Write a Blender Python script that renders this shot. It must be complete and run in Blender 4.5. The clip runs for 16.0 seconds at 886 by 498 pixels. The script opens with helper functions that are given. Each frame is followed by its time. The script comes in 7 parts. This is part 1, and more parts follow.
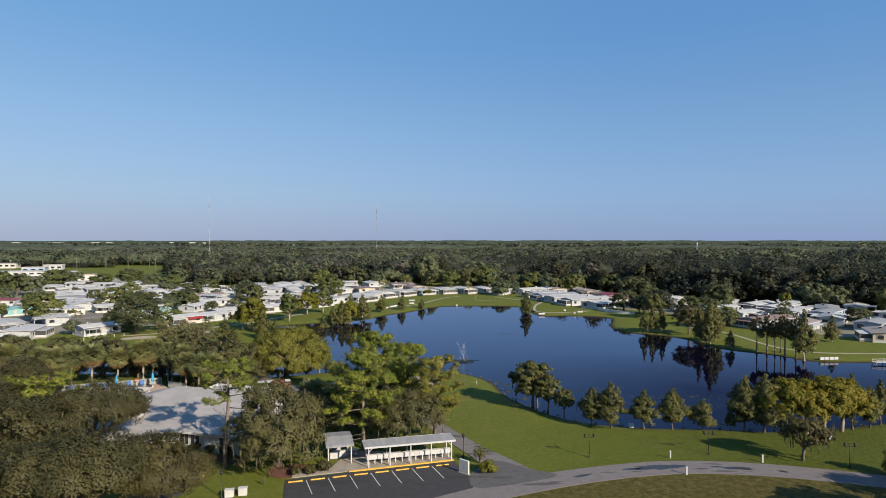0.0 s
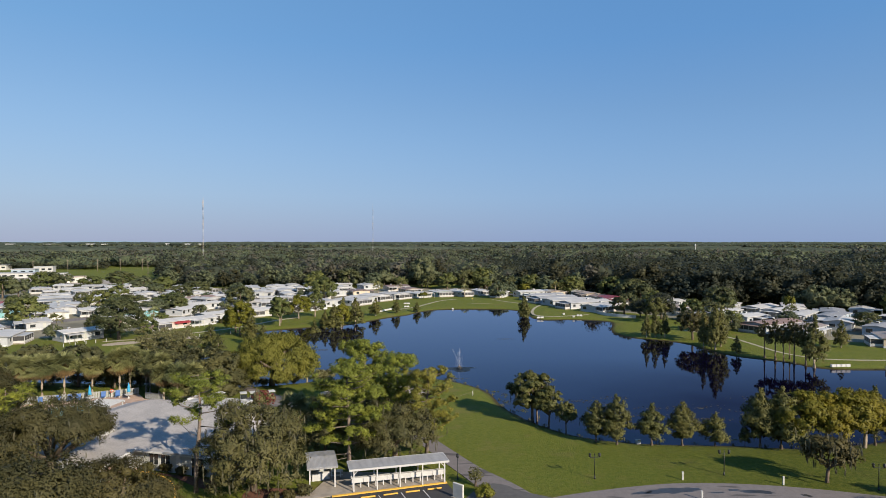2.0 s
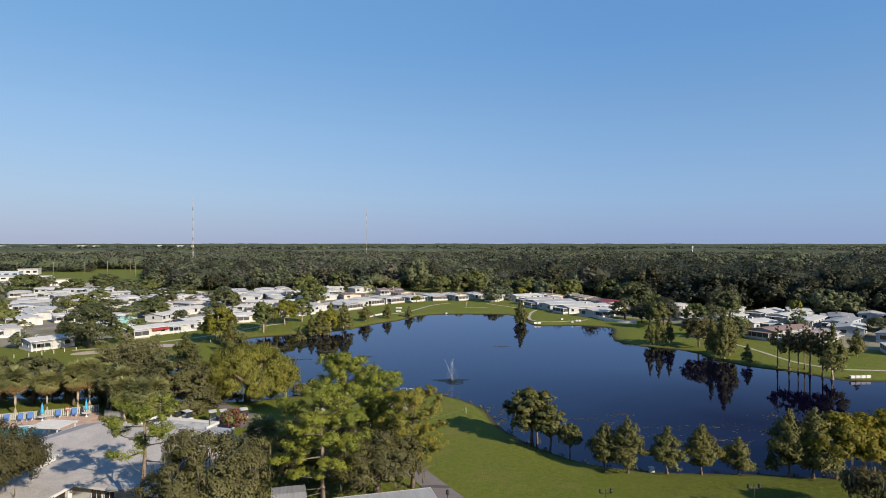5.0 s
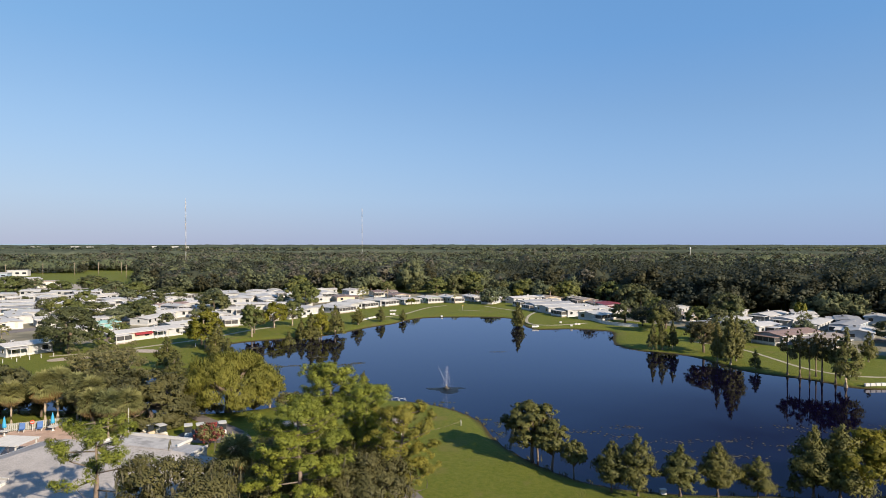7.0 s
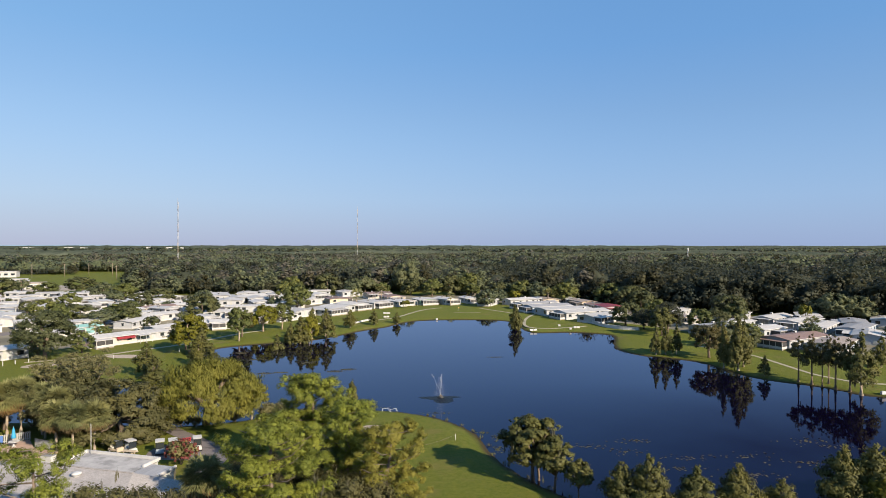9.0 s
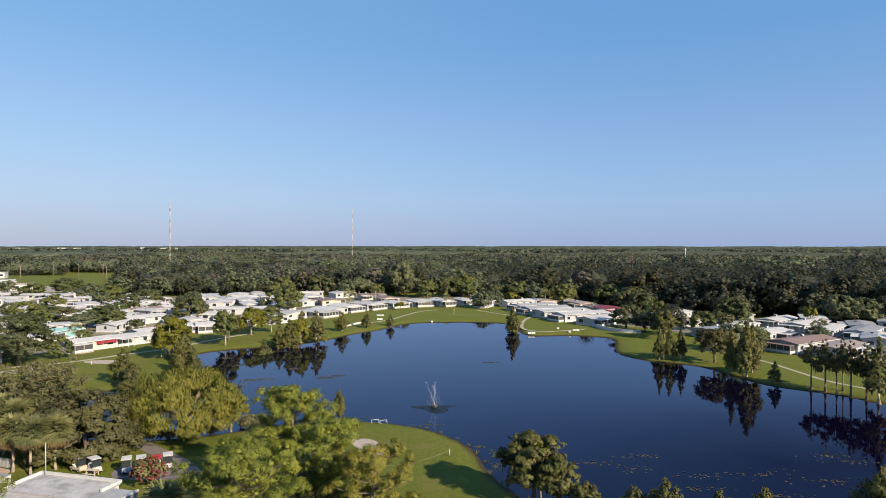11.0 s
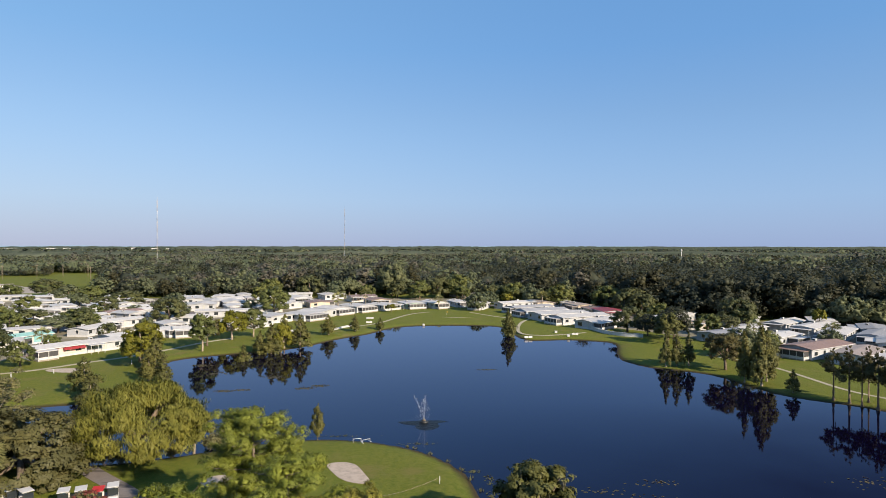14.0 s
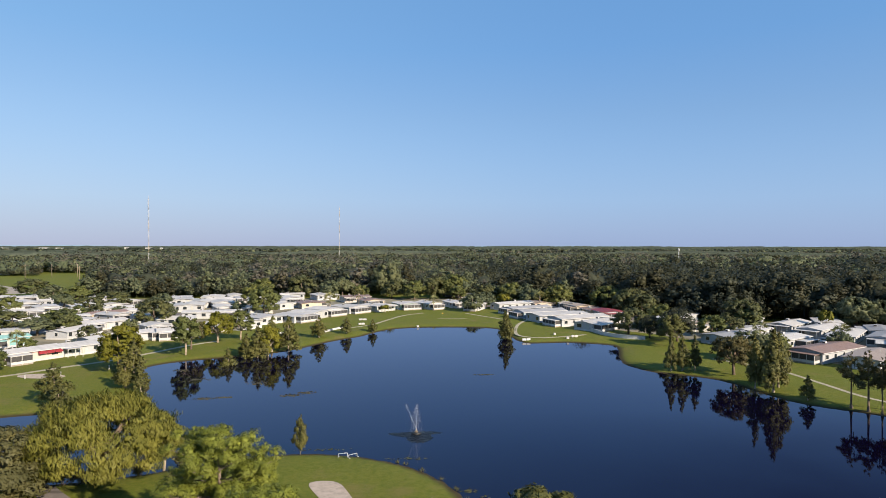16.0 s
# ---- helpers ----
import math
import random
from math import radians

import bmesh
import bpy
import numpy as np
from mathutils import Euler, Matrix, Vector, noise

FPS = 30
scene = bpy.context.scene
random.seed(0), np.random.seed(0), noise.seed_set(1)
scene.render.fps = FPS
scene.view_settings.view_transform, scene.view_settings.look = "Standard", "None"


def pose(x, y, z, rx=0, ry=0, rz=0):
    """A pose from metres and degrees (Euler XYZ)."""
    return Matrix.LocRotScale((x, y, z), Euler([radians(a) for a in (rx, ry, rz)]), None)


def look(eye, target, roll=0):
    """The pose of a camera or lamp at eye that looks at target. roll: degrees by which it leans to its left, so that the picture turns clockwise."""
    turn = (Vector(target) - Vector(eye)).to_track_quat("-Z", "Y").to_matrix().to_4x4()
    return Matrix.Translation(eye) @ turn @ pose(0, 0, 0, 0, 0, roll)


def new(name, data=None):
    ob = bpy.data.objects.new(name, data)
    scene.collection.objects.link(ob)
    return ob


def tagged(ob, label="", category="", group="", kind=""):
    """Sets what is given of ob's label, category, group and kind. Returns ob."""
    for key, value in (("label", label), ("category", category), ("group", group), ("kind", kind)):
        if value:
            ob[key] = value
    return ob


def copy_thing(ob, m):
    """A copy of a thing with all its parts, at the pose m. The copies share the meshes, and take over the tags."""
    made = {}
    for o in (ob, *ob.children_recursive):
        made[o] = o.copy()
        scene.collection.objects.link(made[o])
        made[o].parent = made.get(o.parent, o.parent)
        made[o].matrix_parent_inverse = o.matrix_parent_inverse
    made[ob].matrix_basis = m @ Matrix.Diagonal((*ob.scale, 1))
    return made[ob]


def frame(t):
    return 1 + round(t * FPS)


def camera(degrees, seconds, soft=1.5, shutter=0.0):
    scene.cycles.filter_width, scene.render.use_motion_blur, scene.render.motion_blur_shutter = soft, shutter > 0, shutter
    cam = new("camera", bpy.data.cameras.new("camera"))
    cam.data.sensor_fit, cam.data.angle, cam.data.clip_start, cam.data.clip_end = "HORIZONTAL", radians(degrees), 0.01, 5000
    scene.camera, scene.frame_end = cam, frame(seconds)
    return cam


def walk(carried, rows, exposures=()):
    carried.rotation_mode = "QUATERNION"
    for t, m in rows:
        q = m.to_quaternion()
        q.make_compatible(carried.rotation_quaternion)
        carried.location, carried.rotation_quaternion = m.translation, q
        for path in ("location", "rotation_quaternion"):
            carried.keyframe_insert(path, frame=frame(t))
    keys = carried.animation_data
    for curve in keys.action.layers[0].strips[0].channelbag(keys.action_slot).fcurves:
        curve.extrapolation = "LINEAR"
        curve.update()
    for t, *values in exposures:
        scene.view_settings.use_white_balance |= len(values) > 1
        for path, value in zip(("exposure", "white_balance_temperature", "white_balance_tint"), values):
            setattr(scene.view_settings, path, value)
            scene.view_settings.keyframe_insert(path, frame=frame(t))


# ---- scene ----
cam = camera(71.6, 16.0, soft=0.9)
PATH = [
    (0.0, (0.000, 0.000, 30.000), (0.000, 99.987, 28.396), -0.025),
    (1.0, (0.290, 3.438, 30.072), (0.523, 103.426, 28.578), -0.021),
    (2.0, (0.583, 6.891, 30.129), (1.058, 106.880, 28.743), -0.017),
    (3.0, (0.877, 10.359, 30.172), (1.605, 110.348, 28.890), -0.013),
    (4.0, (1.174, 13.842, 30.200), (2.163, 113.830, 29.018), -0.009),
    (5.0, (1.472, 17.340, 30.214), (2.732, 117.326, 29.125), -0.005),
    (6.0, (1.773, 20.853, 30.213), (3.311, 120.836, 29.212), -0.000),
    (7.0, (2.075, 24.381, 30.197), (3.899, 124.361, 29.277), 0.004),
    (8.0, (2.380, 27.925, 30.168), (4.497, 127.899, 29.320), 0.009),
    (9.0, (2.687, 31.483, 30.123), (5.104, 131.451, 29.339), 0.014),
    (10.0, (2.996, 35.057, 30.064), (5.718, 135.017, 29.333), 0.018),
    (11.0, (3.306, 38.646, 29.991), (6.340, 138.597, 29.303), 0.023),
    (12.0, (3.619, 42.250, 29.903), (6.970, 142.191, 29.246), 0.028),
    (13.0, (3.934, 45.869, 29.800), (7.606, 145.799, 29.163), 0.033),
    (14.0, (4.251, 49.503, 29.683), (8.248, 149.421, 29.051), 0.038),
    (15.0, (4.570, 53.152, 29.552), (8.896, 153.056, 28.911), 0.044),
    (16.0, (4.891, 56.816, 29.406), (9.549, 156.705, 28.741), 0.049),
]
walk(cam, [(t, look(eye, target, roll)) for t, eye, target, roll in PATH],
     [(0.0, 0.76, 6480, 10), (4.0, 0.79, 6500, 10), (7.0, 0.98, 6800, 12), (16.0, 1.04, 6800, 12)])

# ---------------------------------------------------------------- light
SUN = Vector((0.7, -0.71, 0.0)).normalized()
SUN_ELEV = radians(26.5)
world = bpy.data.worlds.new("world")
scene.world = world
world.use_nodes = True
wn = world.node_tree.nodes
sky = wn.new("ShaderNodeTexSky")
sky.sky_type = "NISHITA"
sky.sun_disc = False
sky.sun_elevation = SUN_ELEV
sky.sun_rotation = math.atan2(SUN.x, SUN.y)
sky.altitude = 30
sky.air_density = 1.0
sky.dust_density = 0.0
sky.ozone_density = 3.0
# thin even haze over the whole sky
haze = wn.new("ShaderNodeMix")
haze.data_type = "RGBA"
up = wn.new("ShaderNodeSeparateXYZ")
world.node_tree.links.new(wn.new("ShaderNodeTexCoord").outputs["Generated"], up.inputs[0])
air = wn.new("ShaderNodeValToRGB")
air.color_ramp.elements[0].color = (0.235, 0.335, 0.555, 1.0)
air.color_ramp.elements[1].color = (0.122, 0.365, 0.78, 1.0)
air.color_ramp.elements[1].position = 0.3
low = air.color_ramp.elements.new(0.07)
low.color = (0.23, 0.385, 0.66, 1.0)
thick = wn.new("ShaderNodeMapRange")
for k, v in (("From Min", 0.0), ("From Max", 0.2), ("To Min", 0.95), ("To Max", 0.52)):
    thick.inputs[k].default_value = v
ten = wn.new("ShaderNodeMix")
ten.data_type, ten.blend_type = "RGBA", "MULTIPLY"
ten.inputs[0].default_value = 1.0
ten.inputs[7].default_value = (10.5, 10.5, 10.5, 1.0)
world.node_tree.links.new(up.outputs["Z"], air.inputs[0])
world.node_tree.links.new(up.outputs["Z"], thick.inputs["Value"])
# the haze is paler away from the sun
side = wn.new("ShaderNodeMapRange")
for k, v in (("From Min", 0.25), ("From Max", -0.6), ("To Min", 0.0), ("To Max", 1.0)):
    side.inputs[k].default_value = v
pale = wn.new("ShaderNodeMix")
pale.data_type, pale.blend_type = "RGBA", "MULTIPLY"
pale.inputs[7].default_value = (1.4, 1.16, 1.0, 1.0)
world.node_tree.links.new(up.outputs["X"], side.inputs["Value"])
world.node_tree.links.new(side.outputs[0], pale.inputs[0])
world.node_tree.links.new(air.outputs[0], pale.inputs[6])
world.node_tree.links.new(pale.outputs[2], ten.inputs[6])
world.node_tree.links.new(ten.outputs[2], haze.inputs[7])
world.node_tree.links.new(thick.outputs[0], haze.inputs[0])
world.node_tree.links.new(sky.outputs[0], haze.inputs[6])
world.node_tree.links.new(haze.outputs[2], wn["Background"].inputs[0])
wn["Background"].inputs[1].default_value = 0.058
lamp = bpy.data.lights.new("sun", "SUN")
lamp.energy = 5.0
lamp.angle = radians(0.53)
lamp.color = (1.0, 0.87, 0.67)
sun = new("sun", lamp)
sun.matrix_world = look(Vector((0, 0, 0)), -(SUN * math.cos(SUN_ELEV) + Vector((0, 0, math.sin(SUN_ELEV)))))

# ---------------------------------------------------------------- materials


def srgb(r, g, b):
    return tuple((c / 12.92 if c < 0.04045 else ((c + 0.055) / 1.055) ** 2.4) for c in (r / 255, g / 255, b / 255)) + (1.0,)


class Nodes:
    """Short hand for one material's node tree."""

    def __init__(self, name):
        self.m = bpy.data.materials.new(name)
        self.m.use_nodes = True
        self.t = self.m.node_tree
        self.p = self.t.nodes["Principled BSDF"]

    def add(self, kind, **values):
        n = self.t.nodes.new("ShaderNode" + kind)
        for k, v in values.items():
            if k in n.inputs:
                n.inputs[k].default_value = v
        return n

    def link(self, a, b):
        self.t.links.new(a, b)

    def place(self):
        return self.add("TexCoord").outputs["Object"]

    def world_place(self):
        return self.add("NewGeometry").outputs["Position"]

    def noise(self, vec, scale, detail=3.0, rough=0.55):
        n = self.add("TexNoise", Scale=scale, Detail=detail, Roughness=rough)
        self.link(vec, n.inputs["Vector"])
        return n.outputs["Fac"]

    def ramp(self, fac, stops):
        n = self.add("ValToRGB")
        e = n.color_ramp.elements
        e[0].position, e[0].color = stops[0][0], stops[0][1]
        e[1].position, e[1].color = stops[-1][0], stops[-1][1]
        for p, c in stops[1:-1]:
            k = e.new(p)
            k.color = c
        self.link(fac, n.inputs[0])
        return n.outputs[0]

    def mix(self, fac, a, b, mode="MIX"):
        n = self.t.nodes.new("ShaderNodeMix")
        n.data_type, n.blend_type = "RGBA", mode
        for sock, v in ((n.inputs[0], fac), (n.inputs[6], a), (n.inputs[7], b)):
            if isinstance(v, (int, float, tuple)):
                sock.default_value = v
            else:
                self.link(v, sock)
        return n.outputs[2]

    def bump(self, height, strength=0.3, distance=0.05):
        n = self.add("Bump", Strength=strength, Distance=distance)
        self.link(height, n.inputs["Height"])
        self.link(n.outputs[0], self.p.inputs["Normal"])


def grey(v):
    return (v, v, v, 1.0)


def tone(c, k):
    return (min(c[0] * k, 1), min(c[1] * k, 1), min(c[2] * k, 1), 1.0)


def surface(name, colour, rough=0.6, scale=3.0, spread=0.25, metal=0.0, grain=40.0, relief=0.15, spec=0.4):
    """A general surface: soft stains, fine grain and a little relief."""
    n = Nodes(name)
    v = n.place()
    big, fine = n.noise(v, scale, 4), n.noise(v, grain, 2)
    colour = tone(colour, 0.82)
    c = n.ramp(big, [(0.36, tone(colour, 1 - spread)), (0.5, colour), (0.66, tone(colour, 1 + spread * 0.6))])
    c = n.mix(0.25, c, n.ramp(fine, [(0.3, tone(colour, 0.7)), (0.7, tone(colour, 1.2))]))
    rnd = n.add("ObjectInfo").outputs["Random"]
    c = n.mix(1.0, c, n.ramp(rnd, [(0.0, grey(0.9)), (1.0, grey(1.0))]), "MULTIPLY")
    n.link(c, n.p.inputs["Base Color"])
    n.p.inputs["Roughness"].default_value = rough
    n.p.inputs["Metallic"].default_value = metal
    n.p.inputs["Specular IOR Level"].default_value = spec
    n.bump(fine, relief, 0.02)
    return n.m


def foliage(name, dark, mid, light, through_light=0.2, rough=0.6):
    """Leaves: every leaf its own shade, every plant its own cast."""
    n = Nodes(name)
    dark, mid, light = tone(dark, 0.66), tone(mid, 0.7), tone(light, 0.74)
    leaf = n.add("NewGeometry").outputs["Random Per Island"]
    half = tuple((a + b) / 2 for a, b in zip(dark, mid))
    full = tuple((a + b) / 2 for a, b in zip(mid, light))
    c = n.ramp(leaf, [(0.0, tuple((a + b) / 2 for a, b in zip(half, mid))), (0.5, mid), (1.0, full)])
    patch = n.noise(n.world_place(), 0.28, 2)
    c = n.mix(0.4, c, n.ramp(patch, [(0.38, half), (0.62, light)]))
    stand = n.noise(n.world_place(), 0.085, 3, 0.75)
    c = n.mix(1.0, c, n.ramp(stand, [(0.38, (0.66, 0.7, 0.72, 1)), (0.5, (0.95, 0.95, 0.95, 1)), (0.62, (1.0, 0.98, 0.86, 1))]), "MULTIPLY")
    sprig = n.noise(n.world_place(), 7.0, 3, 0.7)
    c = n.mix(0.2, c, n.ramp(sprig, [(0.38, tone(dark, 0.75)), (0.5, mid), (0.62, tone(light, 1.1))]))
    rnd = n.add("ObjectInfo").outputs["Random"]
    c = n.mix(1.0, c, n.ramp(rnd, [(0.0, (0.8, 0.84, 0.8, 1)), (0.5, (0.95, 0.95, 0.9, 1)), (1.0, (1.0, 0.96, 0.85, 1))]), "MULTIPLY")
    n.link(c, n.p.inputs["Base Color"])
    n.p.inputs["Roughness"].default_value = rough
    n.p.inputs["Specular IOR Level"].default_value = 0.25
    tr = n.add("BsdfTranslucent")
    n.link(c, tr.inputs[0])
    mx = n.add("MixShader")
    mx.inputs[0].default_value = through_light
    n.link(n.p.outputs[0], mx.inputs[1])
    n.link(tr.outputs[0], mx.inputs[2])
    n.link(mx.outputs[0], n.t.nodes["Material Output"].inputs[0])
    return n.m


def grass_material():
    """Mown lawn, darker green to the near east, dry and brown south of the road, muddy below the waterline."""
    n = Nodes("grass")
    v = n.world_place()
    big, mid, fine = n.noise(v, 0.035, 4), n.noise(v, 0.3, 4), n.noise(v, 4.0, 5, 0.8)
    c = n.ramp(big, [(0.38, (0.09, 0.139, 0.016, 1)), (0.5, (0.12, 0.154, 0.02, 1)), (0.62, (0.16, 0.165, 0.03, 1))])
    c = n.mix(0.45, c, n.ramp(mid, [(0.38, (0.075, 0.126, 0.013, 1)), (0.62, (0.18, 0.178, 0.036, 1))]))
    c = n.mix(0.55, c, n.ramp(fine, [(0.38, (0.046, 0.074, 0.008, 1)), (0.5, (0.131, 0.152, 0.022, 1)), (0.62, (0.239, 0.216, 0.054, 1))]))
    blade = n.noise(v, 13.0, 3, 0.75)
    c = n.mix(0.4, c, n.ramp(blade, [(0.36, (0.05, 0.085, 0.006, 1)), (0.64, (0.22, 0.245, 0.03, 1))]))
    clump = n.noise(v, 1.4, 4, 0.7)
    c = n.mix(0.35, c, n.ramp(clump, [(0.4, (0.075, 0.111, 0.014, 1)), (0.6, (0.203, 0.182, 0.049, 1))]))
    worn = n.ramp(n.noise(v, 0.12, 5, 0.65), [(0.55, grey(0)), (0.66, grey(0.65))])
    c = n.mix(worn, c, (0.19, 0.16, 0.06, 1))
    sep = n.add("SeparateXYZ")
    n.link(v, sep.inputs[0])

    def span(out, a, b, top=1.0):
        m = n.add("MapRange")
        for k, val in (("From Min", a), ("From Max", b), ("To Max", top)):
            m.inputs[k].default_value = val
        n.link(out, m.inputs["Value"])
        return m.outputs[0]

    def calc(kind, a, b):
        m = n.add("Math")
        m.operation = kind
        n.link(a, m.inputs[0])
        n.link(b, m.inputs[1])
        return m.outputs[0]

    near_east = calc("MULTIPLY", span(sep.outputs["X"], 6.0, 46.0, 0.8), span(sep.outputs["Y"], 105.0, 93.0))
    deep = n.ramp(n.noise(v, 1.6, 6, 0.75), [(0.36, (0.036, 0.056, 0.004, 1)), (0.5, (0.076, 0.096, 0.011, 1)), (0.64, (0.135, 0.135, 0.026, 1))])
    c = n.mix(near_east, c, deep)
    bare = n.ramp(n.noise(v, 0.16, 5, 0.7), [(0.56, grey(0)), (0.68, grey(0.5))])
    c = n.mix(calc("MULTIPLY", bare, near_east), c, (0.075, 0.058, 0.024, 1))
    dry = calc("MULTIPLY", span(sep.outputs["Y"], 79.5, 77.0, 0.9), span(sep.outputs["X"], 2.0, 8.0))
    straw = n.ramp(n.noise(v, 1.1, 6, 0.75), [(0.36, (0.045, 0.045, 0.01, 1)), (0.5, (0.1, 0.08, 0.025, 1)), (0.64, (0.17, 0.13, 0.05, 1))])
    c = n.mix(dry, c, straw)
    c = n.mix(span(sep.outputs["Z"], -0.28, -0.5), c, (0.055, 0.042, 0.022, 1))
    c = n.mix(1.0, c, (0.68, 0.69, 0.6, 1), "MULTIPLY")
    n.link(c, n.p.inputs["Base Color"])
    n.p.inputs["Roughness"].default_value = 0.9
    n.p.inputs["Specular IOR Level"].default_value = 0.15
    n.bump(fine, 1.0, 0.12)
    return n.m


def water_material():
    """Still, tea-dark lake water: a bluish mirror over a nearly black body."""
    n = Nodes("water")
    v = n.world_place()
    n.p.inputs["Base Color"].default_value = (0.0018, 0.0012, 0.0075, 1)
    n.p.inputs["Roughness"].default_value = 0.6
    n.p.inputs["Specular IOR Level"].default_value = 0.0
    mp = n.add("Mapping")
    mp.inputs["Scale"].default_value = (1.0, 2.2, 1.0)
    n.link(v, mp.inputs[0])
    b = n.add("Bump", Strength=0.03, Distance=0.04)
    n.link(n.noise(mp.outputs[0], 1.6, 3), b.inputs["Height"])
    g = n.add("BsdfGlossy", Roughness=0.015)
    fr = n.add("Fresnel", IOR=1.35)
    n.link(b.outputs[0], g.inputs["Normal"])
    n.link(b.outputs[0], fr.inputs["Normal"])
    mx = n.add("MixShader")
    sep = n.add("SeparateXYZ")
    n.link(v, sep.inputs[0])
    # mirror dims towards the near east: weaker sky reflection is put into its colour
    mirror_dim = []
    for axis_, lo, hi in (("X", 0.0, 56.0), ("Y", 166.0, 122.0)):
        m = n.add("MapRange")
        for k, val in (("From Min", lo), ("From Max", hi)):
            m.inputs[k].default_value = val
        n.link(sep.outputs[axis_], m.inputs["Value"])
        mirror_dim.append(m.outputs[0])
    mirror_dim.append(n.ramp(n.noise(v, 0.05, 4), [(0.3, grey(0.62)), (0.7, grey(0.88))]))
    both = mirror_dim[0]
    for other in mirror_dim[1:]:
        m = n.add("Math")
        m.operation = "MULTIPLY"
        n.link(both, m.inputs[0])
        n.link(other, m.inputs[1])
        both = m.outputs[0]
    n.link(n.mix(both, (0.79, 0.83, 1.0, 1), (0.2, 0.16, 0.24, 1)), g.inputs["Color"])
    n.link(fr.outputs[0], mx.inputs[0])
    n.link(n.p.outputs[0], mx.inputs[1])
    n.link(g.outputs[0], mx.inputs[2])
    n.link(mx.outputs[0], n.t.nodes["Material Output"].inputs[0])
    return n.m


def asphalt_material(name, dark, light, stain=0.5):
    dark, light = tone(dark, 0.8), tone(light, 0.8)
    n = Nodes(name)
    v = n.world_place()
    c = n.ramp(n.noise(v, 1.1, 6, 0.65), [(0.3, dark), (0.65, light)])
    c = n.mix(0.35, c, n.ramp(n.noise(v, 14, 3), [(0.3, tone(dark, 0.8)), (0.7, tone(light, 1.2))]))
    mp = n.add("Mapping")
    mp.inputs["Scale"].default_value = (0.09, 0.5, 1.0)
    n.link(v, mp.inputs[0])
    wet = n.ramp(n.noise(mp.outputs[0], 1.0, 3, 0.6), [(0.57, grey(0)), (0.6, grey(stain))])
    c = n.mix(wet, c, tone(dark, 0.5))
    n.link(c, n.p.inputs["Base Color"])
    n.p.inputs["Roughness"].default_value = 0.85
    n.bump(n.noise(v, 40, 2), 0.3, 0.01)
    return n.m


def roof_material(name, colour):
    """Low metal or shingle roof with ribs running down it, streaked."""
    colour = tone(colour, 0.84)
    n = Nodes(name)
    v = n.place()
    w = n.add("TexWave", Scale=2.2, Distortion=0.4, Detail=1.0)
    n.link(v, w.inputs["Vector"])
    mp = n.add("Mapping")
    mp.inputs["Scale"].default_value = (1.2, 0.15, 1.0)
    n.link(v, mp.inputs[0])
    streak = n.noise(mp.outputs[0], 1.5, 4)
    c = n.ramp(streak, [(0.3, tone(colour, 0.72)), (0.6, colour)])
    c = n.mix(0.3, c, n.ramp(n.noise(v, 0.5, 3), [(0.35, tone(colour, 0.7)), (0.65, tone(colour, 1.05))]))
    rnd = n.add("ObjectInfo").outputs["Random"]
    c = n.mix(1.0, c, n.ramp(rnd, [(0.0, (0.75, 0.76, 0.78, 1)), (0.6, grey(0.95)), (1.0, grey(1.0))]), "MULTIPLY")
    n.link(c, n.p.inputs["Base Color"])
    n.p.inputs["Roughness"].default_value = 0.55
    n.bump(w.outputs["Fac"], 0.25, 0.04)
    return n.m


def glass_material(name, colour=(0.02, 0.025, 0.03, 1)):
    n = Nodes(name)
    n.p.inputs["Base Color"].default_value = colour
    n.p.inputs["Roughness"].default_value = 0.05
    n.p.inputs["Specular IOR Level"].default_value = 0.8
    return n.m


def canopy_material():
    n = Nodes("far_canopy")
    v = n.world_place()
    # grey-blue lightening: the haze of distance is put into the base colour
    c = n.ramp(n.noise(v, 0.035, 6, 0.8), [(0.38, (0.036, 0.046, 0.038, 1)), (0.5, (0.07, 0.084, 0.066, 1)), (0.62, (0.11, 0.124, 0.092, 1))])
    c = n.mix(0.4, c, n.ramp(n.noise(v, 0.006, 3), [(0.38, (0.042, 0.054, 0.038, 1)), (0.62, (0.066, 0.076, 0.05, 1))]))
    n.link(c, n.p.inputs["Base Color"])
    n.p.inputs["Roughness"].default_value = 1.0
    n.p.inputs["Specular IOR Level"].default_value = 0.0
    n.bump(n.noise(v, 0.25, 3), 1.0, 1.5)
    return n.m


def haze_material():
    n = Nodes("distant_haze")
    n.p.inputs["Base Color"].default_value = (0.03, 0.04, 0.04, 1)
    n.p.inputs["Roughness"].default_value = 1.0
    # emission stands in for bluish air in front of the far strip
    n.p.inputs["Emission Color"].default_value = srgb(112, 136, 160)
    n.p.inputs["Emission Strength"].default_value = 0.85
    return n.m


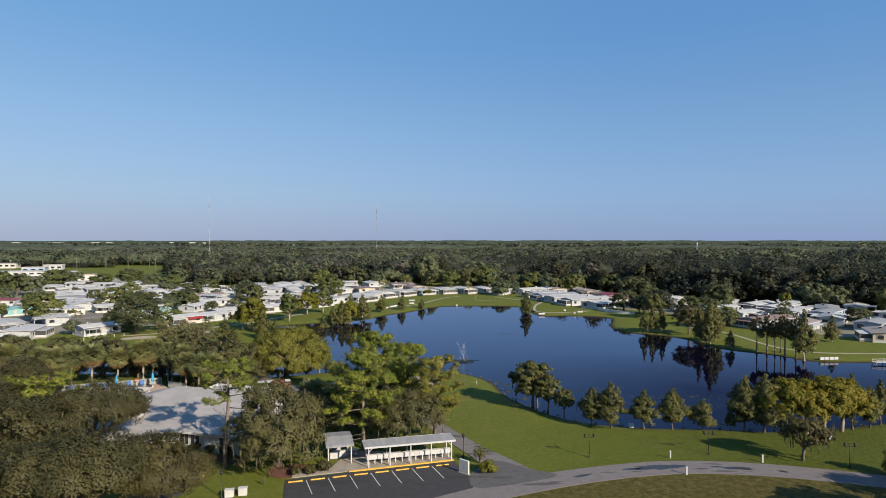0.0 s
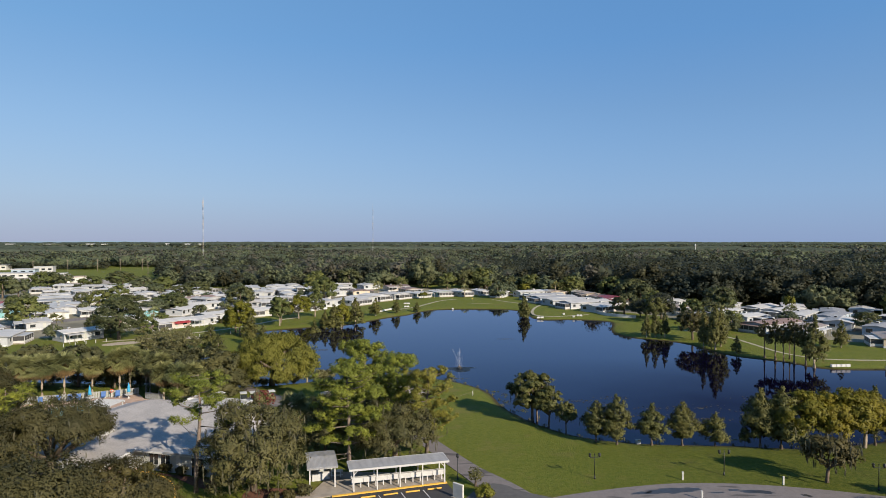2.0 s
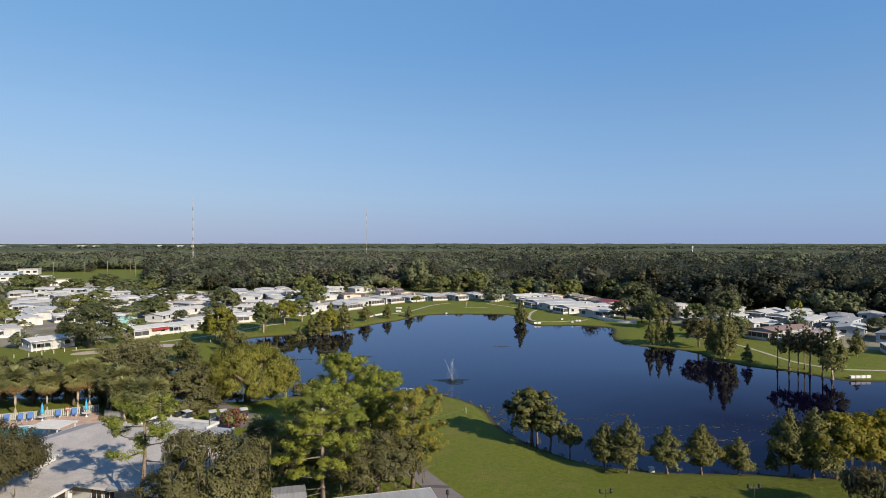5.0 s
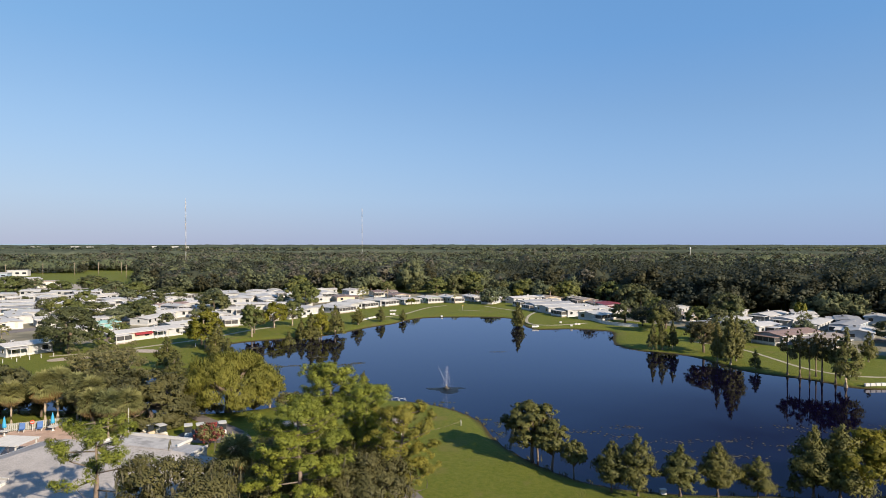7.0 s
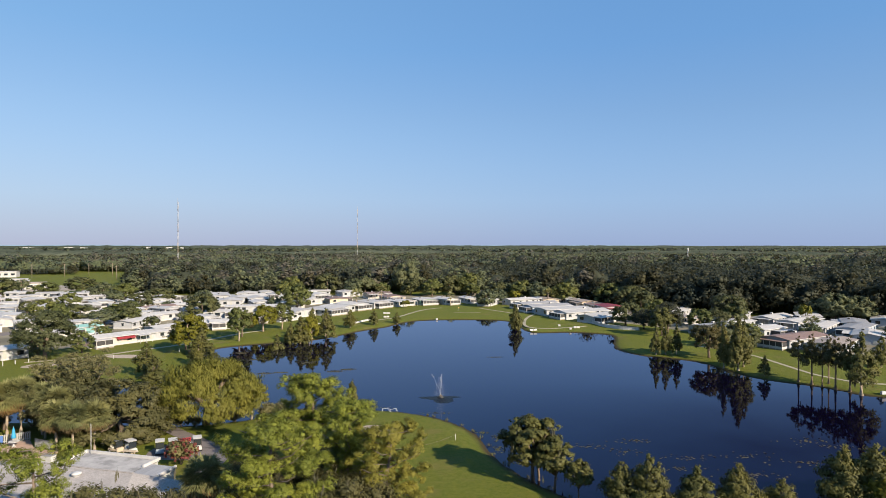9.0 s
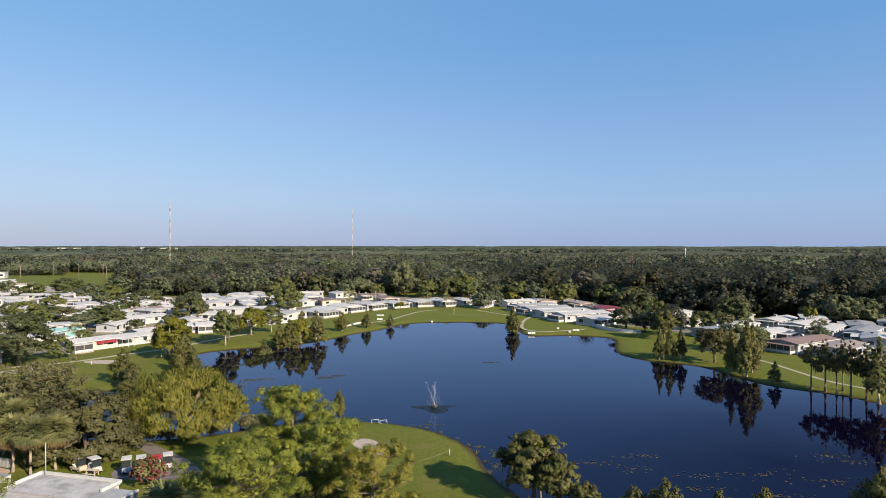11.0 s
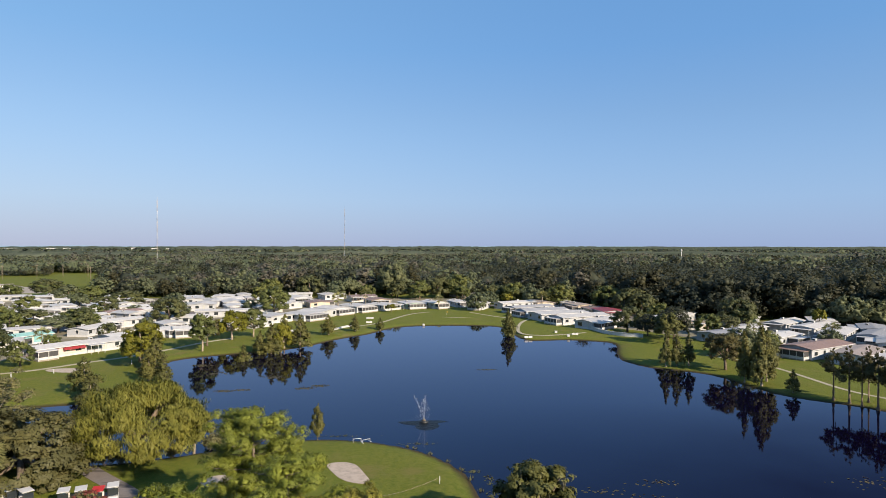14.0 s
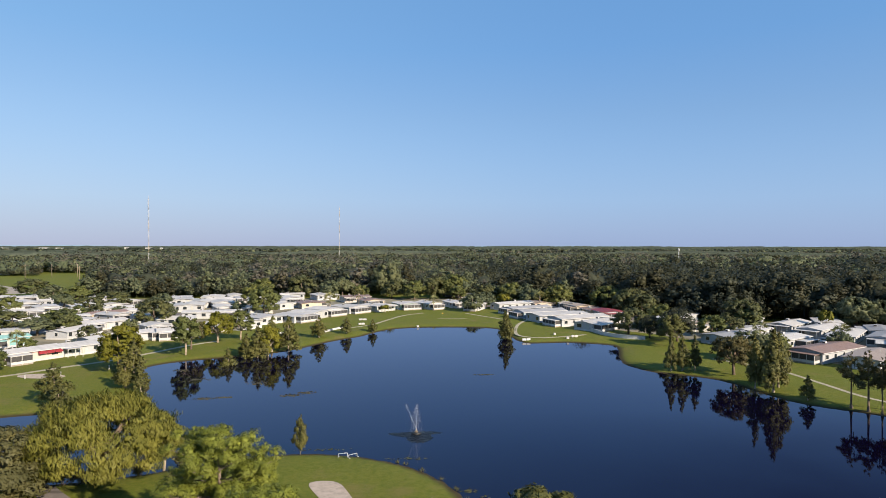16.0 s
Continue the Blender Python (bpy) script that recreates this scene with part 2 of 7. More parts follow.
M = {
    "grass": grass_material(),
    "water": water_material(),
    "asphalt": asphalt_material("asphalt", (0.128, 0.113, 0.115, 1), (0.19, 0.167, 0.166, 1), 0.85),
    "apron": asphalt_material("apron_asphalt", (0.06, 0.058, 0.06, 1), (0.11, 0.104, 0.104, 1), 0.5),
    "lot": asphalt_material("parking_asphalt", (0.023, 0.023, 0.026, 1), (0.043, 0.042, 0.046, 1), 0.4),
    "concrete": surface("concrete", (0.33, 0.29, 0.25, 1), 0.85, 0.8),
    "path": surface("cart_path", (0.34, 0.31, 0.23, 1), 0.9, 0.6),
    "sand": surface("sand", (0.4, 0.335, 0.285, 1), 0.95, 1.2),
    "deck": surface("pool_deck", (0.45, 0.32, 0.26, 1), 0.85, 0.8),
    "white": surface("white_paint", (0.55, 0.55, 0.559, 1), 0.5, 2.0, 0.1),
    "siding": surface("white_siding", (0.43, 0.447, 0.482, 1), 0.55, 1.5, 0.12),
    "membrane": surface("roof_membrane", (0.4, 0.39, 0.39, 1), 0.8, 0.7, 0.4),
    "cream": surface("cream_siding", (0.58, 0.57, 0.54, 1), 0.55, 1.5, 0.1),
    "pink": surface("pink_siding", (0.7, 0.5, 0.46, 1), 0.55, 1.5, 0.1),
    "green": surface("green_siding", (0.36, 0.52, 0.42, 1), 0.55, 1.5, 0.1),
    "blue": surface("blue_grey_siding", (0.36, 0.44, 0.54, 1), 0.55, 1.5, 0.1),
    "turq": surface("turquoise_siding", (0.2, 0.42, 0.45, 1), 0.55, 1.5, 0.1),
    "tan": surface("tan_siding", (0.55, 0.46, 0.36, 1), 0.6, 1.5, 0.1),
    "grey": surface("grey_siding", (0.44, 0.45, 0.43, 1), 0.6, 1.5, 0.1),
    "roof_white": roof_material("roof_white", (0.576, 0.559, 0.55, 1)),
    "roof_grey": roof_material("roof_grey", (0.36, 0.36, 0.38, 1)),
    "roof_tan": roof_material("roof_tan", (0.42, 0.34, 0.29, 1)),
    "roof_brown": roof_material("roof_brown", (0.27, 0.18, 0.15, 1)),
    "roof_red": roof_material("roof_red", (0.28, 0.045, 0.06, 1)),
    "roof_turq": roof_material("roof_turquoise", (0.3, 0.56, 0.52, 1)),
    "glass": glass_material("window_glass"),
    "screen": surface("screen_mesh", (0.05, 0.05, 0.055, 1), 0.6, 2.0),
    "dark": surface("dark_metal", (0.02, 0.022, 0.024, 1), 0.5, 2.0),
    "yellow": surface("yellow_paint", (0.72, 0.42, 0.07, 1), 0.6, 4.0, 0.2),
    "red": surface("red_paint", (0.5, 0.03, 0.04, 1), 0.4, 2.0, 0.15),
    "awning": surface("awning_red", (0.3, 0.035, 0.045, 1), 0.5, 2.0, 0.15),
    "fence": surface("weathered_vinyl", (0.36, 0.37, 0.36, 1), 0.6, 1.2, 0.25),
    "canvas": surface("blue_canvas", (0.03, 0.3, 0.55, 1), 0.7, 2.0, 0.15),
    "chairblue": surface("blue_sling", (0.06, 0.14, 0.36, 1), 0.7, 2.0, 0.15),
    "orange": surface("orange_plastic", (0.7, 0.08, 0.03, 1), 0.5, 2.0, 0.1),
    "pool": surface("pool_tile", (0.06, 0.32, 0.4, 1), 0.3, 1.5, 0.1),
    "bark": surface("bark", (0.16, 0.12, 0.09, 1), 0.9, 2.0, 0.4, relief=0.6),
    "bark_pale": surface("pale_bark", (0.34, 0.28, 0.22, 1), 0.9, 2.0, 0.35, relief=0.6),
    "bark_grey": surface("grey_bark", (0.27, 0.23, 0.2, 1), 0.9, 3.0, 0.4, relief=0.6),
    "bark_limb": surface("limb_bark", (0.15, 0.125, 0.105, 1), 0.9, 3.0, 0.4, relief=0.6),
    "bark_pine": surface("pine_bark", (0.2, 0.155, 0.13, 1), 0.9, 3.0, 0.4, relief=0.6),
    "moss": foliage("spanish_moss", (0.085, 0.085, 0.06, 1), (0.15, 0.146, 0.105, 1), (0.225, 0.215, 0.16, 1), 0.2),
    "oak": foliage("oak_leaves", (0.0774, 0.0700, 0.0296, 1), (0.1347, 0.1219, 0.0508, 1), (0.1971, 0.1737, 0.0804, 1), 0.42),
    "dark_oak": foliage("dark_oak_leaves", (0.0734, 0.0783, 0.0389, 1), (0.1504, 0.1501, 0.0648, 1), (0.2449, 0.2340, 0.1171, 1), 0.38),
    "pine": foliage("pine_needles", (0.1206, 0.1495, 0.0240, 1), (0.2272, 0.2644, 0.0389, 1), (0.3550, 0.3806, 0.0673, 1), 0.22),
    "yellow_pine": foliage("yellow_pine_needles", (0.1654, 0.1586, 0.0261, 1), (0.2756, 0.2601, 0.0458, 1), (0.3996, 0.3641, 0.0784, 1), 0.25),
    "cypress": foliage("cypress_leaves", (0.0753, 0.0810, 0.0255, 1), (0.1448, 0.1485, 0.0467, 1), (0.2315, 0.2249, 0.0779, 1), 0.3),
    "yellow_leaf": foliage("yellow_green_leaves", (0.09, 0.094, 0.009, 1), (0.165, 0.166, 0.016, 1), (0.255, 0.246, 0.030, 1)),
    "gold_leaf": foliage("golden_leaves", (0.13, 0.12, 0.012, 1), (0.235, 0.212, 0.022, 1), (0.35, 0.3, 0.042, 1), 0.35),
    "willow": foliage("willow_leaves", (0.1735, 0.1741, 0.0335, 1), (0.2738, 0.2666, 0.0522, 1), (0.3834, 0.3555, 0.0783, 1), 0.4),
    "yard_leaf": foliage("maple_leaves", (0.0898, 0.1165, 0.0395, 1), (0.1713, 0.1988, 0.0622, 1), (0.2771, 0.2951, 0.1133, 1), 0.35),
    "yard_dark": foliage("dark_maple_leaves", (0.0662, 0.0800, 0.0387, 1), (0.1224, 0.1385, 0.0607, 1), (0.1951, 0.2061, 0.0991, 1), 0.35),
    "palm": foliage("palm_fronds", (0.1584, 0.1680, 0.0647, 1), (0.2694, 0.2768, 0.1201, 1), (0.4120, 0.4074, 0.2030, 1), 0.3),
    "palm_dead": foliage("dead_fronds", (0.1512, 0.0905, 0.0419, 1), (0.2795, 0.1836, 0.0878, 1), (0.4307, 0.3132, 0.1647, 1), 0.25),
    "flower": foliage("crape_myrtle_bloom", (0.1, 0.03, 0.03, 1), (0.19, 0.05, 0.05, 1), (0.28, 0.085, 0.08, 1), 0.2),
    "cedar": foliage("cedar_sprays", (0.0926, 0.0929, 0.0426, 1), (0.1898, 0.1820, 0.0853, 1), (0.3241, 0.2932, 0.1420, 1), 0.3),
    "reed": foliage("reeds", (0.067, 0.076, 0.015, 1), (0.126, 0.126, 0.038, 1), (0.202, 0.176, 0.076, 1)),
    "pads": foliage("water_weed", (0.050, 0.042, 0.019, 1), (0.092, 0.076, 0.038, 1), (0.160, 0.126, 0.068, 1), 0.05),
    "yard": surface("yard_sand", (0.21, 0.19, 0.135, 1), 0.9, 0.09, 0.5),
    "mulch": surface("mulch", (0.13, 0.055, 0.035, 1), 0.95, 4.0, 0.4),
    "woods": foliage("forest_leaves", (0.0407, 0.0506, 0.0379, 1), (0.0609, 0.0731, 0.0528, 1), (0.0895, 0.1011, 0.0715, 1), 0.35),
    "woods_olive": foliage("olive_forest_leaves", (0.0456, 0.0465, 0.0252, 1), (0.0708, 0.0712, 0.0385, 1), (0.1045, 0.1026, 0.0590, 1), 0.35),
    # next two are lightened: distance haze is put into the leaf colour
    "woods_bright_hazed": foliage("hazed_bright_forest_leaves", (0.1098, 0.1353, 0.0775, 1), (0.1714, 0.2013, 0.1167, 1), (0.2523, 0.2770, 0.1713, 1), 0.35),
    "woods_grey_hazed": foliage("hazed_grey_forest_leaves", (0.1100, 0.1059, 0.0870, 1), (0.1651, 0.1553, 0.1301, 1), (0.2385, 0.2205, 0.1931, 1), 0.35),
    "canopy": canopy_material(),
    "haze": haze_material(),
}

# ---------------------------------------------------------------- mesh helpers


def thing(name, x, y, z=0.0, turn=0.0, label="", category="", group="", kind="", parent=None):
    ob = new(name)
    ob.empty_display_size = 0.2
    ob.matrix_basis = pose(x, y, z, 0, 0, turn)
    return tagged(ob, label, category, group, kind)


def finish(name, me, material, parent=None, label=""):
    me.materials.append(M[material])
    ob = new(name, me)
    if parent is not None:
        ob.parent = parent
    if label:
        ob["label"] = label
    return ob


def part(name, bm, material, parent=None, label=""):
    me = bpy.data.meshes.new(name)
    bm.to_mesh(me)
    bm.free()
    return finish(name, me, material, parent, label)


def raw(name, verts, faces, material, parent=None, label="", smooth=False, normals=None):
    me = bpy.data.meshes.new(name)
    verts, faces = np.asarray(verts, float), np.asarray(faces, int)
    smooth = smooth or normals is not None
    k = faces.shape[1]
    me.vertices.add(len(verts))
    me.vertices.foreach_set("co", verts.ravel())
    me.loops.add(faces.size)
    me.loops.foreach_set("vertex_index", faces.ravel())
    me.polygons.add(len(faces))
    me.polygons.foreach_set("loop_start", np.arange(len(faces)) * k)
    me.update(calc_edges=True)
    me.polygons.foreach_set("use_smooth", np.full(len(faces), smooth))
    if normals is not None:
        me.normals_split_custom_set_from_vertices(normals)
    return finish(name, me, material, parent, label)


def box(bm, cx, cy, cz, sx, sy, sz, bevel=0.0, turn=0.0):
    """A box by its centre and size."""
    m = pose(cx, cy, cz, 0, 0, turn) @ Matrix.Diagonal((sx, sy, sz, 1))
    made = bmesh.ops.create_cube(bm, size=1.0, matrix=m)
    if bevel:
        edges = {e for v in made["verts"] for e in v.link_edges}
        bmesh.ops.bevel(bm, geom=list(edges), offset=bevel, segments=1, affect="EDGES", profile=0.5)
    return bm


def boxed(*a, **k):
    return box(bmesh.new(), *a, **k)


def tube(bm, points, radii, sides=7):
    """A tapering tube through points."""
    rings = []
    for i, p in enumerate(points):
        a, b = Vector(points[max(i - 1, 0)]), Vector(points[min(i + 1, len(points) - 1)])
        q = (b - a).to_track_quat("Z", "Y")
        rings.append([bm.verts.new(Vector(p) + q @ Vector((math.cos(k * math.tau / sides) * radii[i], math.sin(k * math.tau / sides) * radii[i], 0))) for k in range(sides)])
    for r, s in zip(rings, rings[1:]):
        for k in range(sides):
            f = bm.faces.new((r[k], r[(k + 1) % sides], s[(k + 1) % sides], s[k]))
            f.smooth = True
    bm.faces.new(rings[-1])
    bm.faces.new(rings[0][::-1])
    return bm


def tubed(points, radii, sides=7):
    return tube(bmesh.new(), points, radii, sides)


def smooth_line(points, rounds=2, closed=False):
    p = np.asarray(points, float)
    for _ in range(rounds):
        q = np.roll(p, -1, 0) if closed else p[1:]
        o = p if closed else p[:-1]
        n = np.stack([o * 0.75 + q * 0.25, o * 0.25 + q * 0.75], 1).reshape(-1, p.shape[1])
        p = n if closed else np.vstack([p[:1], n, p[-1:]])
    return p


def ribbon(name, points, width, z, material, label, category="path", kind="structure", thick=0.12, widths=None):
    """A strip of paving along a line, with real thickness."""
    p = smooth_line(points, 3)
    d = np.gradient(p, axis=0)
    d /= np.linalg.norm(d, axis=1)[:, None]
    nrm = np.stack([-d[:, 1], d[:, 0]], 1)
    w = np.interp(np.linspace(0, 1, len(p)), np.linspace(0, 1, len(widths)), widths) if widths else np.full(len(p), width)
    left, right = p + nrm * w[:, None] / 2, p - nrm * w[:, None] / 2
    n = len(p)
    lo = z - thick
    verts = np.vstack([np.c_[left, np.full(n, z)], np.c_[right, np.full(n, z)], np.c_[left, np.full(n, lo)], np.c_[right, np.full(n, lo)]])
    i = np.arange(n - 1)
    faces = np.vstack([
        np.stack([i, n + i, n + i + 1, i + 1], 1),
        np.stack([2 * n + i, i, i + 1, 2 * n + i + 1], 1),
        np.stack([n + i, 3 * n + i, 3 * n + i + 1, n + i + 1], 1)])
    return tagged(raw(name, verts, faces, material), label, category, kind=kind)


def slab(name, outline, z, thick, material, label="", category="", kind="structure", parent=None, rounds=0):
    """A flat slab from an outline in plan."""
    p = smooth_line(outline, rounds, True) if rounds else np.asarray(outline, float)
    bm = bmesh.new()
    top = [bm.verts.new((x, y, z)) for x, y in p]
    low = [bm.verts.new((x, y, z - thick)) for x, y in p]
    f = bm.faces.new(top)
    if f.normal.z < 0 or f.calc_area() and sum((a[0] * b[1] - b[0] * a[1]) for a, b in zip(p, np.roll(p, -1, 0))) < 0:
        f.normal_flip()
    for k in range(len(p)):
        j = (k + 1) % len(p)
        bm.faces.new((top[k], top[j], low[j], low[k]))
    bmesh.ops.recalc_face_normals(bm, faces=bm.faces)
    bmesh.ops.triangulate(bm, faces=[f for f in bm.faces if len(f.verts) > 4])
    ob = part(name, bm, material, parent)
    return tagged(ob, label, category, kind=kind if parent is None else "")


# ---------------------------------------------------------------- ground and lake
WATER = -0.6
SHORE_NEAR = [(-113.0, 142.0), (-71.5, 138.8), (-53.0, 138.0), (-42.8, 135.2), (-34.6, 136.6), (-24.4, 141.5), (-16.3, 145.4), (-6.2, 145.7), (2.4, 141.7),
              (6.9, 137.3), (10.1, 132.1), (11.5, 126.6), (12.1, 120.0), (14.9, 112.9), (18.6, 106.8), (21.9, 102.8), (26.9, 100.3), (33.8, 98.9),
              (42.8, 98.4), (50.6, 97.3), (56.5, 96.9), (65.4, 99.1), (74.2, 101.9), (93.6, 108.7), (127.3, 115.7), (169.0, 123.0)]
SHORE_FAR = [(169.0, 147.0), (127.5, 150.3), (108.3, 151.0), (95.7, 150.9), (90.4, 153.5), (88.6, 158.4), (85.4, 162.3), (81.5, 165.4), (77.6, 169.2), (75.2, 175.6), (74.2, 184.6), (71.6, 191.6), (66.2, 195.0), (60.6, 198.8),
             (57.2, 207.4), (59.2, 218.5), (62.4, 227.0), (64.9, 237.4), (59.5, 240.7), (52.1, 244.0), (44.1, 242.4), (38.1, 242.1), (36.2, 252.8), (36.8, 266.9), (33.3, 277.1), (24.3, 279.6), (10.2, 280.2),
             (-1.9, 277.7), (-9.1, 266.9), (-12.1, 258.4), (-18.3, 252.0), (-23.4, 244.1), (-28.0, 235.1), (-33.6, 228.2), (-42.8, 223.4), (-51.1, 219.1), (-58.3, 214.7), (-61.4, 206.6),
             (-55.2, 196.2), (-49.0, 186.8), (-50.0, 176.7), (-58.2, 168.7), (-67.5, 165.8), (-90.3, 162.2), (-113.0, 158.5)]
LAKE = smooth_line(SHORE_NEAR + SHORE_FAR, 2, True)


def lake_distance(x, y):
    """Metres to the shore, below zero in the lake."""
    p = np.stack([x.ravel(), y.ravel()], 1)
    best = np.full(len(p), 1e9)
    inside = np.zeros(len(p), bool)
    for a, b in zip(LAKE, np.roll(LAKE, -1, 0)):
        ab = b - a
        s = np.clip(((p - a) @ ab) / (ab @ ab), 0, 1)
        best = np.minimum(best, ((p - a - s[:, None] * ab) ** 2).sum(1))
        if a[1] != b[1]:
            cross = (a[1] > p[:, 1]) != (b[1] > p[:, 1])
            inside ^= cross & (p[:, 0] < (b[0] - a[0]) * (p[:, 1] - a[1]) / (b[1] - a[1]) + a[0])
    d = np.sqrt(best)
    return np.where(inside, -d, d).reshape(x.shape)


def ground_height(x, y):
    d = lake_distance(np.asarray(x, float), np.asarray(y, float))
    s = np.clip(d / 6.0, 0, 1)
    out = WATER + (0.0 - WATER) * (1 - (1 - s) ** 2.2)
    return np.where(d < 0, np.maximum(WATER + d * 0.35, WATER - 2.2), out)


def ground_at(x, y):
    return float(ground_height(np.array([x]), np.array([y]))[0])


def axis(fine_from, fine_to, step, far_from, far_to):
    mid = np.arange(fine_from, fine_to + step, step)
    out, hi = [], mid[-1]
    k = step
    while hi < far_to:
        k *= 1.18
        hi += k
        out.append(min(hi, far_to))
    low, lo, k = [], mid[0], step
    while lo > far_from:
        k *= 1.18
        lo -= k
        low.append(max(lo, far_from))
    return np.r_[low[::-1], mid, out]


def sheet(xs, ys, heights):
    nx, ny = len(xs), len(ys)
    i, j = np.meshgrid(np.arange(nx - 1), np.arange(ny - 1))
    a = (j * nx + i).ravel()
    return np.stack([a, a + 1, a + nx + 1, a + nx], 1)


xs, ys = axis(-115, 180, 1.9, -4900, 4900), axis(60, 290, 1.9, -900, 4950)
gx, gy = np.meshgrid(xs, ys)
gz = np.zeros_like(gx)
near = (gx > -140) & (gx < 200) & (gy > 40) & (gy < 310)
gz[near] = ground_height(gx[near], gy[near])
ground = raw("ground", np.stack([gx.ravel(), gy.ravel(), gz.ravel()], 1), sheet(xs, ys, gz), "grass", smooth=True)
tagged(ground, "green mown lawn sloping gently to the lake shore", "ground", kind="structure")
bm = bmesh.new()
bm.faces.new([bm.verts.new((x, y, WATER)) for x, y in ((-125, 90), (185, 90), (185, 290), (-125, 290))])
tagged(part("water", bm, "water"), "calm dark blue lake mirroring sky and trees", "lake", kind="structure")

# ---------------------------------------------------------------- plants
rng = np.random.default_rng(7)


def leaf_cloud(centres, radii, counts, size, shell=0.5, droop=0.0, slim=0.6, up=0.3, spread=0.32, lean=None, soft=False):
    """Many small pointed leaves filling lumps of a crown; lean turns each lump's leaves its own way, soft adds rounded normals."""
    centres, radii = np.asarray(centres, float), np.asarray(radii, float)
    counts = np.asarray(counts, int)
    c, r = np.repeat(centres, counts, 0), np.repeat(radii, counts, 0)
    n = len(c)
    d = rng.normal(size=(n, 3))
    d /= np.linalg.norm(d, axis=1)[:, None]
    p = c + d * r * (rng.random(n) ** shell)[:, None]
    nrm = d + rng.normal(size=(n, 3)) * spread + (0, 0, up)
    if lean is not None:
        way = np.repeat(np.asarray(lean, float), counts, 0)
        nrm += way
    nrm /= np.linalg.norm(nrm, axis=1)[:, None]
    t = np.cross(nrm, rng.normal(size=(n, 3)))
    t /= np.linalg.norm(t, axis=1)[:, None]
    if droop:
        t = t * (1 - droop) + np.array((0, 0, -1.0)) * droop
        t /= np.linalg.norm(t, axis=1)[:, None]
    b = np.cross(nrm, t)
    s = size * (0.6 + 0.8 * rng.random(n))[:, None]
    v = np.stack([p - t * s, p - b * s * slim, p + t * s, p + b * s * slim], 1).reshape(-1, 3)
    f = np.arange(4 * n).reshape(n, 4)
    if not soft:
        return v, f
    full = d * 0.6 + way * 1.1 + (0, 0, 0.15) + rng.normal(size=(n, 3)) * 0.16
    full /= np.linalg.norm(full, axis=1)[:, None]
    return v, f, np.repeat(full, 4, 0)


BALL = np.array([(x, y, z) for x in (-1, 1) for y in (-1, 1) for z in (-1, 1)] + [(2, 0, 0), (-2, 0, 0), (0, 2, 0), (0, -2, 0), (0, 0, 2), (0, 0, -2)], float)


def ball_faces():
    """The twelve four-sided faces of a rhombic ball: two axis points and the two corners between them."""
    out = []
    axes = {8: (0, 1), 9: (0, -1), 10: (1, 1), 11: (1, -1), 12: (2, 1), 13: (2, -1)}
    for a in range(8, 14):
        for b in range(a + 1, 14):
            (i, s), (j, t) = axes[a], axes[b]
            if i == j:
                continue
            c = [k for k in range(8) if BALL[k][i] == s and BALL[k][j] == t]
            q = [a, c[0], b, c[1]]
            n = np.cross(BALL[q[1]] - BALL[q[0]], BALL[q[2]] - BALL[q[0]])
            out.append(q if n @ BALL[a] > 0 else q[::-1])
    return np.array(out)


BALL_FACES = ball_faces()
BALL /= np.linalg.norm(BALL, axis=1)[:, None]


def with_cores(cloud, centres, radii, lean=None, k=0.78):
    """Adds the dense leafy heart of each lump below its outer leaves."""
    v, f, nv = cloud
    n = len(centres)
    d = BALL[None] * (0.82 + 0.36 * rng.random((n, 14, 1)))
    c = (np.asarray(centres)[:, None] + d * np.asarray(radii)[:, None] * k).reshape(-1, 3)
    nn = np.repeat(BALL[None], n, 0) + (0 if lean is None else np.asarray(lean)[:, None] * 0.9) + rng.normal(size=(n, 14, 3)) * 0.15
    nn = nn.reshape(-1, 3)
    nn /= np.linalg.norm(nn, axis=1)[:, None]
    g = (BALL_FACES[None] + (np.arange(n) * 14)[:, None, None]).reshape(-1, 4) + len(v)
    return np.vstack([v, c]), np.vstack([f, g]), np.vstack([nv, nn])


def sprays(cs, rad, per, size, heart, flat=0.72):
    """Small tufts sitting on the outer and upper side of each lump, with the way each one faces."""
    c, r = np.repeat(cs, per, 0), np.repeat(rad, per, 0)
    n = len(c)
    out = c - np.asarray(heart, float)
    out /= np.linalg.norm(out, axis=1)[:, None] + 1e-6
    d = rng.normal(size=(n, 3)) + out * 0.75 + (0, 0, 0.35)
    d /= np.linalg.norm(d, axis=1)[:, None]
    k = size * (0.55 + 0.85 * rng.random(n))
    return c + d * r * (0.72 + 0.35 * rng.random(n))[:, None], np.stack([k, k, k * flat], 1), d * 0.75 + out * 0.3


def limbs(bm, base, ends, r0, r1, sag=0.2):
    for e in ends:
        a, b = Vector(base), Vector(e)
        m = a.lerp(b, 0.5) + Vector((rng.normal() * 0.25, rng.normal() * 0.25, -sag))
        tube(bm, [a, m, b], [r0, r0 * 0.65, r1], 5)


def lumps(n, rx, rz, z0, size, dome=1.0, inner=0.5, low=-0.6):
    """Centres of the lumps of a broad crown: a dome filled unevenly."""
    out = []
    while len(out) < n:
        d = rng.normal(size=3)
        d /= np.linalg.norm(d)
        if d[2] < low:
            continue
        k = inner + (1 - inner) * rng.random() ** 0.5
        out.append((d[0] * rx * k, d[1] * rx * k, z0 + d[2] * rz * k * dome))
    return np.array(out)


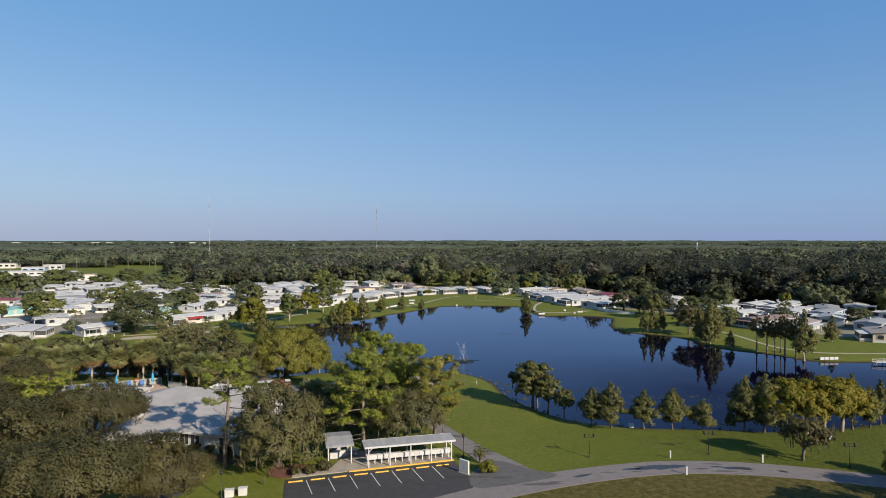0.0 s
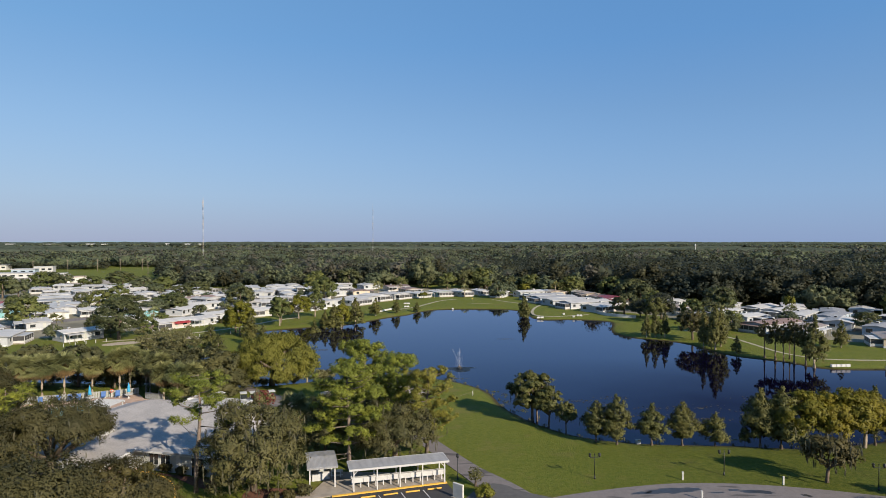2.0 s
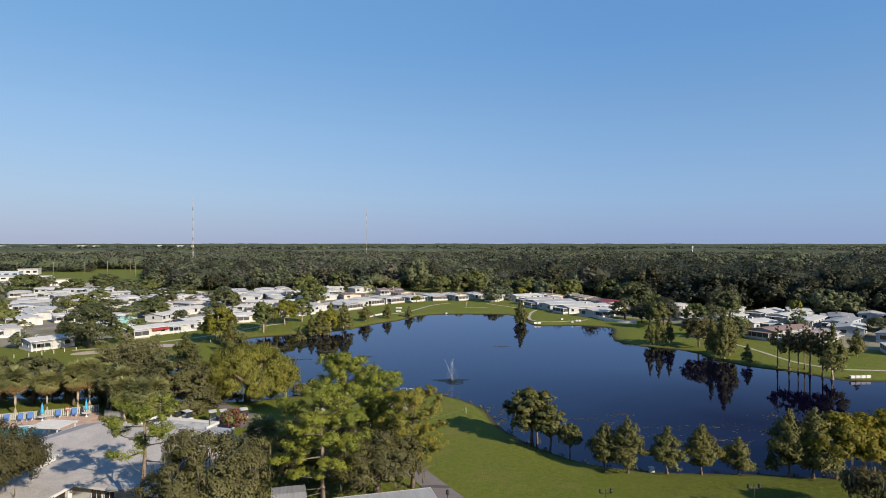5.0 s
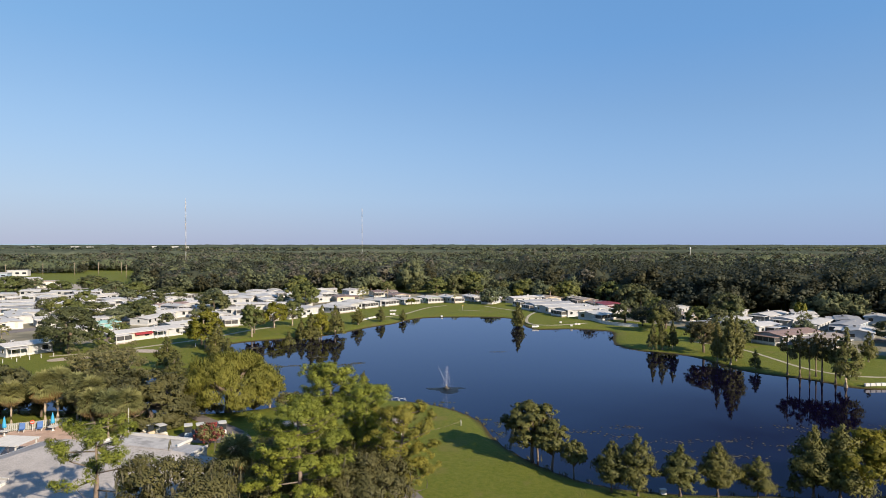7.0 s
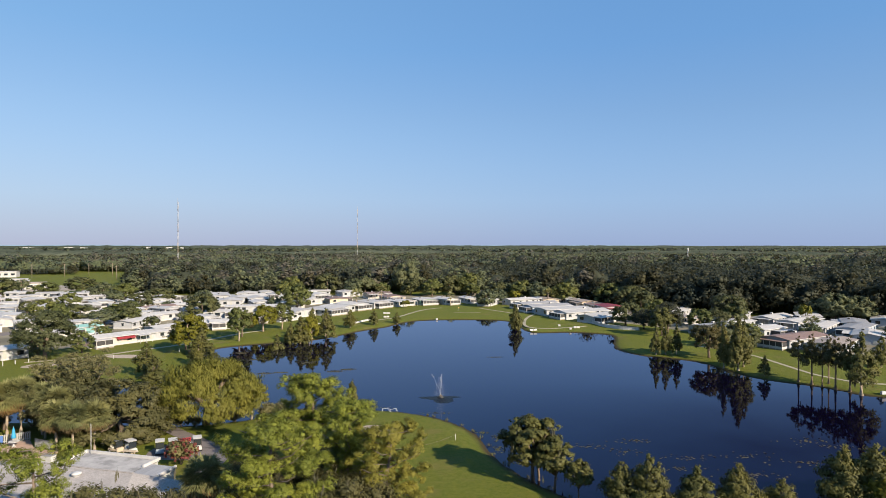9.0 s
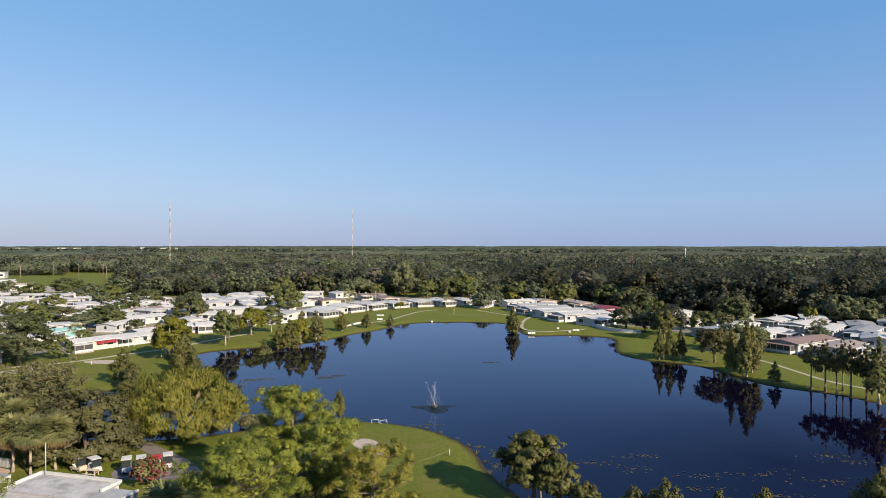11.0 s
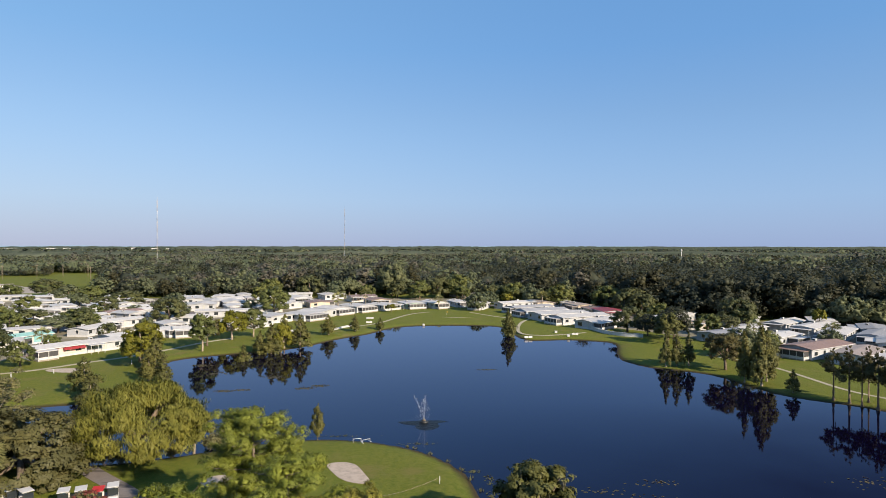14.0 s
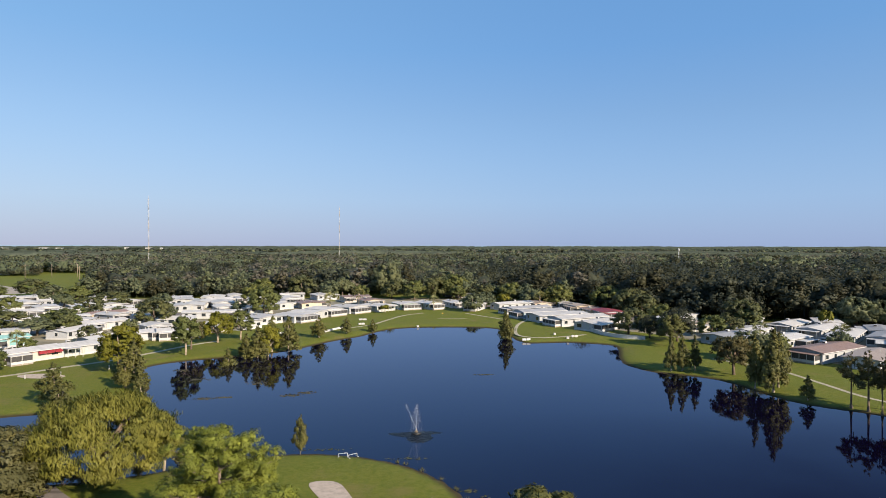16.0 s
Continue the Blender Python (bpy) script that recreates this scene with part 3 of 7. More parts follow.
def oak(name, h, w, leaf, total, moss=0, material="oak", bark="bark", clear=0.28, lump=34, droop=0.0, inner=0.45, shell=0.45, slim=0.42, tufts=8):
    """A broad tree: short trunk, spreading limbs, a crown of lumps that carry tufts of leaves."""
    root = new(name)
    rx, rz = w / 2, h * (1 - clear) * 0.5
    z0 = h - rz
    n = lump
    size = w * (0.14 if lump < 40 else 0.115 if lump < 100 else 0.09)
    cs = lumps(n, rx - size * 0.9, rz - size * 0.7, z0, size, inner=inner)
    lr = size * (0.65 + 0.7 * rng.random(n))
    rad = np.stack([lr, lr, lr * 0.72], 1)
    sc, sr, lean = sprays(cs, rad, tufts, size * (0.3 if tufts > 10 else 0.38), (0, 0, z0 - rz * 0.45))
    wt = sr[:, 0] ** 1.8
    cloud = leaf_cloud(sc, sr * 1.2, rng.multinomial(total, wt / wt.sum()), leaf * 1.2, shell, droop, slim, 0.2, 0.36, lean, True)
    v, f, nv = with_cores(cloud, cs, rad, None, 0.6 if total < 3000 else 0.3)
    raw("crown", v, f, material, root, normals=nv)
    bm = tubed([(0, 0, -0.3), (0.1, 0, h * 0.12), (0.15, 0.1, h * 0.32)], [w * 0.04, w * 0.03, w * 0.026], 8)
    if total < 3000:
        tube(bm, [(0.15, 0.1, h * 0.31), (0.1, 0, h * 0.6)], [w * 0.024, 0.08], 6)
    part("trunk", bm, bark, root)
    if total >= 3000:
        bm = bmesh.new()
        limbs(bm, (0.15, 0.1, h * 0.3), [cs[i] for i in range(0, n, max(3, n // 9))], w * 0.022, 0.04)
        part("branchwork", bm, bark, root)["kind"] = "stuff"
    if moss:
        tips = cs[rng.integers(0, n, moss)] + rng.normal(size=(moss, 3)) * size * 0.8
        tips[:, 2] -= size * 0.3
        mv, mf = leaf_cloud(tips, np.full((moss, 3), (0.15, 0.15, 0.65)), np.full(moss, 13), 0.3, 0.6, 0.9, 0.16, 0)
        raw("hanging_moss", mv, mf, "moss", root, "grey hanging moss")["kind"] = "stuff"
    return root


def cypress(name, h, w, leaf, total, material="cypress", clear=0.12, moss=0, blunt=0.35, puffs=34, bark="bark_pale"):
    """An upright tree with a cone-like crown, a flared foot and feathery sprays."""
    root = new(name)
    n = puffs
    k = np.linspace(0, 1, n)
    z = h * (clear + (1 - clear) * (k * 0.97 + 0.02)) 
    prof = (w / 2) * np.clip(np.minimum((k + 0.1) / 0.3, 1) ** 0.6 * (1 - k ** (1 / max(blunt, 0.05) * 0.62)), 0.1, 1)
    a = np.arange(n) * 2.4 + rng.random(n)
    off = prof * (0.25 + 0.7 * rng.random(n))
    cs = np.stack([np.cos(a) * off, np.sin(a) * off, z + rng.normal(size=n) * h * 0.025], 1)
    rr = prof * (0.27 + 0.3 * rng.random(n)) + 0.16
    rad = np.stack([rr, rr, rr * 0.62 + h * 0.02], 1)
    wt = rr ** 1.6
    axis_at = np.stack([np.zeros(n), np.zeros(n), cs[:, 2] - rr * 0.8], 1)
    out = cs - axis_at
    out /= np.linalg.norm(out, axis=1)[:, None] + 1e-6
    per = 5
    d = rng.normal(size=(n * per, 3)) + np.repeat(out, per, 0) * 0.8
    d /= np.linalg.norm(d, axis=1)[:, None]
    sr = np.repeat(rad, per, 0) * (0.4 + 0.35 * rng.random(n * per))[:, None]
    sc = np.repeat(cs, per, 0) + d * np.repeat(rad, per, 0) * 0.8
    v, f, nv = leaf_cloud(sc, sr, rng.multinomial(total, np.repeat(wt, per) / wt.sum() / per), leaf * 1.15, 0.45, 0.25, 0.34, 0.2, 0.36, d * 0.3 + np.repeat(out, per, 0) * 0.4, True)
    v, f, nv = with_cores((v, f, nv), cs, rad, out * 0.4, 0.4)
    raw("crown", v, f, material, root, normals=nv)
    bm = tubed([(0, 0, -0.5), (0, 0, 0.25), (0, 0, h * 0.14), (0.05, 0, h * 0.5), (0, 0, h * 0.93)], [h * 0.042, h * 0.03, h * 0.019, h * 0.013, 0.02], 8)
    part("trunk", bm, bark, root)
    if moss:
        tips = cs[rng.integers(0, n, moss)] * (1.0, 1.0, 0.9)
        mv, mf = leaf_cloud(tips, np.full((moss, 3), (0.2, 0.2, 0.7)), np.full(moss, 9), 0.4, 0.6, 0.88, 0.18, 0)
        raw("hanging_moss", mv, mf, "moss", root, "grey hanging moss")["kind"] = "stuff"
    return root


def cedar(name, h, w):
    """A windblown cedar: bare grey limbs fanning up, each ending in flat feathery sprays."""
    root = new(name)
    bm = tubed([(0, 0, -0.3), (0.2, 0, h * 0.2), (0.1, 0.1, h * 0.5)], [0.42, 0.34, 0.2], 8)
    cs, rad = [], []
    for k in range(64):
        a, el = k * 2.4 + rng.random() * 0.4, math.radians(8 + 72 * (k / 64) ** 0.9 + rng.normal() * 6)
        reach = (0.78 + 0.3 * rng.random()) * w / 2 * (1.0 + 0.45 * math.sin(el))
        z0 = h * (0.12 + 0.25 * k / 64)
        tip = np.array((math.cos(a) * math.cos(el) * reach, math.sin(a) * math.cos(el) * reach, min(z0 + math.sin(el) * reach * 1.05, h * 0.95)))
        if k % 2 == 0:
            limbs(bm, (0.15, 0, z0), [tip * 0.92], 0.1, 0.02, 0.1)
        for q in (0.62, 0.8, 0.96):
            p_ = np.array((0, 0, z0)) * (1 - q) + tip * q
            cs.append(p_ + rng.normal(size=3) * 0.2)
            rad.append((0.95, 0.95, 0.5))
    cs, rad = np.array(cs), np.array(rad)
    v, f = leaf_cloud(cs, rad, np.full(len(cs), 75), 0.26, 0.5, 0.0, 0.28, 0.5, 0.5)
    raw("crown", v, f, "cedar", root)
    part("trunk", bm, "bark_grey", root)
    return root


def pine(name, h, w, leaf, total, bare=0.45, limbs_=22, lean=0.0, puff=0.8, gaps=0.12, dead=5, material="pine"):
    """A pine: tall trunk, crooked limbs that turn up at the end, tufts of needles on twigs with gaps between."""
    root = new(name)
    line = [(0, 0, -0.3)] + [(lean * q + 0.14 * math.sin(q * 9 + h) + 0.05 * rng.normal(), lean * 0.3 * q + 0.14 * math.cos(q * 7 + h) + 0.05 * rng.normal(), h * q) for q in (0.16, 0.32, 0.46, 0.6, 0.74, 0.86, 0.97)]
    part("trunk", tubed(line, [h * 0.02 * k for k in (1.2, 0.95, 0.86, 0.76, 0.62, 0.46, 0.3, 0.12)], 9), "bark_pine", root)
    zs_, xs_, ys_ = [q[2] for q in line], [q[0] for q in line], [q[1] for q in line]
    bm = bmesh.new()
    cs, rs, out = [], [], []
    for k in range(limbs_ + dead):
        q = ((k % limbs_) + 0.3 + 0.5 * rng.random()) / limbs_
        z = h * (bare + (0.97 - bare) * q)
        a = k * 2.4 + rng.normal() * 0.35
        reach = w / 2 * (0.25 + 0.75 * math.sin(math.pi * min(1.0, 0.32 + 0.62 * q)) ** 0.8) * (0.72 + 0.36 * rng.random())
        if k >= limbs_:
            z, reach = h * (bare - 0.16 * rng.random()), reach * 0.6
        base = np.array((np.interp(z, zs_, xs_), np.interp(z, zs_, ys_), z))
        u, side = np.array((math.cos(a), math.sin(a), 0.0)), np.array((-math.sin(a), math.cos(a), 0.0))
        rise = min(reach * (0.05 + 0.6 * q + 0.12 * rng.normal()), h * 0.92 - z)
        mid = base + u * reach * 0.5 + side * rng.normal() * reach * 0.1 + (0, 0, rise * 0.25)
        end = base + u * reach + side * rng.normal() * reach * 0.12 + (0, 0, rise)
        r0 = 0.026 + 0.009 * reach
        tube(bm, [base, mid, end], [r0 * 1.25, r0 * 0.8, 0.018], 5)
        if k >= limbs_:
            continue
        n = max(2, int(reach * 1.25))
        for i, g in enumerate(np.linspace(0.42 if reach > 2 else 0.6, 1.0, n)):
            on = base * (1 - g) ** 2 + 2 * mid * g * (1 - g) + end * g * g if g < 1 else end
            for s in ((-1, 1) if i % 2 and g < 1 else (rng.choice((-1, 1)),)):
                if rng.random() < gaps:
                    continue
                tip = on + side * s * (0.15 + 0.95 * rng.random()) * puff * (1.3 - 0.8 * g) + (0, 0, 0.1 + 0.5 * rng.random()) + u * rng.normal() * 0.3
                tube(bm, [on, tip], [0.022, 0.012], 3)
                cs.append(tip)
                rs.append(puff * (0.62 + 0.42 * rng.random()))
                out.append(u * 0.25 + (0, 0, 0.35))
    for q in np.linspace(0.35, 1.0, 12):
        z, a = h * (bare + (0.96 - bare) * q), rng.random() * 6.3
        cs.append(np.array((np.interp(z, zs_, xs_) + 0.7 * math.cos(a), np.interp(z, zs_, ys_) + 0.7 * math.sin(a), z)))
        rs.append(puff * (0.6 + 0.3 * rng.random()))
        out.append(np.array((0.2 * math.cos(a), 0.2 * math.sin(a), 0.4)))
    part("branchwork", bm, "bark_limb", root, "bare grey-brown crooked limbs")["kind"] = "stuff"
    cs, rs, out = np.array(cs), np.array(rs), np.array(out)
    rad = np.stack([rs, rs, rs * 0.72], 1)
    per = 9
    d = rng.normal(size=(len(cs) * per, 3)) + (0, 0, 0.3)
    d /= np.linalg.norm(d, axis=1)[:, None]
    R = np.repeat(rad, per, 0)
    v, f, nv = leaf_cloud(np.repeat(cs, per, 0) + d * R * 0.72, R * 0.46, rng.multinomial(total, np.repeat(rs ** 2, per) / (rs ** 2).sum() / per), leaf, 0.5, 0.0, 0.17, 0.25, 0.5, d * 0.6 + np.repeat(out, per, 0), True)
    v, f, nv = with_cores((v, f, nv), cs, rad, out, 0.3)
    raw("crown", v, f, material, root, normals=nv)
    return root


def palm(name, h, fronds=104, skirt=True):
    """A cabbage palm: ringed trunk, fan leaves all round, a skirt of dead ones."""
    root = new(name)
    zs = np.linspace(-0.2, h, 7)
    part("trunk", tubed([(0.06 * math.sin(z), 0, z) for z in zs], [0.24, 0.2, 0.17, 0.17, 0.17, 0.18, 0.2], 8), "bark_pale", root)

    def fans(n, low, high, length, droop):
        vs, fs = [], []
        for i in range(n):
            a = i * 2.4 + rng.random() * 0.5
            el = math.asin(math.sin(low) + (math.sin(high) - math.sin(low)) * rng.random())
            out = np.array((math.cos(a) * math.cos(el), math.sin(a) * math.cos(el), math.sin(el)))
            side = np.array((-math.sin(a), math.cos(a), 0))
            nrm = np.cross(out, side)
            mid = np.array((0, 0, h)) + out * length * 0.5
            for k in range(9):
                b = (k - 4) / 4 * 1.15
                tip = mid + (out * math.cos(b) + side * math.sin(b)) * length * 0.55 * (0.8 + 0.3 * rng.random()) - np.array((0, 0, droop * (0.3 + abs(b) * 0.5)))
                half = (side * math.cos(b) - out * math.sin(b)) * 0.1
                m2 = mid * 0.5 + tip * 0.5 + np.array((0, 0, 0.08))
                s = len(vs)
                vs += [mid, m2 + half, tip, m2 - half]
                fs.append((s, s + 1, s + 2, s + 3))
            s = len(vs)
            vs += [np.array((0, 0, h)), np.array((0, 0, h)) + side * 0.05, mid + side * 0.04, mid - side * 0.04]
            fs.append((s, s + 1, s + 2, s + 3))
        return vs, fs

    raw("crown", *fans(fronds, -0.6, 1.4, 2.6, 0.8), "palm", root)
    if skirt:
        raw("dead_fronds", *fans(64, -1.45, -0.55, 2.5, 0.6), "palm_dead", root, "brown hanging dead fronds")
    return root


def shrub(name, h, w, leaf, total, material):
    root = new(name)
    n = 9
    cs = lumps(n, w * 0.3, h * 0.35, h * 0.5, w * 0.2)
    v, f = leaf_cloud(cs, np.full((n, 3), (w * 0.25, w * 0.25, h * 0.28)), np.full(n, total // n), leaf)
    raw("crown", v, f, material, root)
    bm = bmesh.new()
    limbs(bm, (0, 0, -0.1), [c for c in cs[:5]], 0.06, 0.02, 0)
    part("stem", bm, "bark", root)["kind"] = "stuff"
    return root


def plant(models, spots, label, category="tree", group=""):
    """Sets trees out: models are (maker, own height); spots are x, y, height and, at will, a width factor."""
    for i, (x, y, h, *k) in enumerate(spots):
        ob, h0, used = models[i % len(models)]
        s = h / h0
        m = pose(x, y, ground_at(x, y), 0, 0, (i * 77 + x * 13) % 360) @ Matrix.Diagonal((s * (k[0] if k else 1), s * (k[0] if k else 1), s, 1))
        if used:
            ob = copy_thing(ob, Matrix.Identity(4))
        models[i % len(models)][2] = True
        ob.matrix_basis = m
        tagged(ob, label, category, group)


def model(ob, h):
    return [ob, h, False]


# live oaks of the foreground
plant([model(oak("live_oak", 11, 17, 0.12, 46000, 40, lump=39, inner=0.72, slim=0.45, tufts=18), 11), model(oak("live_oak", 11, 17, 0.12, 46000, 30, lump=37, inner=0.72, slim=0.45, tufts=18), 11)],
      [(-31, 66, 8.6, 0.95), (-37.3, 60.4, 10.5), (-50.6, 67.6, 11.5), (-47.0, 81.6, 10.8, 0.88), (-63.0, 78.9, 11), (-67.2, 94.2, 11)],
      "broad live oak with dense dark olive foliage", "tree", "foreground oaks")
plant([model(oak("live_oak", 11, 17, 0.18, 15000, 20, lump=39, inner=0.7), 11)],
      [(-81.6, 91.3, 11.5), (-77.6, 107.6, 9.5), (-28.2, 52.2, 7, 0.9), (-15.5, 98, 7.4, 0.75), (-9.5, 101, 7.0, 0.7), (-94.2, 105.8, 10.5)],
      "broad live oak with dense dark olive foliage", "tree", "foreground oaks")
plant([model(oak("mossy_oak", 11.5, 13.5, 0.13, 33000, 420, "dark_oak", clear=-0.14, lump=90, inner=0.3), 11.5)], [(-21.9, 80.6, 11.4, 1.02)],
      "dark live oak draped with grey hanging moss", "tree")
plant([model(oak("spreading_oak", 9.5, 15, 0.14, 28000, 220, "dark_oak", clear=-0.05, lump=80, inner=0.35), 9.5)], [(-5.6, 90.6, 8.4, 0.95), (-15.6, 93.5, 6.4, 0.75)],
      "wide dark oak with hanging moss beside the shelter", "tree")
plant([model(oak("mossy_lawn_tree", 6.2, 7.2, 0.17, 4800, 110, clear=0.3), 6.2)], [(48.7, 82.7, 6.2)],
      "sparse dark oak with hanging moss on the lawn", "tree")
plant([model(pine("pine_tree", 13.2, 9.8, 0.15, 80000, 0.2, 38, 0.3, 1.08, 0.05, 3), 13.2)], [(-12.2, 112.2, 13.2)],
      "full pine with bright green needle tufts by the fairway", "tree", "pines beside the clubhouse")
plant([model(pine("pine_tree", 14.4, 11.4, 0.15, 56000, 0.26, 30, 0.4, 0.95, 0.16, 8), 14.4)], [(-11.4, 87.6, 14.4)],
      "tall pine with crooked bare limbs and bright needle tufts", "tree", "pines beside the clubhouse")
plant([model(pine("pine_tree", 13.8, 7.8, 0.15, 44000, 0.3, 28, -0.4, 0.98, 0.1), 13.8)], [(-5.6, 96.0, 13.8)],
      "dense green pine rising between two others", "tree", "pines beside the clubhouse")
plant([model(pine("pine_tree", 12.6, 8.4, 0.14, 32000, 0.3, 24, 0.3, 0.86, 0.16, 6, "yellow_pine"), 12.6)], [(-1.4, 92.6, 12.6)],
      "thin yellow-green pine at the edge of the lawn", "tree", "pines beside the clubhouse")
plant([model(pine("slender_pine", 14.6, 9.8, 0.14, 17000, 0.52, 13, 0.5, 0.88, 0.28), 14.6)], [(-28.6, 80.1, 14.6)],
      "slender pine with a bare trunk and sparse crown", "tree")
plant([model(pine("yellowing_pine", 11.5, 10.5, 0.15, 17000, 0.42, 18, 0, 0.95, 0.2), 11.5)], [(-55.6, 86.0, 11.2)],
      "yellow-green pine standing among dark oaks", "tree")
plant([model(palm("cabbage_palm", 6.2), 6.2), model(palm("cabbage_palm", 5.6), 5.6)],
      [(-20.5, 95.5, 6.2), (-75.3, 124.0, 6.3), (-71.7, 125.0, 6.6), (-78.2, 124.0, 6), (-67.4, 126.9, 5.6), (-63.1, 128.9, 6.4), (-61.5, 129.6, 7), (-58.3, 129.9, 6), (-54.0, 126.2, 6.4),
       (-50.9, 121.1, 5.6), (-47.8, 119.8, 5.8), (-45.8, 121.8, 5.4), (-82.9, 126.1, 6), (-90.1, 124.2, 6.6), (-56.6, 127.8, 5.6), (-85.9, 120.0, 7), (-98.4, 118.1, 7.2)],
      "cabbage palm with fan leaves over brown dead fronds", "palm", "palms behind the pool")
plant([model(oak("shore_oak", 9, 13.5, 0.27, 6500, 0, "dark_oak", clear=0.05, lump=54), 9)],
      [(-81.9, 134.3, 7.5, 0.8), (-94.3, 132.5, 8), (-104.7, 128.5, 8.5), (-115.0, 132.7, 9), (-106.7, 114.1, 10), (-121.0, 120.4, 9), (-69.5, 136.2, 5.5, 0.8)],
      "dense round dark green oak near the lake", "tree", "oaks by the lake")
plant([model(oak("channel_oak", 9, 16, 0.19, 32000, 0, "dark_oak", clear=-0.25, lump=120, inner=0.66, tufts=7), 9)], [(-45.5, 128.4, 8.6, 1.14)],
      "low wide dark oak spreading over the grass", "tree", "oaks by the lake")
plant([model(shrub("bank_bush", 3, 4.2, 0.17, 1300, "cedar"), 3)],
      [(-101 + 4.1 * k + rng.normal() * 0.8, 134.6 + rng.normal() * 1.2, 2.4 + 1.6 * rng.random()) for k in range(13)] + [(-26, 141.6, 3.0), (-24.3, 142.3, 2.8), (-38.4, 134.6, 2.6), (-40.5, 134.0, 2.8), (-42.6, 133.4, 2.4), (-36.4, 135.2, 2.0), (-33.6, 136.4, 1.8), (-30.6, 138.2, 2.0), (-45.2, 133.8, 2.8)],
      "dark leafy bush on the channel bank", "shrub", "bushes on the channel bank")
plant([model(oak("bank_oak", 9, 11, 0.26, 6500, 0, "dark_oak", clear=0.2, lump=44, inner=0.6), 9)],
      [(-74, 133.5, 8.8), (-66, 132.5, 7.4, 0.8), (-53, 132.5, 8.6), (-84, 135, 8.6), (-96, 135.5, 9), (-62, 135, 8.6, 0.8), (-107, 136, 9.2)],
      "dark oak with a high crown on the channel bank", "tree", "oaks by the lake")
plant([model(cedar("feathery_cedar", 11, 15), 11)], [(-56.6, 135.6, 11.8)],
      "loose feathery grey-green cedar by the channel", "tree")
plant([model(oak("willow_tree", 10.6, 17, 0.2, 52000, 0, "willow", clear=-0.08, lump=200, droop=0.6, inner=0.7, slim=0.24, tufts=10), 10.6)], [(-34.8, 136.0, 11.2, 1.04)],
      "wide yellow-green willow leaning over the water", "tree")
plant([model(oak("shore_birch", 9, 7, 0.18, 9000, 0, "willow", "bark_pale", -0.02, 60, droop=0.3, inner=0.5), 9)], [(-28.3, 139.8, 8.4, 0.95)],
      "light green tree with a pale trunk at the water", "tree")
# bald cypress along the near shore
near_cypress = [model(cypress("bald_cypress", 6, 4.1, 0.14, 7200, blunt=0.3, clear=0.2, puffs=40, bark="bark"), 6), model(cypress("bald_cypress", 6, 4.6, 0.14, 7200, blunt=0.26, clear=0.17, puffs=36, bark="bark"), 6),
                model(cypress("bald_cypress", 6, 4.0, 0.14, 7200, blunt=0.34, clear=0.24, puffs=44, bark="bark"), 6)]
plant(near_cypress, [(24.0, 98.7, 6.0), (26.8, 97.5, 7.0, 0.85), (32.0, 97.6, 6.0, 1.15), (36.5, 97.5, 6.3), (41.4, 97.5, 4.7), (45.7, 97.2, 3.4, 0.7),
                     (47.7, 96.7, 8.4, 0.9), (50.3, 95.8, 8.6, 0.95), (65.1, 97.3, 8.4, 0.8), (68.5, 98.1, 6.4, 0.8), (-11.3, 144.9, 5.3, 0.55), (71.7, 100.2, 7, 0.8)],
      "young bald cypress with feathery green foliage at the shore", "tree", "cypresses on the near shore")
plant([model(oak("round_cypress", 7.4, 5.8, 0.15, 9000, 20, "cypress", "bark", 0.2, 56, inner=0.4), 7.4)],
      [(16.2, 109.9, 8.8, 1.2), (18.3, 106.9, 6.9), (20.5, 103.6, 5.2, 0.85), (17.1, 110.8, 7)],
      "round-topped dark cypress standing at the water's edge", "tree", "clump on the near shore")
plant([model(oak("yellow_cypress", 8.8, 9.6, 0.16, 10500, 0, "gold_leaf", "bark_pale", 0.12, 70, inner=0.6), 8.8)],
      [(53.2, 95.6, 8.8), (56.4, 94.8, 8.4, 0.9), (59.4, 95.2, 9), (62.6, 96, 8.6)],
      "golden green cypress with a wide crown at the shore", "tree", "golden trees on the near shore")
# far shore
plant([model(cypress("bare_trunked_cypress", 11, 4.4, 0.24, 1500, clear=0.5, blunt=0.22, puffs=13, moss=14, material="oak", bark="bark"), 11), model(cypress("bare_trunked_cypress", 11, 5.0, 0.24, 1500, clear=0.42, blunt=0.25, puffs=15, material="oak", bark="bark"), 11)],
      [(84.6, 165.2, 9.6, 1.0), (86.2, 163.0, 10.4), (87.2, 161.0, 9.6, 0.8), (88.6, 158.8, 10.8), (90.2, 156.6, 10.9, 0.9), (89.6, 162.5, 10.2, 0.8)],
      "tall cypress with a bare trunk and thin crown", "tree", "bare trunks on the far shore")
plant([model(oak("lake_maple", 11, 10, 0.27, 6200, 0, "yellow_leaf", "bark_pale", 0.06, 74, inner=0.6), 11), model(oak("lake_maple", 11, 9, 0.27, 5600, 0, "yard_leaf", "bark_pale", 0.1, 60, inner=0.6), 11)],
      [(-63.2, 202.5, 11.4), (-56.0, 223.4, 10.8, 0.9), (-54, 244, 9.6, 1.15), (-49, 250, 9.4, 1.1), (-34.5, 224.5, 9.6, 0.75)],
      "full yellow-green tree on the far lawn", "tree", "leafy trees by the homes")
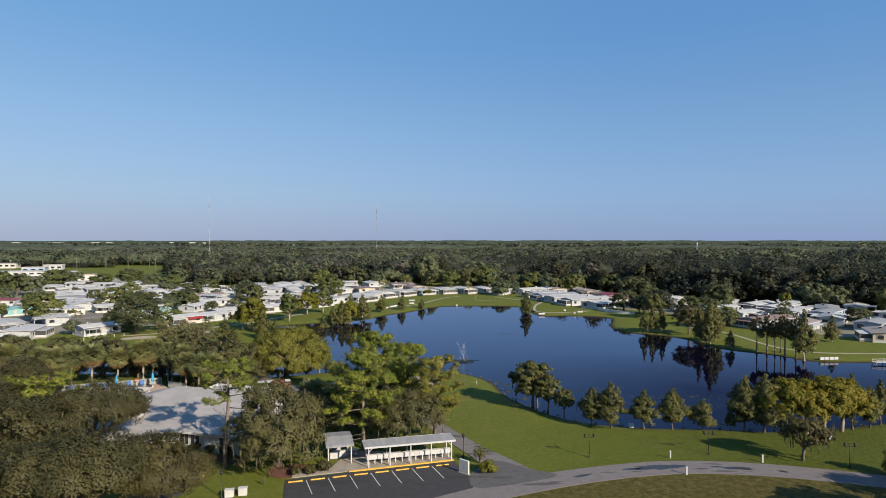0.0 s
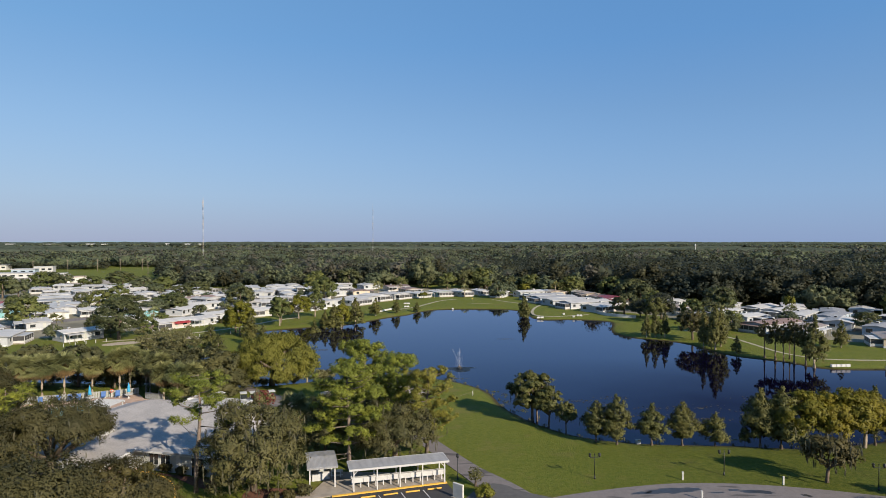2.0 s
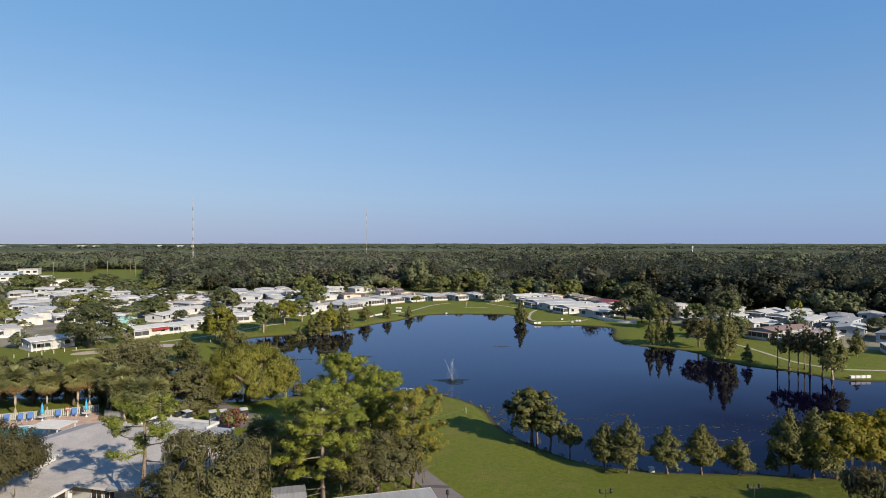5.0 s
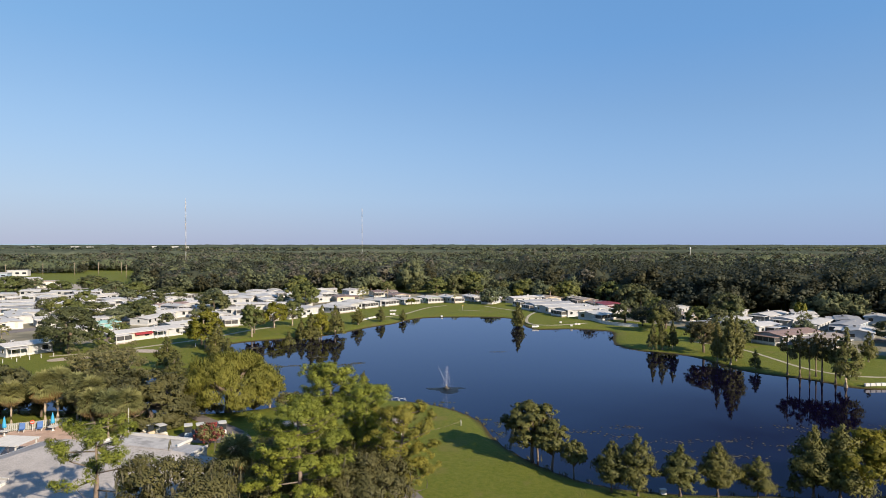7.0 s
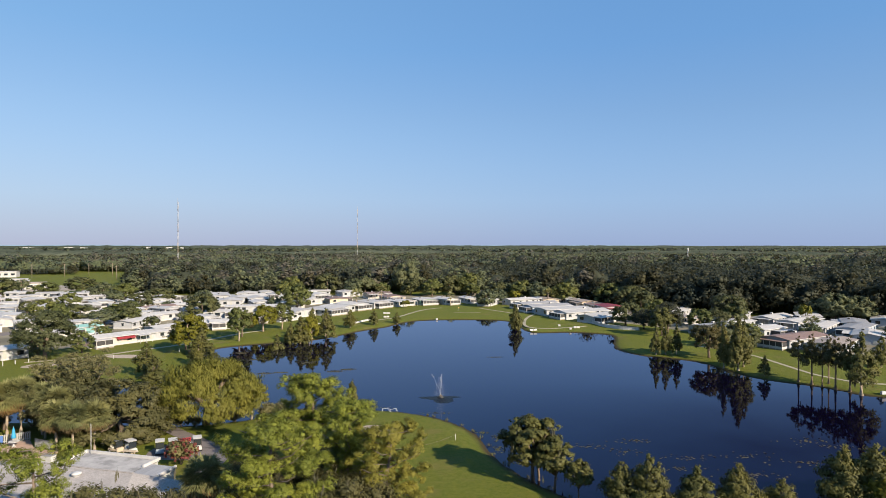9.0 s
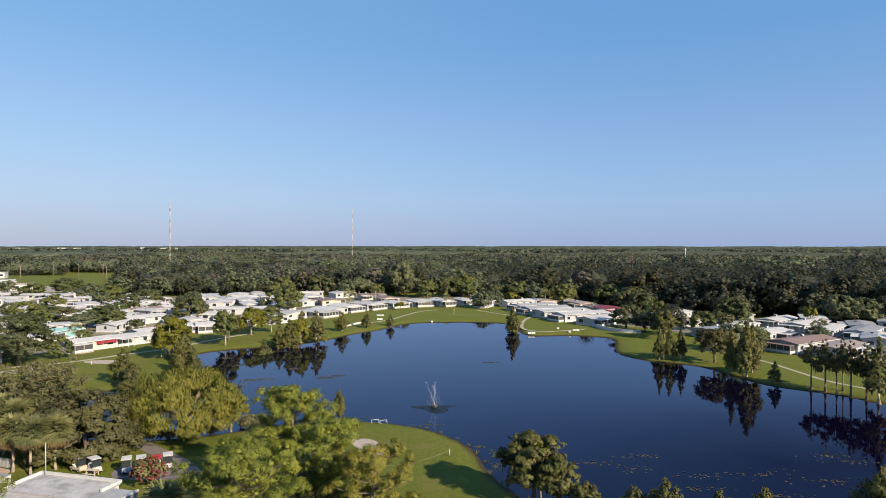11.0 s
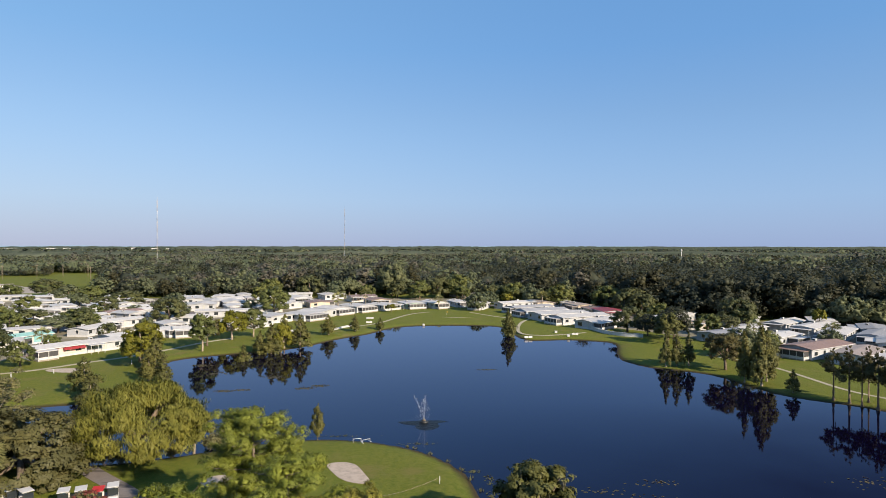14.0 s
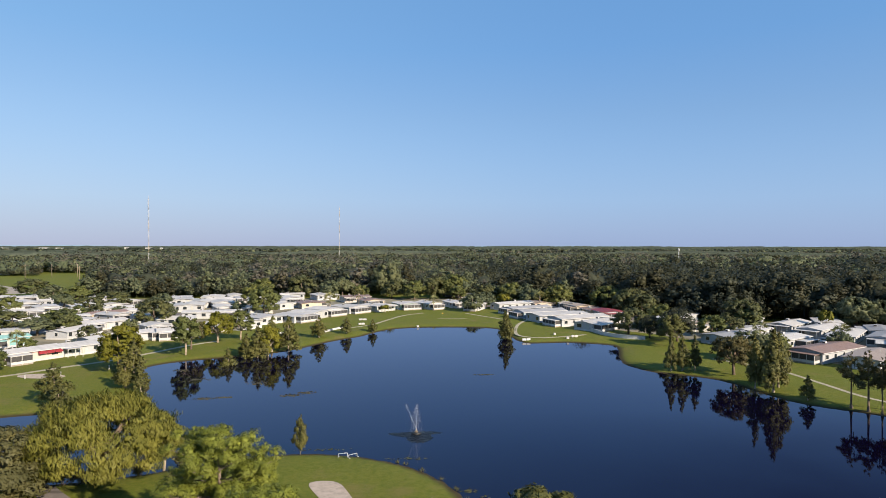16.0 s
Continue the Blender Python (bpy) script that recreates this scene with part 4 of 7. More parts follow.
plant([model(cypress("shore_cypress", 9, 6.2, 0.25, 3600, moss=34, clear=0.14, blunt=0.5, puffs=34), 9), model(cypress("shore_cypress", 9, 6.6, 0.25, 3600, clear=0.08, blunt=0.45, puffs=34), 9)],
      [(65.2, 198.4, 8.2, 0.6), (67.8, 198.2, 8.6, 0.62), (70.8, 198.2, 8.0, 0.62), (33.8, 249.9, 10.0, 0.8), (34.6, 251.9, 8.0, 0.7), (75.6, 181.0, 11.2, 0.5), (77.2, 177.2, 12.4, 0.75), (80.2, 180.5, 11.0, 0.7), (80.0, 170.6, 4.6, 1.0),
       (113.3, 178.6, 7.5, 0.9),
       (-57.3, 167.1, 7.0, 1.2), (-61.7, 173.4, 7.4, 1.2), (-58.8, 199.4, 8.0, 1.1), (-54.6, 186.0, 6.6, 1.3), (-50.5, 183.8, 6.0), (-41.4, 212.1, 6.2), (-36.7, 222.2, 9.4, 1.1), (-34.8, 229.8, 9.6),
       (-30.3, 230.6, 10.0, 1.05), (-25.4, 253.3, 6.4, 1.3), (-17.6, 262.2, 5.2, 1.3), (-9.3, 267.4, 4.4, 1.2), (-39.8, 222.3, 7.0)],
      "slim bald cypress on the far lake shore", "tree", "cypresses on the far shore")
plant([model(cypress("grey_mossy_cypress", 10.8, 6, 0.3, 2200, moss=90, clear=0.2, blunt=0.5), 10.8)], [(90.7, 154.0, 12.4)],
      "old cypress hung all over with grey moss", "tree")
plant([model(oak("lakeside_oak", 10, 10, 0.3, 4600, 0, "cypress", clear=0.06, lump=44), 10), model(oak("lakeside_oak", 10, 12, 0.3, 4600, 0, clear=0.1, lump=44), 10)],
      [(-66.5, 208.5, 9), (-57.8, 232.4, 8.5, 0.8), (79.6, 231.8, 9.5), (77.4, 192.9, 9)],
      "broad green tree beside the far lawn", "tree", "trees on the far lawn")
yard_tree = [model(oak("yard_oak", 10, 12.5, 0.27, 2900, clear=-0.12, lump=42, inner=0.62, slim=0.55, tufts=6, material="yard_leaf"), 10),
             model(oak("yard_oak", 10, 12.5, 0.27, 2900, clear=-0.15, lump=42, inner=0.62, slim=0.55, tufts=6, material="yard_dark"), 10),
             model(oak("yard_oak", 10, 12.5, 0.27, 2900, clear=-0.1, lump=38, inner=0.62, slim=0.55, tufts=6, material="woods_bright_hazed"), 10)]
plant(yard_tree, [(-66.3, 339.9, 12.5), (-89.4, 283.4, 10.5), (30.7, 327.7, 9), (72.7, 345.3, 11, 1.1), (75.8, 257.0, 9.5), (90, 209, 8.6), (98.5, 213, 7), (94, 206, 6.5), (-11.2, 410.4, 21, 0.75), (26.3, 397.7, 14), (15.1, 393.4, 13), (-69.5, 322.7, 6)],
      "leafy dark green oak among the mobile homes", "tree", "trees between the homes")
plant([model(oak("shade_oak", 12, 13, 0.24, 8000, 0, "woods", clear=0.0, lump=70, inner=0.6), 12)], [(85.0, 240.6, 10.6), (79.2, 247.5, 7.4)], "dense dark green oak beside the homes", "tree", "dark oaks by the homes")
plant(yard_tree, [(-77.6, 393.0, 12), (-58.7, 406.0, 13), (-35.9, 406.8, 12)],
      "leafy dark green oak among the mobile homes", "tree", "trees between the homes")
plant(yard_tree, [(4.9, 385.9, 11), (53.1, 372.7, 10), (61.0, 362.1, 11), (90.2, 328.1, 12), (97.9, 315.7, 12), (60.9, 352.1, 9), (100.2, 249.7, 7.5), (107.0, 250.5, 7), (123.0, 222.0, 6), (92.6, 270.1, 9), (143.3, 211.0, 7), (38.9, 346.4, 8), (84.7, 266.5, 6)],
      "leafy dark green oak among the mobile homes", "tree", "trees between the homes")
plant([model(oak("bright_tree", 6, 6, 0.4, 900, 0, "yellow_leaf"), 6)], [(47.9, 350.9, 6.5), (144.7, 259.0, 8, 0.6), (-7.8, 321.7, 4)], "small bright yellow-green tree", "tree", "bright yard trees")
plant([model(palm("yard_palm", 5, 26, False), 5)], [(-31.3, 322.9, 6.5), (-20.9, 342.7, 7), (13.6, 331.7, 5), (-102.0, 227.2, 4.6), (106.9, 233.5, 5), (124.2, 223.0, 5.5), (62.7, 337.9, 6), (66.7, 344.7, 5), (-123.0, 205.1, 5)],
      "green fan palm beside a mobile home", "palm", "palms between the homes")
myrtle = shrub("crape_myrtle", 3, 4.4, 0.15, 2600, "cedar")
raw("blossom", *leaf_cloud(lumps(80, 1.9, 1.35, 1.7, 0.2, inner=0.92), np.full((80, 3), (0.22, 0.22, 0.18)), np.full(80, 12), 0.13), "flower", myrtle, "clusters of crimson flowers")
plant([model(myrtle, 3)], [(-31.0, 116.0, 3.3)], "crape myrtle in crimson flower beside parked golf carts", "shrub")
plant([model(oak("roadside_oak", 8, 10, 0.16, 9000, 0, clear=0.05, lump=38, inner=0.65), 8)], [(52.5, 60, 8.5), (61, 66, 8)], "dark round oak beside the road", "tree", "roadside oaks")
plant([model(shrub("roadside_bush", 3, 3.6, 0.14, 2400, "oak"), 3)], [(57.2, 76.6, 3.6)], "dense dark bush at the road's edge", "shrub")
plant([model(shrub("round_hedge", 1.6, 2.6, 0.12, 2400, "yellow_leaf"), 1.6)], [(5.8, 78.4, 1.6)], "clipped round yellow-green bush by the drive", "shrub")
plant([model(shrub("garden_bush", 1.2, 2, 0.16, 700, "oak"), 1.2)],
      [(-37.5, 87.0, 1.2), (-35.0, 86.4, 1.3), (-32.6, 85.7, 1.2), (-29.8, 85.1, 1.3), (-18.7, 77.9, 1.0), (-17.0, 78.1, 1.1), (-15.5, 79.1, 1.4), (-81.6, 228.7, 1.6), (-79.5, 231.2, 1.7), (-74.8, 233.6, 1.6)],
      "low green garden bush in mulch", "shrub", "garden bushes")

# ---------------------------------------------------------------- far woods


def woods(spots, models_, material, label):
    """One mesh of many small trees."""
    vs, fs, ns, count = [], [], [], 0
    for k, (v0, f0, n0) in enumerate(models_):
        mine = spots[k::len(models_)]
        n = len(mine)
        if not n:
            continue
        a = rng.random(n) * math.tau
        s = mine[:, 2:3]
        ca, sa = np.cos(a)[:, None], np.sin(a)[:, None]
        wd = (0.8 + 0.45 * rng.random(n))[:, None]
        x = (v0[:, 0] * ca - v0[:, 1] * sa) * s * wd + mine[:, 0:1]
        y = (v0[:, 0] * sa + v0[:, 1] * ca) * s * wd + mine[:, 1:2]
        z = v0[:, 2] * s + np.zeros_like(x)
        vs.append(np.stack([x, y, z], 2).reshape(-1, 3))
        ns.append(np.stack([n0[:, 0] * ca - n0[:, 1] * sa, n0[:, 0] * sa + n0[:, 1] * ca, n0[:, 2] + np.zeros_like(x)], 2).reshape(-1, 3))
        fs.append((f0[None] + (np.arange(n) * len(v0))[:, None, None]).reshape(-1, 4) + count)
        count += n * len(v0)
    ob = raw("woodland", np.vstack(vs), np.vstack(fs), material, normals=np.vstack(ns))
    return tagged(ob, label, "woods", kind="stuff")


def wood_model(leaves, leaf, width, lumps_=9, low=0.35, top=1.0, size=0.13, slim=0.62, per=3):
    """A woodland tree one metre high: a crown of lumps from low to top on a thin trunk."""
    z0, rz = (low + top) / 2, (top - low) / 2
    cs = lumps(lumps_, max(width / 2 - size * 0.7, 0.05), max(rz - size * 0.6, 0.05), z0, size, inner=0.6, low=-0.8)
    cs[0] = (0, 0, top - size * 0.6)
    r = size * (0.7 + 0.6 * rng.random(lumps_))
    sc, sr, lean = sprays(cs, np.stack([r, r, r * 0.8], 1), per, size * 0.75, (0, 0, z0 - rz * 0.5), 0.85)
    v, f, nv = leaf_cloud(sc, sr, rng.multinomial(leaves, np.full(len(sc), 1 / len(sc))), leaf, 0.45, 0, slim, 0.2, 0.3, lean, True)
    if leaves > 200:
        v, f, nv = with_cores((v, f, nv), cs, np.stack([r, r, r * 0.8], 1), None, 0.5)
    t = np.array([(-0.012, 0, 0), (0.012, 0, 0), (0.008, 0, 0.7), (-0.008, 0, 0.7), (0, -0.012, 0), (0, 0.012, 0), (0, 0.008, 0.7), (0, -0.008, 0.7)])
    tn = np.repeat(np.array([(0, -1.0, 0), (1.0, 0, 0)]), 4, 0)
    return np.vstack([v, t]), np.vstack([f, np.array([(0, 1, 2, 3), (4, 5, 6, 7)]) + len(v)]), np.vstack([nv, tn])


def scatter(x0, x1, y0, y1, step, keep):
    x, y = np.meshgrid(np.arange(x0, x1, step), np.arange(y0, y1, step))
    p = np.stack([x.ravel(), y.ravel()], 1) + (rng.random((x.size, 2)) - 0.5) * step * 1.1
    return p[keep(p[:, 0], p[:, 1])]


EDGE_X = [-900, -260, -200, -110, -40, 10, 45, 75, 95, 120, 150, 185, 230, 300, 500]
EDGE_Y = [410, 405, 402, 398, 412, 420, 384, 358, 324, 286, 284, 258, 205, 140, 60]


def in_woods(x, y):
    clearing = (x > -0.535 * y) & (x < -0.45 * y) & (y > 480) & (y < 700)
    lots = (x < -0.44 * y) & (y < 490) | (x < -0.53 * y) & (y < 640)
    glade = ((x + 155) / 34) ** 2 + ((y - 885) / 30) ** 2 < 1
    glade |= ((x + 168) / 40) ** 2 + ((y - 520) / 55) ** 2 < 1
    glade |= ((x + 70) / 45) ** 2 + ((y - 640) / 22) ** 2 < 1
    return (y > np.interp(x, EDGE_X, EDGE_Y)) & ~clearing & ~lots & ~glade & (x > -0.76 * y - 20) & (x < 0.86 * y + 40)


def rolling(x, y, waves):
    out = np.zeros_like(x)
    for wl, amp in waves:
        a = rng.random(6) * math.tau
        for k in range(6):
            out += amp / 3 * np.sin((x * math.cos(a[k]) + y * math.sin(a[k])) * math.tau / wl * (0.8 + 0.1 * k) + a[k] * 7)
    return out


def understorey(trees, x0, x1, y0, y1, step, wide, material):
    """The closed surface of the crowns: a dome over every tree, joined where they meet."""
    ux, uy = np.arange(x0, x1, step), np.arange(y0, y1, step)
    x, y = np.meshgrid(ux, uy)
    x = x + (rng.random(x.shape) - 0.5) * step * 0.6
    y = y + (rng.random(x.shape) - 0.5) * step * 0.6
    z = np.full(x.shape, 4.0)
    R = trees[:, 2] * wide * (0.8 + 0.4 * rng.random(len(trees)))
    reach = int(R.max() / step) + 1
    ti, tj = np.round((trees[:, 0] - x0) / step).astype(int), np.round((trees[:, 1] - y0) / step).astype(int)
    for di in range(-reach, reach + 1):
        for dj in range(-reach, reach + 1):
            i, j = ti + di, tj + dj
            ok = (i >= 0) & (i < len(ux)) & (j >= 0) & (j < len(uy))
            i, j = i[ok], j[ok]
            d = ((x[j, i] - trees[ok, 0]) ** 2 + (y[j, i] - trees[ok, 1]) ** 2) / R[ok] ** 2
            np.maximum.at(z, (j, i), np.where(d < 1, trees[ok, 2] * (0.46 + 0.36 * np.sqrt(np.clip(1 - d, 0, 1))), 0))
    z += (rng.random(x.shape) - 0.5) * step * 0.5
    ok = (in_woods(x, y) & in_woods(x, y - 9) & in_woods(x - 7, y) & in_woods(x + 7, y - 6)).ravel()
    z = np.where(in_woods(x, y - 16) & in_woods(x - 13, y) & in_woods(x + 13, y), z, np.minimum(z, 5.0))
    f = sheet(ux, uy, z)
    f = f[ok[f].all(1)]
    tagged(raw("understorey", np.stack([x.ravel(), y.ravel(), z.ravel()], 1), f, material, smooth=True), "closed leafy surface of the woodland crowns", "woods", kind="stuff")


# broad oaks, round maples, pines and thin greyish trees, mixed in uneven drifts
# the last two kinds carry distance haze in their leaf colour
KINDS = (("woods", 0.95, 0.12, "dark green oak woodland"), ("woods_olive", 0.7, 0.2, "olive pine woodland"), ("woods_bright_hazed", 0.9, 0.12, "lighter green leafy woodland paled by haze"), ("woods_grey_hazed", 0.65, 0.2, "thin grey-green woodland paled by haze"))


def stand(p, tall, leaves, leaf, lumps_, size, label, shares, wide=1.0, floor_=0.0):
    drift = rolling(p[:, 0], p[:, 1], ((70, 0.5), (190, 0.6))) + rng.normal(size=len(p)) * 0.45
    rank = np.argsort(np.argsort(drift)) / max(len(p), 1)
    a = 0.0
    for (material, width, low, words), share in zip(KINDS, shares):
        m = (rank >= a) & (rank < a + share)
        a += share
        if m.any():
            woods(np.c_[p[m], tall[m]], [wood_model(leaves, leaf, width * wide * k, lumps_, max(low, floor_), 1.0, size) for k in (0.9, 1.0, 1.1)], material, words + " " + label)


p = scatter(-460, 470, 60, 640, 7.6, in_woods)
deep = p[:, 1] - np.interp(p[:, 0], EDGE_X, EDGE_Y)
swell = rolling(p[:, 0], p[:, 1], ((45, 1.2), (130, 1.5)))
tall = np.clip(8.5 + 6.0 * rng.random(len(p)) + 1.3 * swell + 4.0 * np.clip((p[:, 0] - 40) / 60, 0, 1), 6.5, 20) + (rng.random(len(p)) > 0.93) * 4.0
east = p[:, 0] > 45
understorey(np.c_[p, tall], -470, 480, 60, 650, 2.4, 0.42, "woods")
# shares by side put western haze and the east's dimmer side light into colour
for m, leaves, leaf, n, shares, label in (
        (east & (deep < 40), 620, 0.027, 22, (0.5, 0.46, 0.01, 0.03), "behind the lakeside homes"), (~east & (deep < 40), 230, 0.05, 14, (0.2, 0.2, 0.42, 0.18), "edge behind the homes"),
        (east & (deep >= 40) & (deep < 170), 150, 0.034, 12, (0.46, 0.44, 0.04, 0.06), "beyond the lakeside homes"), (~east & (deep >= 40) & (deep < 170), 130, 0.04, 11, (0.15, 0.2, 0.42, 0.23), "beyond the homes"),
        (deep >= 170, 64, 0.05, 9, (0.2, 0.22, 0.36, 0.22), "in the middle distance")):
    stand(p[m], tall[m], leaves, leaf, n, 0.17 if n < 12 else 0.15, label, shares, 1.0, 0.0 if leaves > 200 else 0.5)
e = scatter(-470, 440, 60, 760, 5.8, lambda x, y: in_woods(x, y) & ~(in_woods(x, y - 11) & in_woods(x - 9, y) & in_woods(x + 9, y)))
stand(e, (4.5 + 4.5 * rng.random(len(e))) * np.where(e[:, 0] > 60, 1.3, 1.0), 230, 0.046, 14, 0.19, "scrub along the woodland edge", (0.55, 0.29, 0.11, 0.05), 1.4, 0.0)
p = scatter(-215, -120, 460, 580, 5.0, lambda x, y: ((x + 168) / 40) ** 2 + ((y - 520) / 55) ** 2 < 1)
woods(np.c_[p, 2.5 + 3.5 * rng.random(len(p))], [wood_model(60, 0.14, 1.3, 8, 0.0, 1.0, 0.3)], "woods_grey_hazed", "pale dry scrub in a clearing of the woods")
p = scatter(-1050, 1150, 640, 1300, 12.5, in_woods)
tall = 11 + 4 * rng.random(len(p)) + rolling(p[:, 0], p[:, 1], ((90, 1.2), (260, 1.8)))
# the far crown sheet takes the haze-lightened leaf colour too
understorey(np.c_[p, tall], -1050, 1150, 630, 1310, 4.6, 0.62, "woods_bright_hazed")
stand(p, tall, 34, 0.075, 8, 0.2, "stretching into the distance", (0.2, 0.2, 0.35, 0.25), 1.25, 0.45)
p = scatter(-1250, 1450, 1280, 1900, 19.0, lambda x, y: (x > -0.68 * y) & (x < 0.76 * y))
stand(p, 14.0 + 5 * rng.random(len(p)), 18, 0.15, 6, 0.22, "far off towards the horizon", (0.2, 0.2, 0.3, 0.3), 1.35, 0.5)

# canopy of the farthest woods, a rolling sheet of tree tops
r = 1190 * (4800 / 1190) ** (np.linspace(0, 1, 140))
th = np.linspace(radians(-46), radians(46), 360)
tt, rr_ = np.meshgrid(th, r)
cx, cy = np.sin(tt) * rr_, np.cos(tt) * rr_
cz = 13.5 + rolling(cx, cy, ((60, 0.9), (160, 1.6), (620, 2.4))) + rng.random(cx.shape) * 2.4 + np.interp(rr_, [1190, 2500, 4800], [0, 1, 3])
cz = np.maximum(cz, 11.0)
cz[0], cz[1] = 1.0, cz[1] - 4.0
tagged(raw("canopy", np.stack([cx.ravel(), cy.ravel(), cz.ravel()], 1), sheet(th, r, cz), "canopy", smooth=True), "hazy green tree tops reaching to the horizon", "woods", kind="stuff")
# hills at the horizon, their bluish haze a glow set in the material
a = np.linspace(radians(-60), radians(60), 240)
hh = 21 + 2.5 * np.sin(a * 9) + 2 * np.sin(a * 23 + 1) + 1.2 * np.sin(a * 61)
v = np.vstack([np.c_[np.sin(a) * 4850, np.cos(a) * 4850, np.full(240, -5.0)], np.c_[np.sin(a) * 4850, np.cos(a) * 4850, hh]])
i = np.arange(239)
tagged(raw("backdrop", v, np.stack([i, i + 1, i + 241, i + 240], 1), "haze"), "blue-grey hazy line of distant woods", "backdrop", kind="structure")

# ---------------------------------------------------------------- roads and paving
M["wet"] = surface("wet_asphalt", (0.045, 0.044, 0.047, 1), 0.3, 2.5, 0.4, relief=0.1)
ribbon("road", [(-70, 45), (-30, 58), (-8, 65.5), (4, 71.5), (15, 76.6), (24, 79.2), (31, 80.5), (40, 79.8), (48, 77.8), (55, 75.2), (75, 69), (110, 60)], 4.5, 0.05, "asphalt",
       "worn grey asphalt road with dark wet patches", "road")
ribbon("driveway", [(-6, 108), (-2.5, 101), (0.4, 95), (4.3, 87), (8, 81), (9.5, 76.5)], 3.0, 0.058, "asphalt", "grey asphalt drive beside the lawn", "road", widths=[2.6, 2.8, 3.0, 3.4, 5.0, 7.0])
slab("drive_apron", [(3.2, 77.4), (4.6, 80.2), (6.6, 82.6), (8.6, 82.2), (9.9, 80.4), (12.4, 78.9), (15, 77.6), (13, 76.2), (8, 74.2), (3.4, 73.0)], 0.07, 0.1, "apron", "dark patched asphalt where the drive meets the road", "road", rounds=1)
for cx, cy, la, lb, turn in ((28.6, 80.2, 4.6, 0.95, 7), (24.6, 79.6, 1.6, 0.4, 12), (38.4, 79.8, 2.3, 0.6, -8), (36.0, 80.3, 0.9, 0.3, 0), (43.8, 78.7, 0.7, 0.4, -14), (17.6, 77.3, 1.6, 0.4, 22), (33.6, 79.6, 1.1, 0.25, 2)):
    q = [(cx + math.cos(a) * math.cos(radians(turn)) * la * w - math.sin(a) * math.sin(radians(turn)) * lb * w, cy + math.cos(a) * math.sin(radians(turn)) * la * w + math.sin(a) * math.cos(radians(turn)) * lb * w)
         for a, w in ((k * math.tau / 26, rng.uniform(0.55, 1.12)) for k in range(26))]
    slab("wet_patch", q, 0.054, 0.02, "wet", "dark ragged wet patch on the worn asphalt", "puddle", rounds=1)
slab("parking_lot", [(-19.6, 75.9), (-12, 78.6), (1.4, 82.6), (3.4, 77.2), (3.6, 73.5), (-8, 66.5), (-17, 63.5)], 0.066, 0.12, "lot", "dark asphalt parking lot with painted bays", "parking lot")
slab("shelter_floor", [(-14.8, 79.3), (-12, 78.7), (1.4, 82.75), (0.4, 86.6), (-6, 86), (-13.2, 86.3)], 0.14, 0.2, "concrete", "stained concrete floor under the shelter", "pavement")
slab("walkway", [(-19, 76.6), (-12.2, 78.8), (-13, 80.6), (-19.4, 78.4)], 0.1, 0.15, "concrete", "pale concrete walk by the parking bays", "pavement")
ribbon("curb", [(-12.1, 78.55), (-5, 80.7), (1.4, 82.65)], 0.3, 0.2, "yellow", "yellow painted kerb along the parking bays", "kerb", thick=0.25)
ribbon("entrance_drive", [(-42, 80), (-38, 83.6), (-35, 81), (-32.6, 77.5), (-33, 71), (-36, 60)], 4.4, 0.05, "lot", "curved dark asphalt entrance drive", "road")
ribbon("drive_curb", [(-40, 86.6), (-36.5, 86.3), (-33, 83.4), (-30.6, 79.5), (-30.2, 76)], 0.22, 0.15, "yellow", "yellow painted kerb of the entrance drive", "kerb")
slab("mulch_bed", [(-38.6, 87), (-27, 83.6), (-26.6, 80.6), (-29.2, 81.6), (-33, 84.6), (-37, 86.4)], 0.06, 0.1, "mulch", "red-brown mulch bed along the wall", "flower bed")
slab("oak_bed", [(-21.5, 76.2), (-16.5, 77.2), (-15.8, 79.4), (-18, 81.5), (-23.5, 80.5)], 0.06, 0.1, "mulch", "mulch bed below the mossy oak", "flower bed", rounds=2)
ribbon("cart_path", [(-40, 133), (-37.7, 130.6), (-32.9, 126.5), (-29.2, 123.1), (-26, 118), (-28, 113)], 2.4, 0.04, "asphalt", "narrow grey golf cart path", "path")
slab("cart_yard", [(-37.5, 124.6), (-33, 124.8), (-27.5, 122.5), (-26.5, 118), (-33, 117.5), (-38, 119)], 0.035, 0.08, "asphalt", "worn grey yard where golf carts park", "pavement", rounds=2)
ribbon("far_path", [(-100, 190), (-86.8, 197.2), (-80.1, 207), (-72.3, 215.1), (-66.1, 227), (-61.4, 239), (-55, 247)], 1.5, 0.03, "path", "pale sandy path across the lawn", "path")
ribbon("bank_path", [(-19, 274), (-14.1, 279.4), (-10.3, 284), (-5.5, 298), (0.6, 314.5), (9, 322)], 1.2, 0.03, "path", "pale curving path on the far bank", "path")
ribbon("loop_path", [(50, 298), (44, 285), (40.5, 272), (38.2, 258), (39.6, 252), (45, 249.3), (51, 251), (57.2, 253.6), (61, 256)], 1.2, 0.03, "path", "pale worn path looping round the lawn", "path")
ribbon("lawn_path", [(27, 320), (36, 304), (42, 296)], 1.2, 0.03, "path", "pale worn path across the lawn", "path")
ribbon("east_path", [(82, 212), (90.7, 199.5), (91.5, 183.5), (91.6, 172), (94.2, 166), (97, 161.5), (110, 160), (140, 160)], 1.1, 0.03, "path", "pale worn path along the lake", "path")
slab("green_edge", [(12, 303), (19.8, 299.4), (28, 302.5), (20, 300.4)], 0.03, 0.08, "path", "pale sandy edge of a putting green", "path", rounds=1)
